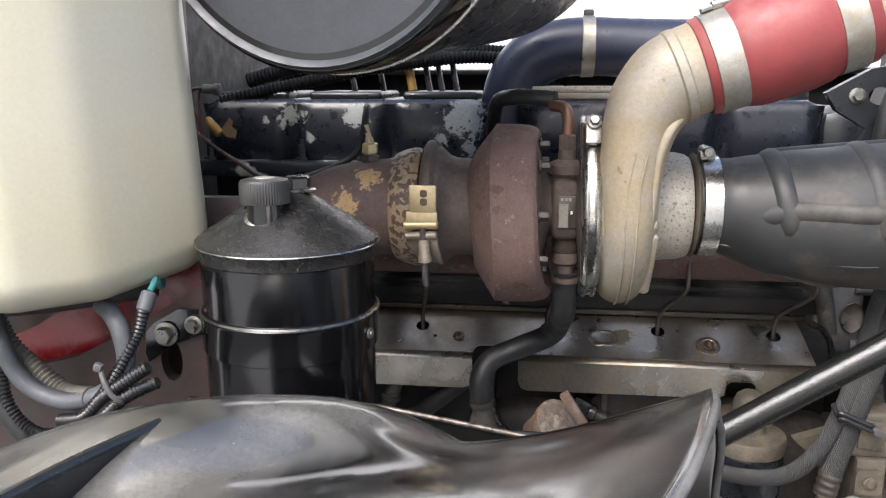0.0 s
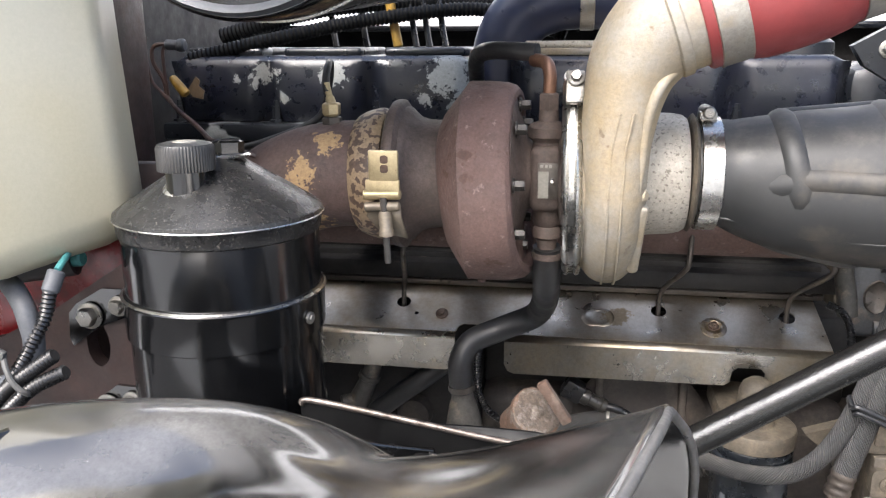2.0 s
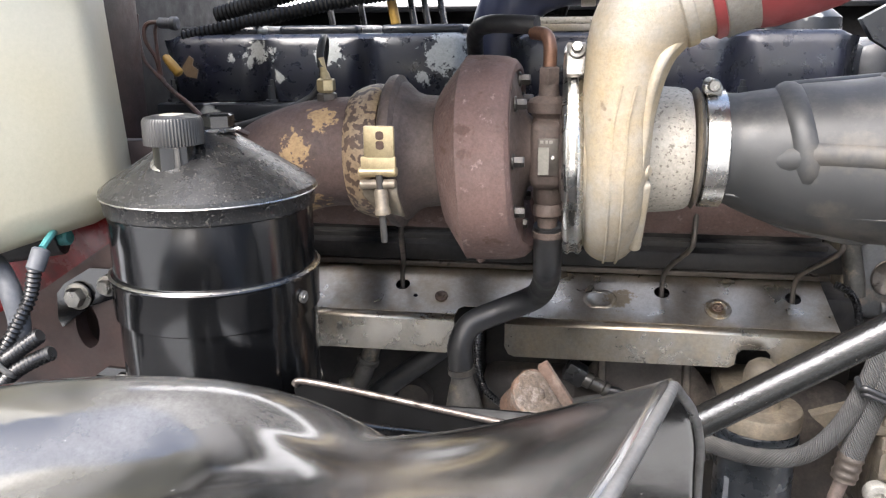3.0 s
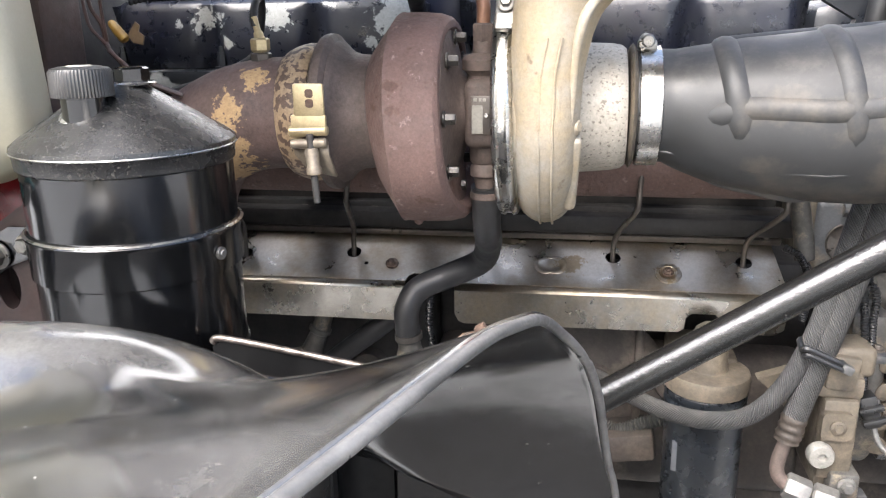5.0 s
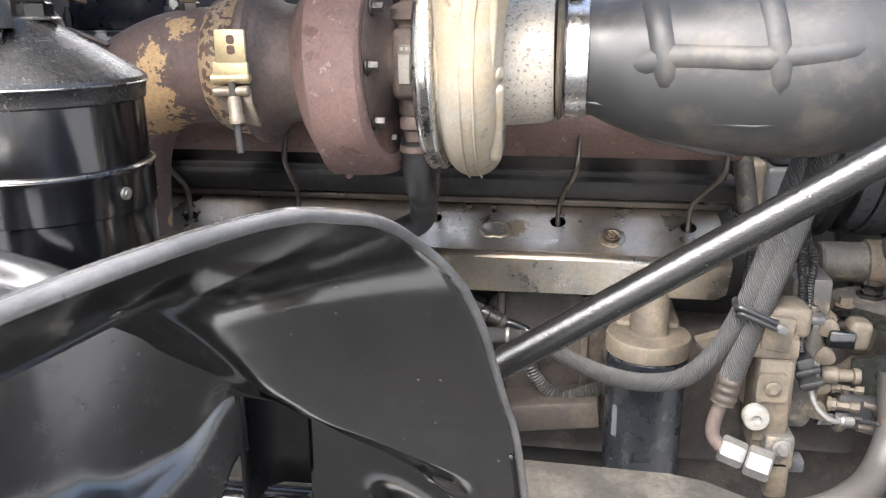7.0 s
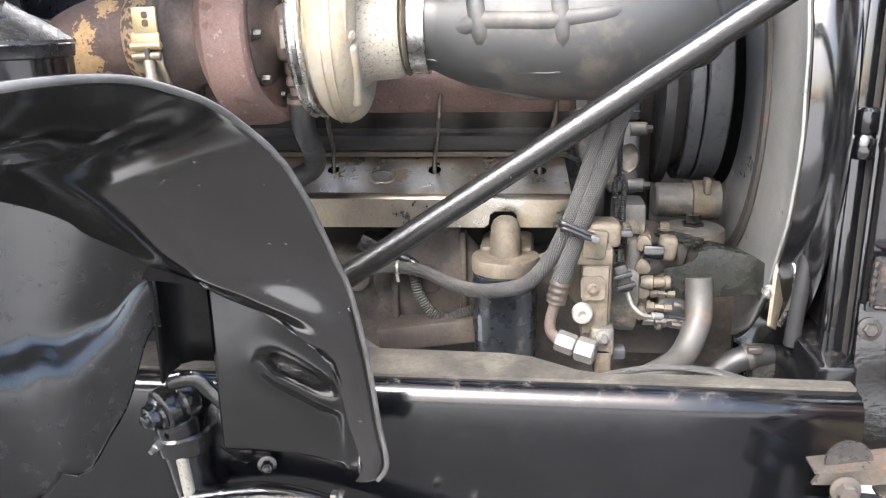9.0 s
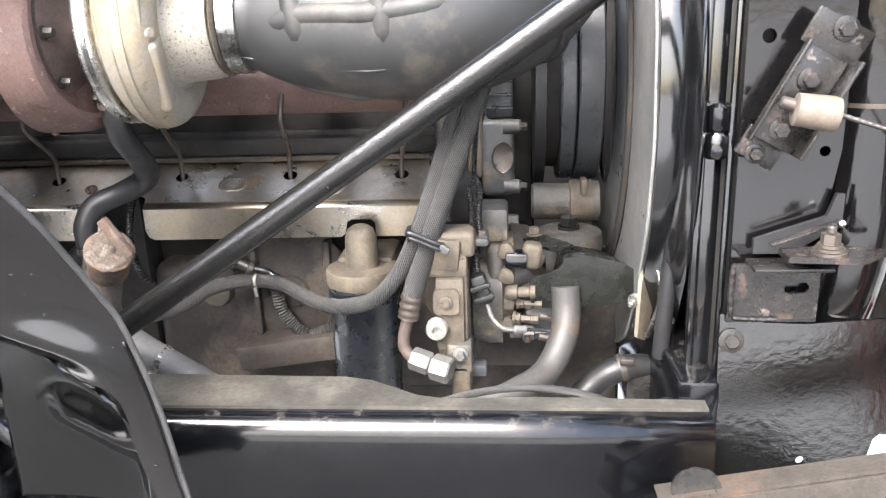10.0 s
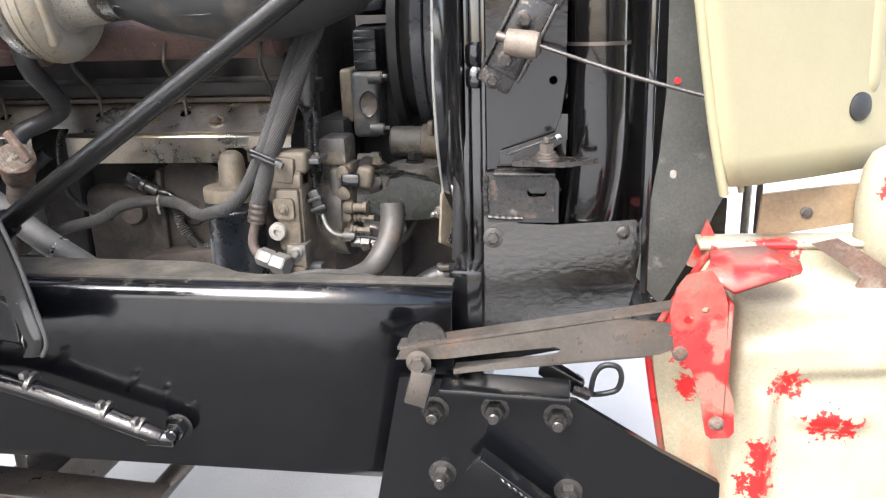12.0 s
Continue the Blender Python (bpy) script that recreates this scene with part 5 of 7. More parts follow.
part("wire", tube([(0.138, 1.392, 0.986), (0.155, 1.39, 0.984), (0.175, 1.39, 0.975), (0.2, 1.375, 0.96)], 0.0075, 10), loom, t)

# rusty cylinder beside the drain hose
t = thing("rusty_valve", (0.03, 1.09, 1.1), "rusty round valve with a capped end", "valve")
VA = Vector((0.42, -0.58, 0.66)).normalized()
VC = Vector((0.037, 1.086, 1.117))
part("cap_body", lathe([(-0.07, 0.024), (-0.062, 0.029), (-0.014, 0.0305), (-0.012, 0.0345), (-0.003, 0.0345), (-0.001, 0.032)], VC, VA, 32, wob=lambda th, s: 1 + 0.012 * math.sin(7 * th) + 0.01 * math.sin(13 * th)), rust_orange, t, "orange rusted body")
part("end_face", lathe([(-0.002, 0.0325), (0.0, 0.031), (0.0012, 0.028), (0.0004, 0.0245), (0.0016, 0.021), (0.0006, 0.017), (0.0018, 0.013), (0.0006, 0.009), (0.0035, 0.006), (0.004, 0.001)], VC, VA, 32, wob=lambda th, s: 1 + 0.05 * math.sin(5 * th + 2) + 0.03 * math.sin(11 * th)), scaly_rust, t, "scaly grey corroded end face")
part("end_bar", box((0.0585, 1.07, 1.139), (0.014, 0.012, 0.064), (0, -33, 0), 0.002), rusty, t, "short flat rusted bar")
part("stem", rod(VC - VA * 0.055, VC - VA * 0.055 + Vector((-0.05, 0.03, -0.16)), 0.022), engine_grime, t)
t = tagged(part("black_pipe", tube([(-0.11, 1.385, 1.075), (-0.153, 1.37, 1.041), (-0.197, 1.37, 1.006), (-0.242, 1.37, 0.97), (-0.31, 1.37, 0.91)], 0.0175, 16), rubber), "black rubber pipe low on the engine", "pipe")
t = thing("grey_fitting", (-0.275, 1.37, 0.98), "grey cast fitting under the heat shield", "fitting")
part("neck", tube([(-0.255, 1.385, 1.07), (-0.262, 1.37, 1.036), (-0.273, 1.37, 1.008), (-0.286, 1.37, 0.979), (-0.31, 1.365, 0.93)], [0.014, 0.015, 0.016, 0.019, 0.022], 16), grey_cast, t)
part("collar", lathe([(0, 0.0175), (0.002, 0.0195), (0.009, 0.0195), (0.011, 0.017)], (-0.265, 1.37, 1.028), (-0.35, -0.05, -0.9), 24), grey_cast, t)
part("side_stub", rod((-0.285, 1.37, 0.98), (-0.315, 1.355, 0.978), 0.012), grey_cast, t)
t = tagged(part("wire_loom", tube([(-0.068, 1.39, 1.13), (-0.072, 1.378, 1.1), (-0.078, 1.376, 1.06), (-0.077, 1.376, 1.021), (-0.068, 1.376, 0.985), (-0.05, 1.376, 0.964), (-0.02, 1.376, 0.945), (0.03, 1.38, 0.925)], 0.0068, 10, 10, 0.005, 0.0016), loom), "thin black convoluted loom beside the drain hose", "cable", "looms")


# ---- fuel pump ----
def fuel_pump():
    p = thing("fuel_pump", (0.58, 1.3, 0.85), "dusty tan and grey cast fuel pump with fittings", "pump")
    X = (1, 0, 0)
    F = (0, -1, 0)
    part("valve_block", box((0.518, 1.235, 0.99), (0.05, 0.08, 0.19), bevel=0.008), tan_cast, p)
    part("upper_lug", box((0.52, 1.225, 1.085), (0.07, 0.06, 0.042), bevel=0.009, seg=3), tan_cast, p)
    part("upper_lug_front", box((0.512, 1.196, 1.072), (0.04, 0.02, 0.05), (0, 6, 0), 0.006), tan_cast, p)
    part("upper_step", box((0.51, 1.215, 1.05), (0.066, 0.05, 0.03), bevel=0.006), tan_cast, p)
    part("middle_step", box((0.515, 1.2, 0.975), (0.045, 0.03, 0.12), bevel=0.006), tan_cast, p)
    part("lower_lug", box((0.528, 1.2, 0.905), (0.04, 0.05, 0.05), bevel=0.006), grey_cast, p)
    part("drop_leg", box((0.53, 1.2, 0.865), (0.03, 0.05, 0.06), bevel=0.006), tan_cast, p)
    part("web_arm", plate([(0.42, 1.03), (0.5, 1.06), (0.5, 0.93), (0.475, 0.96), (0.455, 1.0)], 0.02, upright(0, 1.27, 0)), tan_cast, p)
    b = part("gear_body", lathe([(0, 0.075), (0.006, 0.092), (0.03, 0.1), (0.055, 0.1), (0.06, 0.09)], (0.54, 1.365, 0.96), X, 48), grey_cast, p)
    # Dark colour stands in for the shaded cavity behind the bracket's notch.
    part("outer_body", lathe([(0, 0.1), (0.03, 0.095), (0.05, 0.08), (0.1, 0.075), (0.105, 0.06)], (0.61, 1.41, 0.96), X, 40), dark_steel, b)
    col = part("drive_flange", box((0.606, 1.32, 0.985), (0.02, 0.07, 0.16), (0, 0, 0), 0.006), tan_cast, p, "tan crusted drive flange")
    for z, h in ((1.05, 0.02), (1.008, 0.026), (0.962, 0.024), (0.922, 0.02)):
        part("flange_knob", lathe([(0, 0.012), (0.003, 0.0145), (0.018, 0.0135), (0.02, 0.008)], (0.603, 1.29, z), (-0.1, -1, 0.05), 14, wob=lambda th, s: 1 + 0.08 * math.sin(3 * th)), tan_cast, col)
    part("solenoid_block", box((0.618, 1.278, 1.037), (0.036, 0.03, 0.026), (0, 3, 0), 0.004), black_paint, p, "small black solenoid block")
    part("crusted_lug", box((0.644, 1.29, 1.04), (0.032, 0.035, 0.044), (0, 8, 0), 0.01, 3), tan_cast, p)
    part("cross_fitting", lathe([(0, 0.01), (0.006, 0.013), (0.02, 0.013), (0.022, 0.009), (0.04, 0.009), (0.042, 0.012), (0.05, 0.011)], (0.6, 1.275, 0.98), (1, -0.1, 0.05), 12), tan_cast, p)
    part("side_web", box((0.585, 1.3, 0.99), (0.03, 0.05, 0.14), (0, 0, 0), 0.012, 3), grey_cast, p)
    lug = part("bolt_lug", plate(rounded(-0.02, -0.02, 0.02, 0.02, 0.009), 0.016, upright(0.51, 1.192, 1.0)), tan_cast, p)
    part("lug_bolt", bolt((0.51, 1.175, 1.0), F, 0.007, 0.004, 1.5), tan_cast, lug)
    part("plug", lathe([(0, 0.0175), (0.012, 0.0175), (0.015, 0.0155), (0.0155, 0.0065), (0.010, 0.0055)], (0.494, 1.187, 0.955), F, 28), plug_steel, p, "bright round plug")
    part("small_bolt", bolt((0.515, 1.192, 1.055), F, 0.006, 0.004), dark_steel, p)
    part("small_bolt", bolt((0.53, 1.174, 0.915), F, 0.008, 0.01), hex_zinc, p)
    part("small_bolt", bolt((0.51, 1.18, 0.9), (-1, 0, 0), 0.006, 0.02), cast_brown, p)
    part("top_box", box((0.578, 1.33, 1.09), (0.056, 0.08, 0.056), bevel=0.008), grey_cast, p)
    part("top_neck", box((0.575, 1.33, 1.05), (0.05, 0.06, 0.06), bevel=0.01), grey_cast, p)
    part("side_box", box((0.64, 1.285, 1.03), (0.065, 0.06, 0.045), bevel=0.01), dark_steel, p)
    part("side_cap", box((0.665, 1.28, 1.035), (0.035, 0.05, 0.05), (0, 15, 0), 0.012), grey_cast, p)
    part("elbow", tube([(0.6, 1.265, 0.985), (0.63, 1.255, 0.985), (0.645, 1.265, 0.99), (0.65, 1.29, 1.0)], 0.016, 16), tan_cast, p)
    part("elbow_nut", lathe([(0, 0.017), (0.022, 0.017)], (0.61, 1.26, 0.985), X, 6), tan_cast, p)
    part("stub", rod((0.645, 1.262, 0.985), (0.672, 1.25, 0.985), 0.012), steel, p)
    part("union", lathe([(0, 0.011), (0.02, 0.011), (0.022, 0.015), (0.04, 0.015), (0.042, 0.009), (0.06, 0.009)], (0.607, 1.29, 0.905), X, 6), bracket_black, p)
    part("solenoid", lathe([(0, 0.019), (0.045, 0.019), (0.05, 0.014), (0.052, 0.004)], (0.635, 1.265, 0.925), (0, -0.2, 1), 20), dark_steel, p)
    part("solenoid_cap", box((0.665, 1.26, 0.91), (0.03, 0.03, 0.03), (0, 20, 0), 0.006), grey_cast, p)
    c = part("connector", box((0.563, 1.225, 1.005), (0.024, 0.026, 0.05), (0, -18, 0), 0.005), loom, p, "black plastic connector")
    part("connector_rib", box((0.561, 1.21, 1.012), (0.032, 0.01, 0.009), (0, -18, 0), 0.002), loom, c)
    part("connector_rib", box((0.568, 1.21, 0.994), (0.032, 0.01, 0.009), (0, -18, 0), 0.002), loom, c)
    part("wire", tube([(0.571, 1.222, 0.982), (0.58, 1.215, 0.958), (0.6, 1.21, 0.942), (0.63, 1.225, 0.936)], 0.004, 10), hex_zinc, c)
    part("wire_end", rod((0.612, 1.215, 0.94), (0.632, 1.224, 0.935), 0.0065), hex_zinc, c)
    part("wire_tail", tube([(0.632, 1.224, 0.935), (0.66, 1.235, 0.93), (0.69, 1.24, 0.922), (0.72, 1.25, 0.922)], 0.003, 8), loom, c)
    part("loom", tube([(0.556, 1.235, 1.03), (0.552, 1.235, 1.08), (0.549, 1.245, 1.13), (0.546, 1.25, 1.16), (0.554, 1.255, 1.175), (0.562, 1.25, 1.16), (0.56, 1.245, 1.12), (0.564, 1.24, 1.06)], 0.006, 10, 10, 0.004, 0.0015), loom, c)
    part("feed_loom", tube([(0.553, 1.255, 1.172), (0.555, 1.27, 1.22), (0.56, 1.29, 1.28)], 0.005, 10, 10, 0.004, 0.0015), loom, c)
    # the fittings on the far side of the flange sit back behind the bracket
    for ob in list(p.children):
        if ob.name.split(".")[0] in ("side_box", "side_cap", "elbow", "elbow_nut", "stub", "solenoid", "solenoid_cap"):
            ob.location += Vector((0.006, 0.07, -0.018))
    # delivery unions, lines and small covers round the drive end
    for x, y, z, r in ((0.612, 1.275, 0.935, 0.009), (0.618, 1.285, 0.958, 0.008)):
        u = part("delivery_union", lathe([(0, r), (0.012, r), (0.014, r * 0.7), (0.03, r * 0.7), (0.031, r * 0.9), (0.043, r * 0.9)], (x, y, z), (1, -0.15, 0), 6), tan_cast, p)
        part("union_collar", lathe([(0, r * 1.25), (0.005, r * 1.25)], (x + 0.001, y, z), (1, -0.15, 0), 20), tan_cast, u)
    part("delivery_line", tube([(0.655, 1.268, 0.905), (0.69, 1.27, 0.9), (0.715, 1.3, 0.91), (0.73, 1.34, 0.93)], 0.006, 10), dark_steel, p)
    part("delivery_line", tube([(0.655, 1.26, 0.945), (0.67, 1.262, 0.94), (0.684, 1.28, 0.92), (0.7, 1.32, 0.9)], 0.005, 10), dark_steel, p)
    part("governor_cover", box((0.66, 1.31, 0.925), (0.06, 0.05, 0.075), (0, 8, 0), 0.01), pump_grey, p, "blue-grey governor cover")
    for dx, dz in ((-0.022, 0.03), (0.022, 0.034), (-0.024, -0.03), (0.02, -0.026)):
        part("cover_screw", bolt((0.66 + dx, 1.284, 0.925 + dz), (0, -1, 0), 0.0055, 0.005), dark_steel, p)
    part("lower_flange", box((0.545, 1.21, 0.875), (0.05, 0.03, 0.02), bevel=0.005), pump_grey, p)
    part("top_plate", box((0.545, 1.24, 1.085), (0.06, 0.06, 0.012), bevel=0.003), pump_grey, p)
    for dx in (-0.02, 0.02):
        part("cover_screw", bolt((0.545 + dx, 1.23, 1.091), (0, 0, 1), 0.006, 0.006), dark_steel, p)
    part("body_lower", box((0.62, 1.42, 0.86), (0.16, 0.12, 0.12), bevel=0.02), engine_grime, p)
    return p


fuel_pump()
t = thing("filler_housing", (0.72, 1.48, 1.0), "dusty grey oil filler with a black hex cap", "filler")
part("housing", lathe([(0.95, 0.05), (0.99, 0.06), (1.02, 0.062), (1.035, 0.06), (1.04, 0.05), (1.04, 0.01)], (0.715, 1.45, 0), (0, 0, 1), 40), grey_cast, t)
part("hex_cap", lathe([(1.04, 0.022), (1.046, 0.022), (1.046, 0.0165), (1.062, 0.0165)], (0.715, 1.45, 0), (0, 0, 1), 6), black_paint, t, "black hex cap")
t = thing("drive_unit", (0.7, 1.52, 1.08), "grey cylindrical accessory drive with clamp band", "drive")
part("cylinder", lathe([(0, 0.03), (0.004, 0.034), (0.07, 0.034), (0.072, 0.038), (0.125, 0.038), (0.128, 0.03)], (0.65, 1.52, 1.075), (1, 0, 0), 32), grey_cast, t)
part("collar", lathe([(0, 0.039), (0.04, 0.039)], (0.722, 1.52, 1.075), (1, 0, 0), 32), tan_cast, t)
part("clip", box((0.745, 1.49, 1.11), (0.012, 0.03, 0.03), bevel=0.003), tan_cast, t)
part("union", lathe([(0, 0.012), (0.03, 0.012), (0.03, 0.016), (0.05, 0.016)], (0.575, 1.5, 1.04), (1, 0, 0), 6), grey_cast, t)
t = thing("bent_bracket", (0.73, 1.27, 1.0), "black bent steel bracket with a notched edge", "bracket")
part("front_plate", plate([(0.639, 1.004), (0.67, 1.011), (0.688, 1.021), (0.694, 1.028), (0.696, 1.037), (0.727, 1.043), (0.79, 1.029), (0.817, 1.011), (0.819, 0.978), (0.808, 0.961), (0.743, 0.955), (0.643, 0.951)], 0.005, upright(0, 1.282, 0)), olive_black, t)
shell(part("top_flange", loft([[(0.696, 1.279, 1.037), (0.727, 1.279, 1.043), (0.790, 1.279, 1.029), (0.817, 1.279, 1.011)], [(0.69, 1.3, 1.037), (0.718, 1.33, 1.043), (0.762, 1.33, 1.034), (0.795, 1.31, 1.016)]]), olive_black, t), 0.004)
part("rear_arm", plate([(0.69, 1.288), (0.714, 1.33), (0.69, 1.362), (0.66, 1.388), (0.637, 1.388), (0.63, 1.366), (0.655, 1.325)], 0.004, pose(0, 0, 1.042)), olive_black, t)
part("arm_bolt", bolt((0.65, 1.368, 1.052), (0, 0, 1), 0.0095, 0.012, 1.4), tan_cast, t)
part("end_plate", plate([(-0.02, -0.06), (0.008, -0.075), (0.03, -0.03), (0.036, 0.02), (0.028, 0.055), (0.01, 0.065), (-0.012, 0.03)], 0.006, pose(0.812, 1.225, 0.99, 90, 0, 55)), end_tan, t, "scuffed tan end plate")
part("end_rim", tube([(0.821, 1.21, 0.93), (0.836, 1.2, 0.985), (0.835, 1.2, 1.025), (0.828, 1.205, 1.05), (0.822, 1.21, 1.06)], 0.005, 10), chrome, t, "bright worn rim")
part("end_bolt", bolt((0.803, 1.222, 0.985), (-0.6, -1, 0), 0.008, 0.012, 1.5, 0.012), steel, t)
t = thing("coolant_pipe", (0.7, 1.28, 0.88), "grey cast coolant pipe curving down to the rail", "pipe")
part("pipe", tube([(0.698, 1.275, 0.99), (0.699, 1.265, 0.955), (0.694, 1.24, 0.918), (0.665, 1.2, 0.874), (0.62, 1.15, 0.866), (0.56, 1.12, 0.855), (0.48, 1.11, 0.845)], [0.0235, 0.0235, 0.023, 0.0225, 0.021, 0.019, 0.017], 24), pipe_grey, t)
t = thing("lower_hose", (0.78, 1.3, 0.86), "black rubber coolant hose with a clamp", "hose")
part("hose", tube([(0.68, 1.26, 0.76), (0.72, 1.27, 0.79), (0.75, 1.28, 0.815), (0.775, 1.282, 0.832), (0.805, 1.285, 0.841), (0.84, 1.295, 0.836), (0.87, 1.31, 0.82)], 0.022, 18), rubber, t)
part("clamp", lathe([(0, 0.0245), (0.01, 0.0245)], (0.79, 1.284, 0.8385), (1, 0.1, 0.3), 24), dark_steel, t)
part("clamp_screw", box((0.8, 1.262, 0.862), (0.025, 0.012, 0.012), bevel=0.003), dark_steel, t)
part("joint", box((0.83, 1.3, 0.81), (0.06, 0.06, 0.06), bevel=0.012), frame_bolt, t)
t = thing("braided_line", (0.65, 1.05, 0.93), "pale braided line lying on the rail", "hose")
part("line", tube([(0.5, 1.07, 0.885), (0.54, 1.065, 0.9), (0.585, 1.062, 0.911), (0.63, 1.062, 0.915), (0.69, 1.062, 0.909), (0.735, 1.065, 0.895), (0.77, 1.07, 0.875)], 0.0055, 12, 8), fine_braid, t)
part("line", tube([(0.53, 1.08, 0.89), (0.58, 1.075, 0.903), (0.63, 1.075, 0.907), (0.69, 1.075, 0.899), (0.74, 1.08, 0.88)], 0.0045, 12, 8), fine_braid, t)

# front drive: water pump and pulleys
t = thing("water_pump", (0.6, 1.6, 1.15), "grey-black cast water pump housing", "pump")
part("housing", box((0.545, 1.6, 1.175), (0.03, 0.12, 0.12), (0, 0, 0), 0.008, 3), tan_cast, t, "tan dusty housing flange")
cv = part("cover", box((0.588, 1.585, 1.155), (0.062, 0.1, 0.148), (0, 0, 0), 0.012, 3), pump_grey, t, "blue-grey cast cover")
part("recess_face", lathe([(0, 0.034), (0.003, 0.037), (0.006, 0.035), (0.003, 0.03), (0.002, 0.002)], (0.597, 1.5355, 1.158), (0, -1, 0), 32, wob=lambda th, s: 0.85 - 0.25 * abs(math.cos(th))), dark_steel, cv)
for z in (1.215, 1.1):
    part("ear", lathe([(0, 0.014), (0.03, 0.014), (0.032, 0.011)], (0.598, 1.54, z), (1, 0, 0), 20), pump_grey, cv)
    part("ear_bolt", bolt((0.629, 1.54, z), (1, 0, 0), 0.0085, 0.012), bracket_black, cv)
part("upper_body", box((0.592, 1.59, 1.275), (0.054, 0.1, 0.09), bevel=0.008), dark_engine, t)
for z in (1.25, 1.275, 1.3):
    part("body_rib", box((0.592, 1.538, z), (0.05, 0.008, 0.006), bevel=0.002), dark_engine, t)
t = thing("crank_pulley", (0.72, 1.62, 1.3), "black grooved fan pulley stack", "pulley")
for a, w, r in ((0.703, 0.03, 0.214), (0.7345, 0.048, 0.217)):
    part("sheave", lathe([(0, r - 0.02), (0.001, r - 0.003), (0.004, r), (w - 0.004, r), (w - 0.001, r - 0.003), (w, r - 0.02)], (a, 1.7, 1.3), (1, 0, 0), 80), belt_grey, t)
part("hub", lathe([(0, 0.19), (0.12, 0.19)], (0.66, 1.7, 1.3), (1, 0, 0), 48), block_dark, t)
part("belt", lathe([(0, 0.2), (0.002, 0.222), (0.022, 0.222), (0.024, 0.2)], (0.655, 1.7, 1.3), (1, 0, 0), 64), rubber, t)

# ---- fan shroud and radiator side ----
t = thing("fan_shroud", (0.8, 1.4, 1.3), "dusty black moulded fan shroud with a round throat", "shroud")
sh = [(0.803, 0.2), (0.806, 0.3), (0.812, 0.46), (0.814, 0.506), (0.811, 0.516), (0.813, 0.522), (0.822, 0.525), (0.834, 0.53), (0.848, 0.546), (0.857, 0.563), (0.862, 0.566), (0.866, 0.562)]
# Face and flare are one moulding; dust and reflected sky share the face's grey.
th = part("face", lathe(sh[:5], (0, 1.67, 1.28), (1, 0, 0), 112, close=False, wob=lambda a, s: 1 + (0.006 * math.sin(9 * a) + 0.004 * math.sin(23 * a)) * (0.815 > s > 0.805)), shroud_plastic, t, "dusty grey shroud face with reflected light in its tone")
fl = part("flare", lathe(sh[3:], (0, 1.67, 1.28), (1, 0, 0), 112, close=False), black_paint, t, "glossy black shroud flare")
shell(fl, 0.004)
part("ring", lathe([(0.795, 0.33), (0.795, 0.352), (0.8, 0.357), (0.806, 0.352), (0.806, 0.33), (0.795, 0.33)], (0, 1.67, 1.28), (1, 0, 0), 96, close=False), pipe_grey, t, "grey fan ring edge")
shell(th, 0.005)
t = thing("radiator", (0.92, 1.5, 1.2), "black painted radiator core and frame", "radiator")
part("core", box((0.925, 1.72, 1.3), (0.06, 1.16, 0.95), bevel=0.004), block_dark, t)
part("side_channel", box((0.885, 1.16, 1.2), (0.03, 0.045, 0.86), bevel=0.008), black_paint, t, "glossy black side channel")
part("channel_lip", box((0.868, 1.135, 1.2), (0.012, 0.016, 0.86), bevel=0.005), black_paint, t)
part("channel_lip", box((0.902, 1.115, 1.2), (0.01, 0.01, 0.86), bevel=0.004), black_paint, t)
part("seal_strip", tube([(0.85, 1.2, 1.62), (0.85, 1.19, 1.3), (0.848, 1.19, 1.1), (0.84, 1.2, 0.9)], 0.013, 12), rubber, t)
hg = part("hinge_knuckle", lathe([(0, 0.013), (0.006, 0.017), (0.03, 0.017), (0.036, 0.012), (0.042, 0.017), (0.07, 0.017), (0.075, 0.012)], (0.886, 1.128, 1.225), (0, 0, 1), 20), black_paint, t)
sp = part("side_plate", plate([(-0.005, 0), (0.115, 0), (0.115, 0.07), (0.1, 0.09), (0.06, 0.1), (0.05, 0.105), (0.11, 0.13), (0.125, 0.24), (0.125, 0.6), (-0.005, 0.6)], 0.005, upright(0.912, 1.1, 1.0), [circle2(0.022, 0.385, 0.009), circle2(0.104, 0.238, 0.007)]), mirror_black, t, "glossy black side plate with bolt holes")
part("rear_panel", box((1.08, 1.2, 1.25), (0.38, 0.01, 0.9), bevel=0.003), mirror_black, t)
part("lower_panel", box((1.135, 1.3, 0.86), (0.41, 0.01, 0.28), bevel=0.003), black_paint, t)
t = thing("splash_plate", (1.03, 1.09, 0.88), "rippled glossy black metal plate with bolts", "plate")
part("plate", plate([(0.898, 0.748), (1.02, 0.775), (1.108, 0.792), (1.118, 0.83), (1.148, 0.86), (1.162, 0.915), (1.163, 1.003), (1.155, 1.01), (1.02, 1.0), (0.96, 1.002), (0.925, 1.013), (0.9, 1.015)], 0.005, upright(0, 1.0, 0, 0, -6), [circle2(1.02, 0.797, 0.006)]), orange_peel, t)
part("plate_bolt", bolt((0.916, 1.096, 0.972), (0, -1, 0.1), 0.011, 0.008, 1.6), frame_bolt, t)
part("plate_bolt", bolt((1.135, 1.097, 0.983), (0, -1, 0.1), 0.007, 0.005, 1.6), frame_bolt, t)

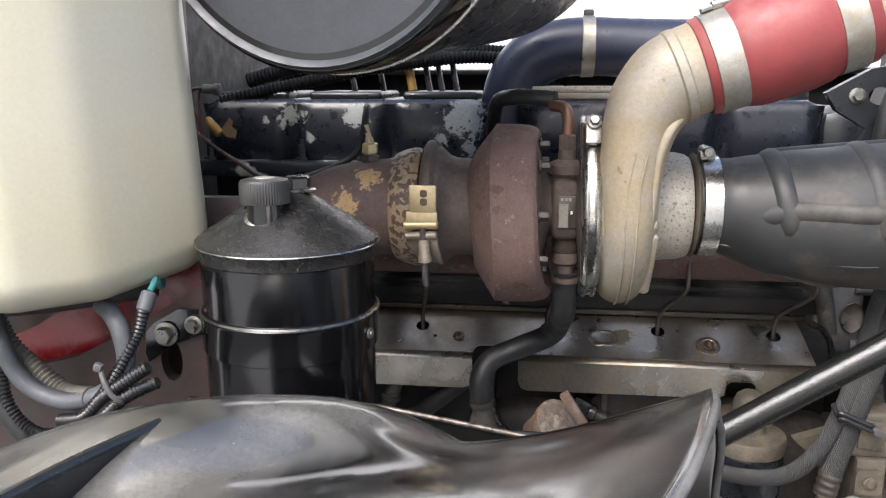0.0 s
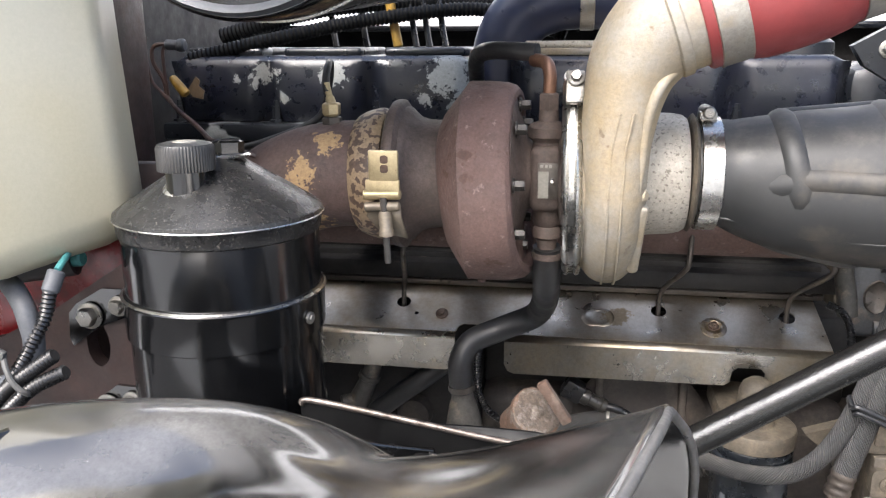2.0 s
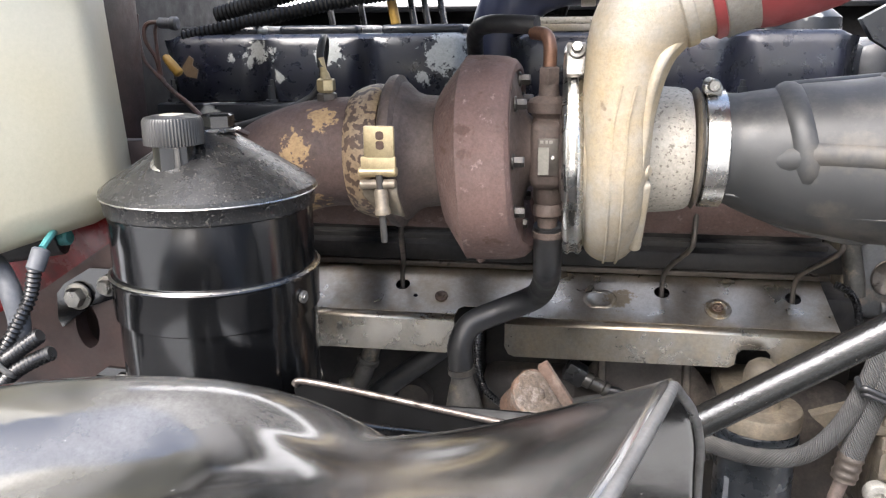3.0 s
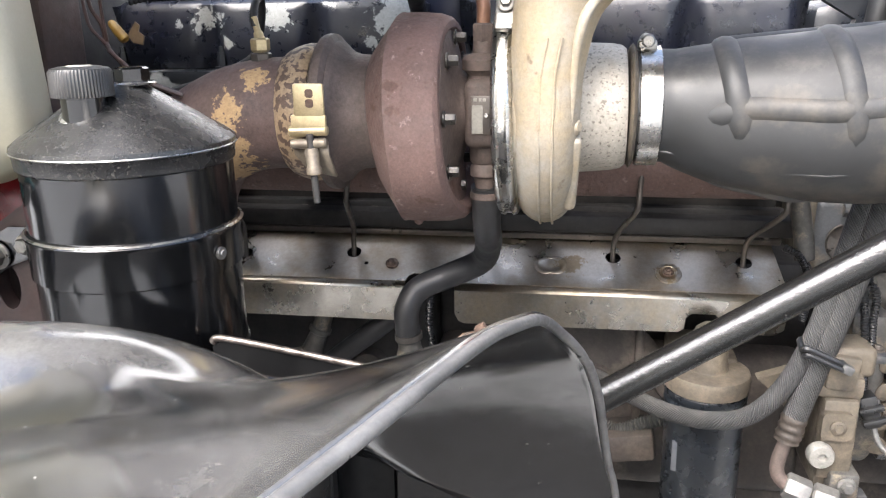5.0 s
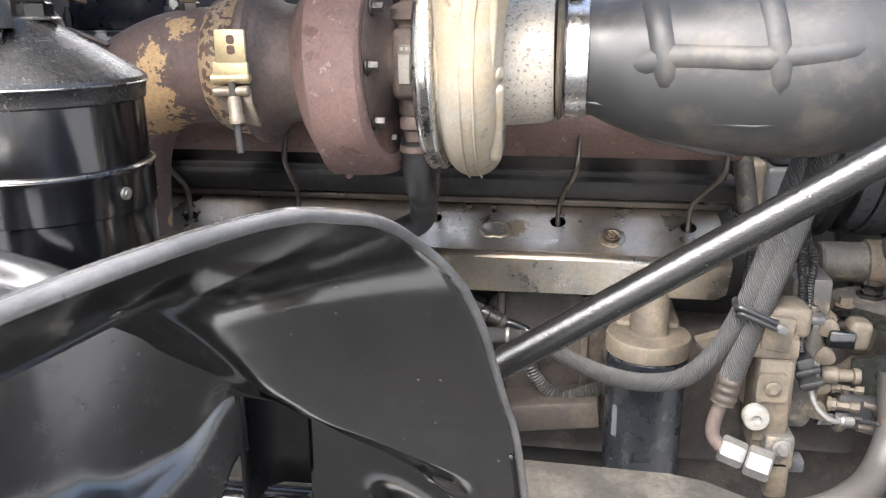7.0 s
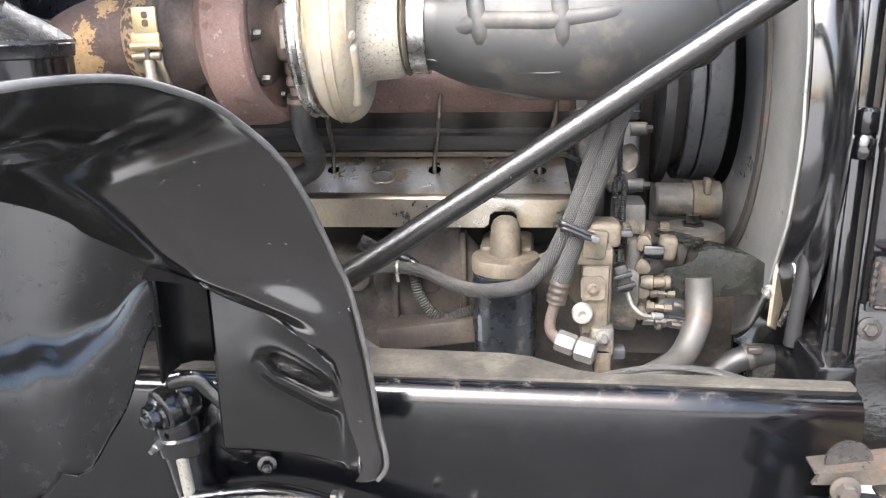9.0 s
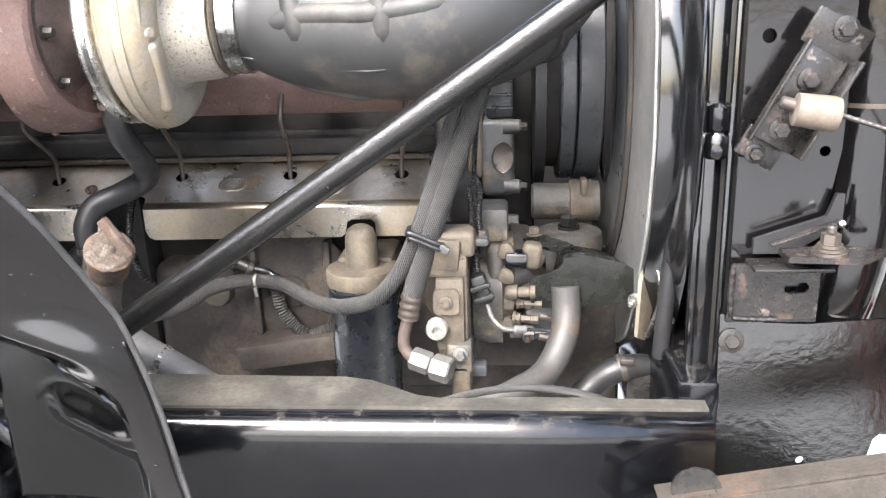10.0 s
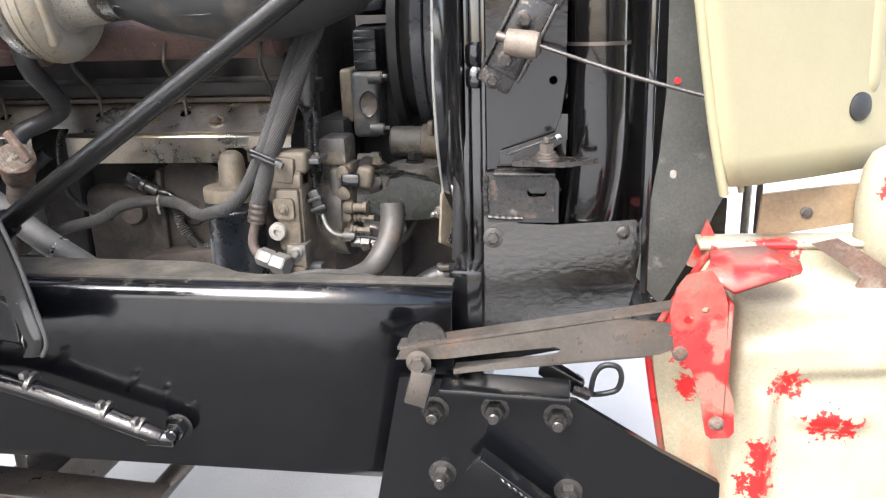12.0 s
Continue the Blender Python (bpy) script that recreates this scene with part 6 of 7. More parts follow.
t = thing("cable_bracket", (0.96, 1.05, 1.3), "angled black steel bracket holding the hood cable stop", "bracket")
part("base_plate", box((0.962, 1.058, 1.31), (0.058, 0.008, 0.125), (0, 28, 0), 0.002), scratched_black, t)
part("edge_rail", box((0.937, 1.052, 1.322), (0.005, 0.014, 0.135), (0, 28, 0), 0.0015), scratched_black, t)
part("flange", box((0.992, 1.042, 1.297), (0.005, 0.036, 0.13), (0, 28, 0), 0.0015), scratched_black, t)
part("foot", box((0.928, 1.076, 1.248), (0.055, 0.007, 0.04), (0, 30, 0), 0.002), scratched_black, t)
part("upper_foot", box((1.002, 1.06, 1.383), (0.075, 0.007, 0.045), (0, 28, 0), 0.002), scratched_black, t)
for p, r in (((0.944, 1.053, 1.273), 0.0105), ((0.973, 1.053, 1.333), 0.0105), ((0.92, 1.072, 1.241), 0.009), ((1.01, 1.056, 1.392), 0.0105)):
    part("bracket_bolt", bolt(p, (0, -1, 0), r, 0.007, 1.45), scratched_black, t)
part("bushing", lathe([(0, 0.015), (0.002, 0.0195), (0.042, 0.0215), (0.05, 0.02), (0.052, 0.015)], (0.945, 1.02, 1.303), (1, -0.1, -0.16), 32), white_rubber, t, "aged ivory rubber bushing")
part("eye_end", rod((0.93, 1.022, 1.312), (0.95, 1.02, 1.306), 0.0075), dark_steel, t)
t = thing("hood_cable", (1.1, 0.95, 1.28), "twisted steel hood restraint cable", "cable")
part("cable", tube([(0.978, 1.017, 1.302), (0.99, 1.012, 1.298), (1.124, 0.97, 1.254), (1.235, 0.915, 1.225), (1.262, 0.96, 1.215)], 0.0036, 10, 8, 0.008, 0.0009), cable_steel, t)
part("ferrule", lathe([(0, 0.007), (0.012, 0.007)], (0.985, 1.013, 1.3), (0.9, -0.3, -0.2), 12), steel, t)
t = thing("mount_clip", (1.0, 1.06, 1.12), "black stepped mounting bracket with stacked washers", "bracket")
part("shelf", plate([(-0.045, -0.02), (0.03, -0.03), (0.045, -0.028), (0.09, 0.008), (0.03, 0.03), (-0.045, 0.02)], 0.008, pose(1.0, 1.035, 1.112)), scratched_black, t)
part("lever", box((0.985, 1.052, 1.14), (0.09, 0.014, 0.004), (0, -20, 0), 0.0015), scratched_black, t)
part("lever_end", rod((1.022, 1.045, 1.152), (1.03, 1.045, 1.156), 0.005), chrome, t)
part("rear_arm", plate([(-0.05, 0.0), (0.04, 0.03), (0.05, 0.06), (0.06, 0.06), (0.06, 0.02), (0.0, -0.02), (-0.05, -0.02)], 0.008, upright(0.98, 1.085, 1.125)), rubber, t)
part("ledge", box((0.972, 1.06, 1.094), (0.1, 0.05, 0.006), bevel=0.002), scratched_black, t)
part("slot_plate", plate(rounded(-0.06, -0.04, 0.055, 0.038, 0.003), 0.006, upright(0.965, 1.083, 1.052), [rounded(0.01, -0.004, 0.042, 0.012, 0.007)]), scratched_black, t, "worn slotted plate with weld beads")
part("weld_bead", tube([(0.906, 1.076, 1.085), (0.905, 1.076, 1.05), (0.907, 1.076, 1.02)], 0.0055, 8, 8, 0.013, 0.0012), scratched_black, t)
part("weld_bead", tube([(0.91, 1.076, 1.014), (0.94, 1.076, 1.012), (0.97, 1.076, 1.012)], 0.0045, 8, 8, 0.011, 0.0012), scratched_black, t)
WX, WY = 1.008, 1.028
part("washer", lathe([(1.12, 0.021), (1.124, 0.021)], (WX, WY, 0), (0, 0, 1), 28), dark_steel, t)
part("washer", lathe([(1.1245, 0.018), (1.1285, 0.018)], (WX, WY, 0), (0, 0, 1), 28), dark_steel, t)
part("washer", lathe([(1.129, 0.015), (1.133, 0.015)], (WX, WY, 0), (0, 0, 1), 28), dark_steel, t)
part("nut", lathe([(1.133, 0.012), (1.146, 0.012)], (WX, WY, 0), (0, 0, 1), 6), dark_steel, t)
part("stud", rod((WX, WY, 1.146), (WX, WY, 1.156), 0.006, n=12), dark_steel, t)
t = thing("duct_pipe", (1.09, 1.12, 1.2), "glossy black curved duct beside the radiator", "duct")
part("duct", tube([(1.087, 1.16, 1.62), (1.088, 1.155, 1.4), (1.09, 1.15, 1.2), (1.088, 1.15, 1.1), (1.08, 1.155, 1.03), (1.07, 1.165, 0.96)], 0.051, 32, 8), mirror_black, t)
part("clip", lathe([(0, 0.052), (0.006, 0.052)], (1.089, 1.152, 1.29), (0, 0, 1), 28), dark_steel, t)
t = thing("grille_side", (1.2, 1.02, 1.2), "grey-black rough side panel behind the grille", "panel")
part("panel", plate([(1.154, 0.927), (1.193, 0.88), (1.205, 0.9), (1.252, 0.993), (1.301, 1.113), (1.31, 1.19), (1.31, 1.6), (1.19, 1.6), (1.185, 1.367), (1.187, 1.221), (1.181, 1.126), (1.166, 1.019)], 0.006, upright(0, 1.035, 0)), grey_panel, t)
part("edge_strip", box((1.165, 1.05, 1.25), (0.012, 0.05, 0.7), bevel=0.003), black_paint, t)
part("red_lens", lathe([(0, 0.006), (0.004, 0.005)], (1.202, 1.03, 1.239), (0, -1, 0), 12), red_paint, t, "small red reflector dot")
part("reflector", lathe([(0, 0.005), (0.003, 0.004)], (1.203, 1.03, 1.097), (0, -1, 0), 16, wob=lambda th, s: 1 + 0.5 * abs(math.sin(th))), white_paint, t, "small white oval")

# ---- front bracket, link and tow plate ----
t = thing("front_bracket", (0.95, 0.92, 0.68), "black steel front frame bracket with large bolts", "bracket")
part("plate", plate([(0.72, 0.5), (0.8, 0.45), (1.3, 0.35), (1.3, 0.62), (1.19, 0.68), (1.06, 0.76), (0.86, 0.79), (0.78, 0.79)], 0.014, upright(0, 0.925, 0)), rail_paint, t)
part("top_flange", box((0.95, 0.9, 0.785), (0.2, 0.07, 0.012), (0, 2, 0), 0.003), rail_paint, t)
for p in ((0.836, 0.912, 0.736), (0.933, 0.912, 0.741), (1.032, 0.912, 0.733), (0.845, 0.912, 0.62), (1.05, 0.912, 0.6)):
    part("frame_bolt", bolt(p, (0, -1, 0), 0.017, 0.018, 1.35, 0.02), frame_bolt, t)
part("lower_arm", box((0.97, 0.88, 0.615), (0.17, 0.012, 0.05), (0, 38, 0), 0.003), rail_paint, t)
part("arm_flange", box((0.982, 0.862, 0.636), (0.17, 0.04, 0.006), (0, 38, 0), 0.002), rail_paint, t)
part("arm_grease", tube([(0.945, 0.868, 0.645), (0.965, 0.866, 0.63), (0.985, 0.868, 0.612), (1.0, 0.868, 0.598)], 0.006, 8, 6, 0.012, 0.003), strut_gloss, t)
t = thing("hood_hinge_link", (0.95, 0.88, 0.87), "worn grey-brown steel hood hinge link with a slot", "hinge link")
part("bar", plate([(0.782, 0.834), (0.79, 0.85), (0.857, 0.861), (1.0, 0.887), (1.121, 0.911), (1.16, 0.909), (1.212, 0.902), (1.22, 0.876), (1.177, 0.857), (1.076, 0.845), (0.97, 0.828), (0.872, 0.813), (0.872, 0.82), (0.95, 0.835), (1.03, 0.852), (1.036, 0.859), (1.028, 0.864), (0.95, 0.853), (0.86, 0.838)], 0.007, upright(0, 0.889, 0), [circle2(1.196, 0.89, 0.006)]), worn_steel, t)
part("upper_flange", plate([(0, 0), (0.44, 0), (0.44, 0.03), (0.0, 0.035)], 0.005, pose(0.785, 0.886, 0.848, 0, -10.7, 0)), worn_steel, t)
part("lower_flange", plate([(0, 0), (0.3, 0), (0.3, 0.03), (0.0, 0.03)], 0.005, pose(0.872, 0.886, 0.812, 0, -7.6, 0)), worn_steel, t)
part("pivot_bolt", bolt((0.82, 0.873, 0.835), (0, -1, 0), 0.013, 0.012, 1.5), dark_steel, t)
part("pivot_washer", lathe([(0, 0.03), (0.006, 0.03)], (0.83, 0.9, 0.862), (0, -1, 0), 28), frame_bolt, t)
part("clevis", box((0.82, 0.875, 0.795), (0.035, 0.03, 0.06), (0, 15, 0), 0.004), worn_steel, t)

# ---- tilted hood ----
def ease(v):
    v = max(0.0, min(1.0, v))
    return v * v * (3 - 2 * v)


t = thing("tilted_hood", (1.4, 0.95, 0.9), "tilted-open hood, cream fibreglass inside with chipped red edges", "hood")
EDGE = [(1.78, 1.168), (1.45, 1.187), (1.342, 1.203), (1.221, 1.225), (1.147, 1.241), (1.096, 1.254)]


def on_panel(x, z, out=0.0):
    return (x, 0.856 + 0.66 * max(0.0, x - 1.2) - out, z)


ip = part("inner_panel", loft([[on_panel(x0 + (2.0 - x0) * (k / 12) ** 1.4, z + (0.012 - 0.025 * k / 12 + 0.05 * (k / 12) ** 2 if n == 5 else 0)) for k in range(13)] for n, (z, x0) in enumerate(EDGE)]), cream_gel, t, sharp=60)
shell(ip, 0.012)
part("panel_edge", tube([on_panel(x, z, 0.003) for z, x in EDGE], 0.007, 10), cream_gel, ip)
part("panel_step", tube([on_panel(x + 0.026, z, 0.001) for z, x in EDGE], 0.0045, 10), cream_gel, ip)
part("panel_rib", tube([on_panel(1.44, 1.78), on_panel(1.458, 1.5), on_panel(1.468, 1.3), on_panel(1.471, 1.23), on_panel(1.472, 1.2, -0.015)], [0.018, 0.018, 0.018, 0.016, 0.006], 16), cream_gel, ip)
part("rubber_stop", lathe([(0, 0.017), (0.004, 0.0215), (0.012, 0.0205), (0.016, 0.014)], (1.452, 1.018, 1.2), (0.5, -0.86, 0), 28), rubber, t, "round black rubber stop")
br = part("brace_panel", plate([(1.336, 1.068), (1.331, 1.0), (1.5, 1.03), (2.0, 1.085), (2.0, 1.15), (1.5, 1.09)], 0.01, upright(0, 1.026, 0)), tan_brown, t, "tan brace strip with shade in its colour")
part("brace_bolt", bolt((1.4, 1.015, 1.041), (0, -1, 0), 0.006, 0.004), dark_steel, br)
part("moulded_boss", lathe([(-0.09, 0.03), (-0.06, 0.042), (0.0, 0.046), (0.05, 0.043), (0.075, 0.034), (0.088, 0.018), (0.092, 0.002)], (1.505, 0.985, 1.06), (0, -0.1, 1), 28), worn_red, t, "rounded cream boss with rubbed red paint")
rows = []
for k in range(73):
    z = 1.0 - 0.72 * k / 72
    row = []
    for j in range(81):
        u = j / 80
        x = 1.176 + (0.085 * max(0, 0.8 - z) ** 1.1 * 2.4 + 0.5 * max(0, z - 0.83)) * (1 - u) + 0.8 * u ** 1.5
        y = 1.0 - 0.03 * ease((x - 1.2) / 0.06)
        # a box moulding with soft steps and a shallow pressed oval
        inside = ease((x - 1.268) / 0.024)
        y -= 0.068 * inside * ease((0.962 - z) / 0.03)
        y -= 0.016 * inside * ease((0.875 + 0.19 * (x - 1.288) - z) / 0.014)
        y += 0.014 * ease((x - 1.34) / 0.02) * ease((0.83 + 0.1 * (x - 1.34) - z) / 0.016)
        y -= 0.016 * math.exp(-((x - 1.43) / 0.05) ** 4 - ((z - 0.765) / 0.022) ** 4)
        y -= 0.012 * math.exp(-((x - 1.33) / 0.014) ** 2) * ease((0.82 - z) / 0.05)
        row.append((x, y, z))
    rows.append(row)
fs = part("fender_skin", loft(rows), worn_red, t, sharp=80)
shell(fs, 0.012, 1)
part("fender_edge", tube([rows[k][0] for k in range(0, 73, 6)], 0.006, 10, 3), red_worn, fs, "red painted fender edge")
shell(part("upper_return", loft([[(x, y + 0.002, 1.004 + 0.03 * (x - 1.28)) for y in (1.02, 0.985, 0.965)] for x in (1.24, 1.3, 1.4, 1.5, 1.7, 2.0)]), worn_red, t), 0.01)
part("red_lug", plate([(1.229, 0.955), (1.247, 1.0), (1.256, 1.03), (1.27, 1.0), (1.288, 0.98), (1.27, 0.94)], 0.01, upright(0, 1.02, 0)), red_worn, t, "bright red painted lug")
part("dark_patch", plate([(1.39, 1.012), (1.425, 1.021), (1.463, 1.0), (1.5, 0.975), (1.503, 0.907), (1.455, 0.905), (1.448, 0.93), (1.462, 0.962), (1.42, 0.992)], 0.006, upright(0, 0.945, 0)), rusty, t, "bare brown torn patch")
hb = part("hinge_bracket", plate([(1.18, 0.952), (1.188, 0.985), (1.2, 1.002), (1.231, 1.012), (1.246, 0.99), (1.254, 0.965), (1.258, 0.86), (1.271, 0.824), (1.275, 0.775), (1.268, 0.766), (1.244, 0.764), (1.237, 0.77), (1.227, 0.822), (1.213, 0.866), (1.189, 0.893)], 0.008, upright(0, 0.818, 0), [circle2(1.205, 0.94, 0.007), circle2(1.226, 0.955, 0.005)]), red_worn, t, "scuffed red and bare brown hinge bracket")
part("bracket_fold", box((1.259, 0.86, 0.87), (0.007, 0.1, 0.19), bevel=0.003), red_worn, hb)
shell(part("bracket_shelf", loft([[(1.222, 0.815, 1.008), (1.24, 0.87, 1.008), (1.245, 0.92, 1.008)], [(1.262, 0.81, 0.985), (1.28, 0.86, 1.003), (1.29, 0.92, 1.013)], [(1.3, 0.815, 0.998), (1.32, 0.86, 1.008), (1.32, 0.92, 1.015)], [(1.332, 0.835, 1.0), (1.358, 0.86, 0.999), (1.365, 0.9, 1.0)]]), red_worn, hb), 0.007)
part("bracket_bolt", bolt((1.25, 0.81, 0.789), (0, -1, 0), 0.007, 0.004), rusty, hb)
part("link_bolt", bolt((1.196, 0.81, 0.892), (0, -1, 0), 0.007, 0.005), rusty, hb)

t = thing("hood_prop", (1.375, 1.3, 0.9), "bright steel hood prop rods behind the hinge", "prop")
part("rod", rod((1.37, 1.3, 0.0), (1.376, 1.3, 1.18), 0.008), steel, t)
part("rod", rod((1.394, 1.31, 0.0), (1.4, 1.31, 1.18), 0.006), dark_steel, t)

t = thing("rubber_mount", (1.183, 1.120, 0.838), "round black rubber cab mount beside the plate", "mount")
part("cushion", lathe([(0, 0.018), (0.004, 0.03), (0.016, 0.034), (0.026, 0.03), (0.03, 0.018)], (1.183, 1.12, 0.823), (0.2, -0.3, 1), 32), rubber, t)
part("washer", lathe([(0, 0.022), (0.004, 0.022)], (1.189, 1.11, 0.854), (0.2, -0.3, 1), 24), frame_bolt, t)
part("stud", rod((1.183, 1.12, 0.808), (1.191, 1.108, 0.868), 0.008), frame_bolt, t)
t = thing("brake_hose", (1.086, 1.050, 0.702), "thin black brake hose loop on a fitting", "hose")
part("hose", tube([(1.086, 1.050, 0.702), (1.092, 1.050, 0.740), (1.107, 1.050, 0.759), (1.130, 1.050, 0.758), (1.138, 1.050, 0.739), (1.131, 1.050, 0.715), (1.107, 1.050, 0.706), (1.090, 1.062, 0.698)], 0.005, 10), rubber, t)
part("fitting", rod((1.086, 1.050, 0.702), (1.056, 1.05, 0.714), 0.011), frame_bolt, t)
part("fitting_arm", box((1.036, 1.06, 0.732), (0.08, 0.03, 0.03), (0, 30, 0), 0.005), strut_gloss, t)

# ---- left side: tank, bracket, looms, air cleaner ----
t = thing("coolant_tank", (-0.6, 0.95, 1.38), "cloudy cream plastic coolant tank", "tank")
bm = bmesh.new()
pr = [(-0.95, 0.70), (-0.52, 0.70), (-0.455, 0.76), (-0.392, 0.885), (-0.44, 1.0), (-0.95, 1.0)]
lo = [(-0.95, 0.72), (-0.535, 0.73), (-0.46, 0.785), (-0.4, 0.885), (-0.45, 1.0), (-0.95, 1.0)]
rings = [[bm.verts.new((x - d, y, z + (0.0 if i < 3 else 0.018) * (1 if k < 2 else 0))) for i, (x, y) in enumerate(p)] for k, (p, z, d) in enumerate(((lo, 1.36, 0.01), (pr, 1.385, 0.0), (pr, 1.6, 0.012), (pr, 2.0, 0.03)))]
for a, b in zip(rings, rings[1:]):
    for i in range(6):
        bm.faces.new((a[i], a[(i + 1) % 6], b[(i + 1) % 6], b[i]))
bm.faces.new(rings[0][::-1])
bm.faces.new(rings[-1])
bmesh.ops.bevel(bm, geom=bm.edges[:], offset=0.016, segments=4, affect="EDGES", profile=0.5)
part("body", bm, tank_plastic, t, sharp=60)
t = thing("cab_bracket", (-0.45, 0.87, 1.25), "brown grimy cast bracket with bolts", "bracket")
part("web", plate([(-0.696, 1.237), (-0.631, 1.245), (-0.575, 1.259), (-0.533, 1.281), (-0.496, 1.300), (-0.419, 1.349), (-0.389, 1.369), (-0.409, 1.091), (-0.727, 1.055)], 0.02, upright(0, 0.905, 0), [circle2(-0.448, 1.260, 0.014, 16, 1.9)]), bracket_brown, t)
part("bolt_pad", plate([(-0.479, 1.269), (-0.476, 1.298), (-0.466, 1.309), (-0.433, 1.328), (-0.403, 1.328), (-0.401, 1.298), (-0.440, 1.284), (-0.475, 1.259)], 0.008, upright(0, 0.888, 0)), black_paint, t)
part("bolt_pad", plate([(-0.475, 1.172), (-0.463, 1.188), (-0.428, 1.214), (-0.403, 1.213), (-0.401, 1.173), (-0.474, 1.163)], 0.008, upright(0, 0.888, 0)), black_paint, t)
for p, r in (((-0.449, 0.878, 1.297), 0.0165), ((-0.413, 0.878, 1.310), 0.0125), ((-0.440, 0.878, 1.189), 0.0155), ((-0.410, 0.878, 1.198), 0.0115)):
    part("pad_bolt", bolt(p, (0, -1, 0), r * 0.68, r * 0.65, 1.35), steel, t)
t = thing("cab_wall", (-0.7, 1.05, 1.2), "red painted cab front wall behind the bracket", "cab")
part("lower_skin", box((-0.75, 1.0, 1.2), (0.75, 0.02, 0.5), bevel=0.004), bracket_brown, t)
part("red_strip", plate([(-0.748, 1.244), (-0.652, 1.285), (-0.540, 1.354), (-0.479, 1.369), (-0.425, 1.395), (-0.422, 1.337), (-0.511, 1.282), (-0.603, 1.238), (-0.661, 1.221), (-0.754, 1.211)], 0.012, upright(0, 0.94, 0)), cab_red, t, "red painted strip with shade in its colour")
part("pillar", box((-0.614, 1.25, 1.55), (0.06, 0.1, 0.6), bevel=0.01), bracket_brown, t, "dark brown upright pillar")
t = thing("firewall", (-0.8, 1.6, 1.5), "dark cab firewall behind the engine", "cab")
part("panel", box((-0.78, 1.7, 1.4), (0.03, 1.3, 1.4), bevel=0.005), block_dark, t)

# looms beside the tank
t = thing("wiring_harness", (-0.5, 0.8, 1.22), "bundle of black convoluted looms with a cable tie", "cable")
part("tube_loop", tube([(-0.64, 0.83, 1.35), (-0.604, 0.79, 1.313), (-0.588, 0.79, 1.273), (-0.563, 0.79, 1.251), (-0.526, 0.79, 1.242), (-0.48, 0.79, 1.257), (-0.455, 0.79, 1.29), (-0.457, 0.79, 1.326), (-0.472, 0.8, 1.344), (-0.495, 0.82, 1.348)], 0.0105, 14), grey_cap, t, "grey smooth hose loop")
part("loom", tube([(-0.428, 0.79, 1.356), (-0.437, 0.79, 1.327), (-0.447, 0.785, 1.307), (-0.463, 0.78, 1.279), (-0.495, 0.78, 1.24), (-0.54, 0.78, 1.207), (-0.575, 0.785, 1.207), (-0.603, 0.79, 1.235), (-0.615, 0.8, 1.275)], 0.0072, 12, 10, 0.005, 0.002), loom, t)
part("loom", tube([(-0.419, 0.772, 1.295), (-0.456, 0.772, 1.27), (-0.481, 0.775, 1.252), (-0.504, 0.775, 1.23), (-0.539, 0.785, 1.22)], 0.0078, 12, 10, 0.005, 0.002), loom, t)
part("loom", tube([(-0.409, 0.772, 1.278), (-0.451, 0.772, 1.256), (-0.495, 0.772, 1.215), (-0.52, 0.775, 1.185)], 0.0078, 12, 10, 0.005, 0.002), loom, t)
part("loom", tube([(-0.65, 0.83, 1.36), (-0.612, 0.81, 1.306), (-0.581, 0.81, 1.273), (-0.541, 0.805, 1.246), (-0.5, 0.79, 1.248)], 0.0125, 12, 10, 0.006, 0.0025), tan_loom, t, "dusty grey loom")
part("tie", tube([(-0.472, 0.768, 1.292), (-0.466, 0.762, 1.28), (-0.458, 0.76, 1.266), (-0.45, 0.764, 1.256), (-0.452, 0.775, 1.25)], 0.003, 8), dusty_hose, t, "grey cable tie")
part("tie_lock", box((-0.473, 0.766, 1.294), (0.01, 0.007, 0.01), (0, 20, 0), 0.002), dusty_hose, t)
part("plug", rod((-0.429, 0.79, 1.352), (-0.425, 0.8, 1.372), 0.0085), grey_cap, t)
part("plug_wire", tube([(-0.425, 0.8, 1.372), (-0.428, 0.82, 1.38), (-0.45, 0.86, 1.375)], 0.0035, 8), teal, t)
t = thing("lower_hose", (-0.58, 0.82, 1.18), "black rubber hose beside the wheel arch", "hose")
part("hose", tube([(-0.66, 0.8, 1.28), (-0.6, 0.8, 1.2), (-0.55, 0.81, 1.12)], 0.012, 12), rubber, t)
t = thing("bundle_hose", (-0.7, 0.85, 1.37), "thick black hose under the tank", "hose")
part("hose", tube([(-0.75, 0.86, 1.33), (-0.6, 0.86, 1.345), (-0.5, 0.87, 1.36), (-0.46, 0.88, 1.365)], 0.022, 14), rubber, t)
part("teal_cap", rod((-0.465, 0.872, 1.362), (-0.445, 0.872, 1.364), 0.0085), teal, t, "small teal connector cap")

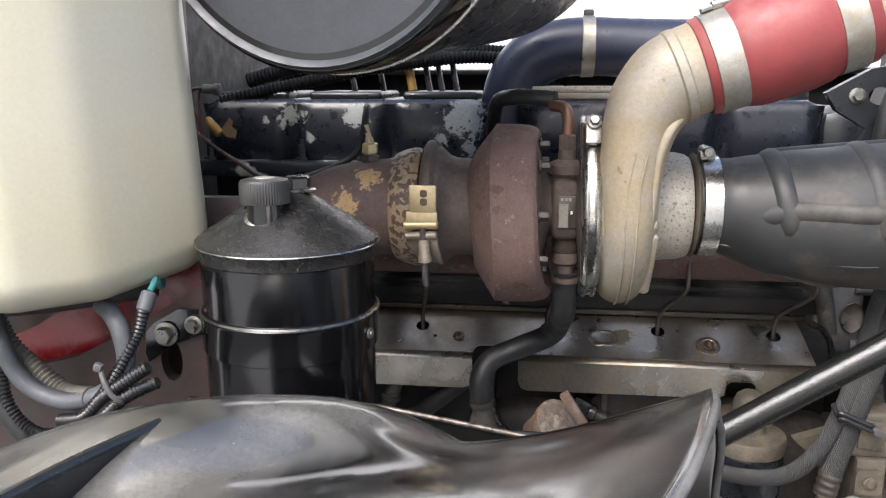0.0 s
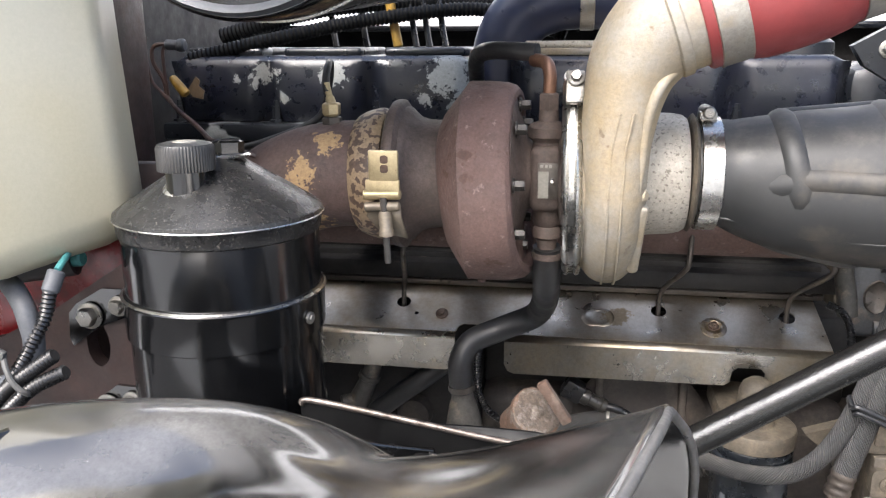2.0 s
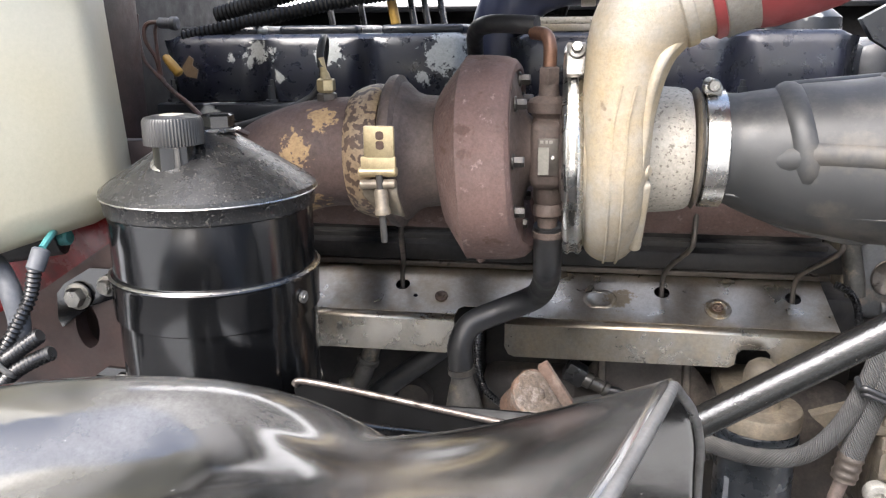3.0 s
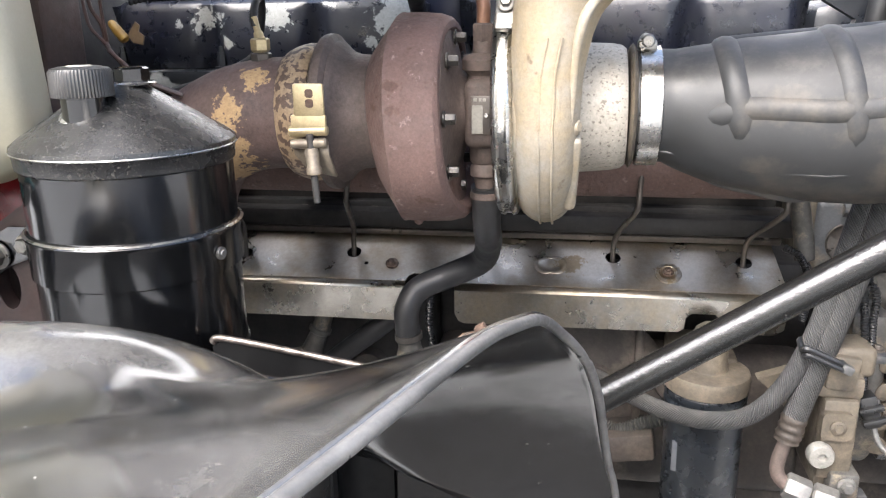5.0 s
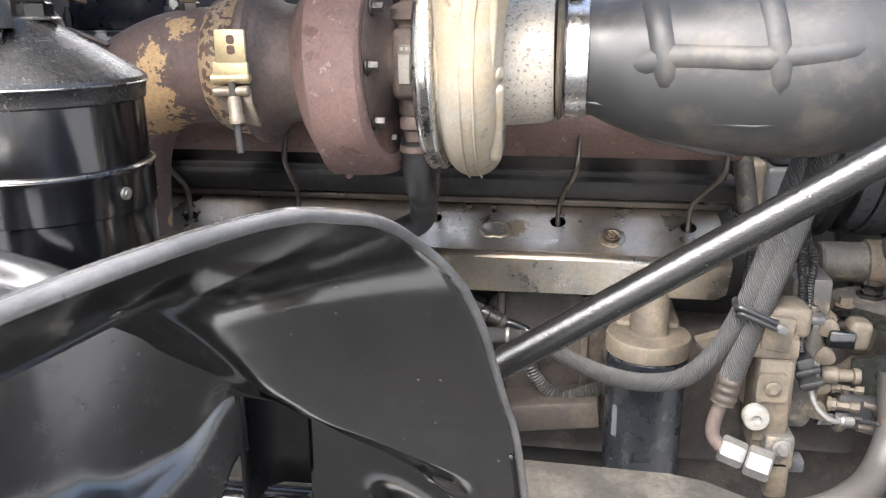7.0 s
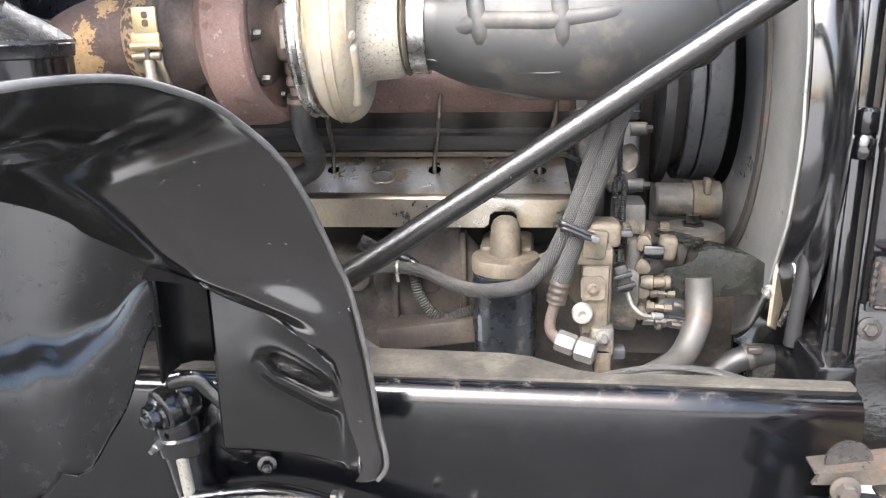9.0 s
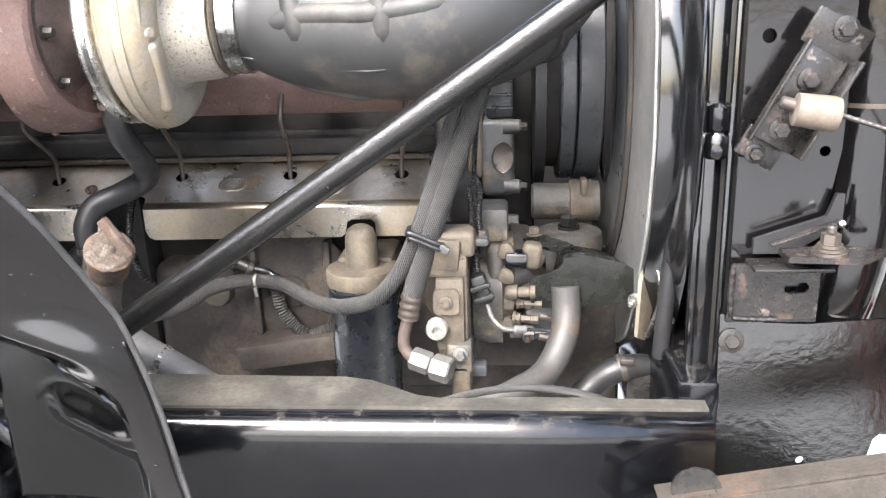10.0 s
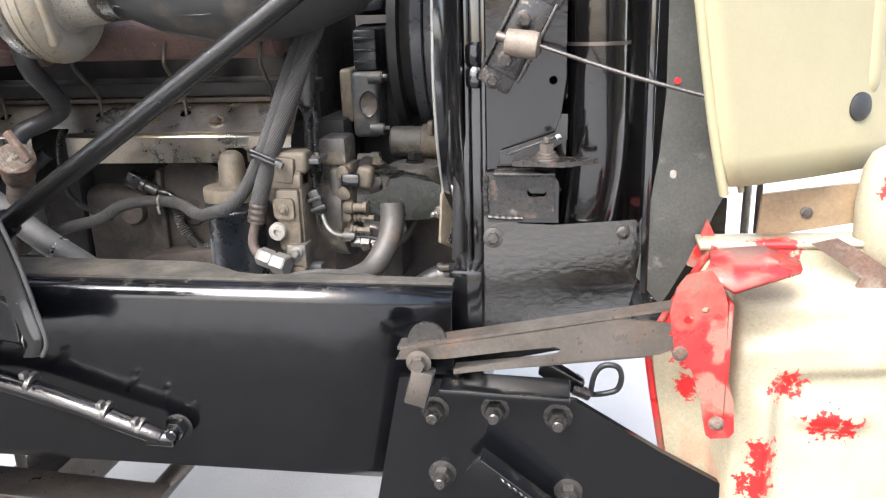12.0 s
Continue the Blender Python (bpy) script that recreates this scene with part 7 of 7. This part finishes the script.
# air cleaner over the engine
t = thing("air_cleaner", (-0.25, 1.0, 1.8), "large black air cleaner canister with a ribbed grey lid", "air cleaner")
ax = Vector((0.3, 1.0, 0.12)).normalized()
oc = Vector((-0.245, 0.86, 1.83))
part("canister", lathe([(0.03, 0.2), (0.035, 0.222), (0.06, 0.226), (0.5, 0.226), (0.52, 0.21)], oc, ax, 80), can_silver, t, "worn dark silver canister wall")
part("rim", lathe([(-0.02, 0.2), (-0.02, 0.219), (-0.014, 0.2235), (0.03, 0.2265)], oc, ax, 80, close=False), can_paint, t)
part("rim_band", lathe([(0.028, 0.225), (0.029, 0.2285), (0.034, 0.2285), (0.035, 0.225)], oc, ax, 80), chrome, t, "thin steel rim band")
lidp = part("lid", lathe([(-0.019, 0.219), (-0.026, 0.214), (-0.022, 0.208), (-0.008, 0.203), (-0.004, 0.197), (-0.008, 0.1), (-0.01, 0.001)], oc, ax, 80), lid_grey, t, "ribbed grey moulded lid")
_, lu, lv = frame_of(ax)
for i in range(8):
    a = radians(45 * i)
    d = lu * math.cos(a) + lv * math.sin(a)
    part("rib", tube([tuple(oc + d * 0.03 + ax * 0.002), tuple(oc + d * 0.1 + ax * 0.002), tuple(oc + d * 0.17 + ax * 0.003), tuple(oc + d * 0.198 + ax * 0.006)], [0.013, 0.015, 0.017, 0.012], 10), lid_grey, lidp)
for a in (255, 300):
    d = lu * math.cos(radians(a)) + lv * math.sin(radians(a))
    part("clip", tube([tuple(oc + d * 0.2 - ax * 0.03), tuple(oc + d * 0.212 - ax * 0.034), tuple(oc + d * 0.232 - ax * 0.01), tuple(oc + d * 0.232 + ax * 0.04)], 0.0035, 8), chrome, t, "wire clip")
t = thing("rear_looms", (-0.3, 1.55, 1.62), "black looms and wires behind the rocker cover", "cable")
part("loom", tube([(-0.62, 1.5, 1.56), (-0.45, 1.55, 1.6), (-0.3, 1.6, 1.63), (-0.1, 1.62, 1.645), (0.05, 1.62, 1.6)], 0.014, 14, 10, 0.008, 0.003), deep_black, t)
part("loom", tube([(-0.6, 1.6, 1.6), (-0.4, 1.62, 1.65), (-0.2, 1.65, 1.66), (0.0, 1.65, 1.65)], 0.017, 14, 10, 0.008, 0.003), deep_black, t)
part("sleeve", rod((-0.26, 1.62, 1.58), (-0.275, 1.62, 1.66), 0.009), yellow_plastic, t, "yellow sleeve")
for x in (-0.38, -0.32, -0.225, -0.2, -0.17):
    part("wire", tube([(x, 1.62, 1.58), (x - 0.01, 1.63, 1.63), (x - 0.02, 1.65, 1.7)], 0.006, 8), loom, t)
t = thing("firewall_wire", (-0.6, 1.4, 1.5), "thin brown wire loop with grey plug and amber clip", "cable")
part("wire", tube([(-0.618, 1.42, 1.587), (-0.634, 1.415, 1.586), (-0.644, 1.415, 1.576), (-0.643, 1.415, 1.555), (-0.631, 1.42, 1.529), (-0.626, 1.42, 1.5), (-0.605, 1.39, 1.494), (-0.58, 1.35, 1.49), (-0.54, 1.3, 1.481), (-0.497, 1.25, 1.472), (-0.455, 1.195, 1.464), (-0.423, 1.15, 1.459), (-0.391, 1.12, 1.457), (-0.35, 1.13, 1.44)], 0.0036, 8), wire_dark, t)
part("wire", tube([(-0.657, 1.42, 1.6), (-0.659, 1.42, 1.573), (-0.653, 1.42, 1.528), (-0.636, 1.42, 1.506), (-0.605, 1.392, 1.49), (-0.57, 1.345, 1.484)], 0.003, 8), wire_dark, t)
part("wire", tube([(-0.62, 1.425, 1.588), (-0.627, 1.42, 1.575), (-0.627, 1.42, 1.54), (-0.624, 1.42, 1.5)], 0.003, 8), wire_dark, t)
part("end_plug", lathe([(0, 0.006), (0.003, 0.009), (0.022, 0.009), (0.024, 0.011), (0.033, 0.0115), (0.036, 0.008)], (-0.621, 1.42, 1.586), (1, 0, -0.05), 18), grey_cap, t, "grey plastic end plug")
part("clip", lathe([(0, 0.004), (0.004, 0.007), (0.02, 0.0085), (0.038, 0.0085), (0.041, 0.005)], (-0.618, 1.425, 1.533), (0.62, 0, -0.78), 16), yellow_plastic, t, "amber plastic clip")
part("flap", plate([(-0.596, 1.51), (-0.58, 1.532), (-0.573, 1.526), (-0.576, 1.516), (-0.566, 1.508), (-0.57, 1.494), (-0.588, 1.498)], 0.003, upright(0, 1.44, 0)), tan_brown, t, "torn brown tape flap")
t = thing("far_inner_fender", (0.0, 2.3, 1.2), "dark inner fender on the far side of the engine bay", "fender")
part("panel", box((0.1, 2.32, 1.05), (1.9, 0.03, 1.15), bevel=0.01), block_dark, t)
part("flange", box((0.1, 2.27, 1.625), (1.9, 0.12, 0.02), bevel=0.006), black_paint, t)

t = thing("sensor_fitting", (0.5, 1.4, 1.2), "grey fitting and small loom at the end of the heat shield", "fitting")
part("body", tube([(0.492, 1.42, 1.265), (0.496, 1.405, 1.235), (0.5, 1.39, 1.2), (0.503, 1.385, 1.17)], 0.015, 14), grey_cast, t)
part("loom", tube([(0.47, 1.38, 1.19), (0.49, 1.37, 1.18), (0.503, 1.365, 1.155), (0.506, 1.36, 1.12), (0.503, 1.36, 1.08)], 0.0065, 10, 10, 0.004, 0.0015), loom, t)
t = thing("accessory_bracket", (0.56, 1.42, 1.5), "dark cast accessory bracket with oval openings", "bracket")
part("arm", plate([(0.48, 1.58), (0.55, 1.62), (0.6, 1.63), (0.66, 1.5), (0.6, 1.42), (0.53, 1.45), (0.55, 1.52), (0.5, 1.55)], 0.02, upright(0, 1.46, 0), [circle2(0.57, 1.575, 0.022, 16, 0.7), circle2(0.6, 1.5, 0.02, 16, 1.2)]), dark_engine, t)
part("arm_bolt", bolt((0.53, 1.44, 1.575), (0, -1, 0), 0.009, 0.009), steel, t)
part("hose", tube([(0.54, 1.43, 1.42), (0.565, 1.42, 1.48), (0.575, 1.42, 1.55), (0.6, 1.43, 1.62)], 0.016, 14), rubber, t)
t = thing("leaf_spring", (0.1, 1.0, 0.46), "dark leaf spring pack under the rail", "leaf spring")
for i in range(4):
    part("leaf", box((-0.42 - 0.03 * i, 1.0, 0.5 - 0.022 * i), (1.4 - 0.28 * i, 0.09, 0.019), (0, 3, 0), 0.003), dark_steel, t)
part("u_bolt", tube([(-0.05, 0.95, 0.38), (-0.05, 0.95, 0.54), (-0.05, 1.0, 0.56), (-0.05, 1.05, 0.54), (-0.05, 1.05, 0.38)], 0.01, 10), dark_steel, t)
t = thing("front_axle", (0.0, 1.3, 0.4), "dark forged front axle beam", "axle")
part("beam", box((-0.08, 1.55, 0.38), (0.12, 1.4, 0.12), bevel=0.02), dark_steel, t)
t = thing("tie_rod", (0.25, 1.4, 0.4), "dark steering rod behind the axle", "rod")
part("rod", rod((0.2, 0.9, 0.4), (0.22, 2.2, 0.4), 0.022), dark_steel, t)
t = thing("red_arm", (1.17, 1.15, 0.9), "red painted hose behind the splash plate", "hose")
part("hose", tube([(1.182, 1.13, 0.985), (1.184, 1.12, 0.95), (1.176, 1.13, 0.92), (1.15, 1.14, 0.86)], 0.013, 12), red_worn, t)
part("black_boot", lathe([(0, 0.03), (0.012, 0.034), (0.02, 0.026), (0.03, 0.032), (0.045, 0.022)], (1.13, 1.12, 0.845), (0.9, 0, 0.35), 24), rubber, t)
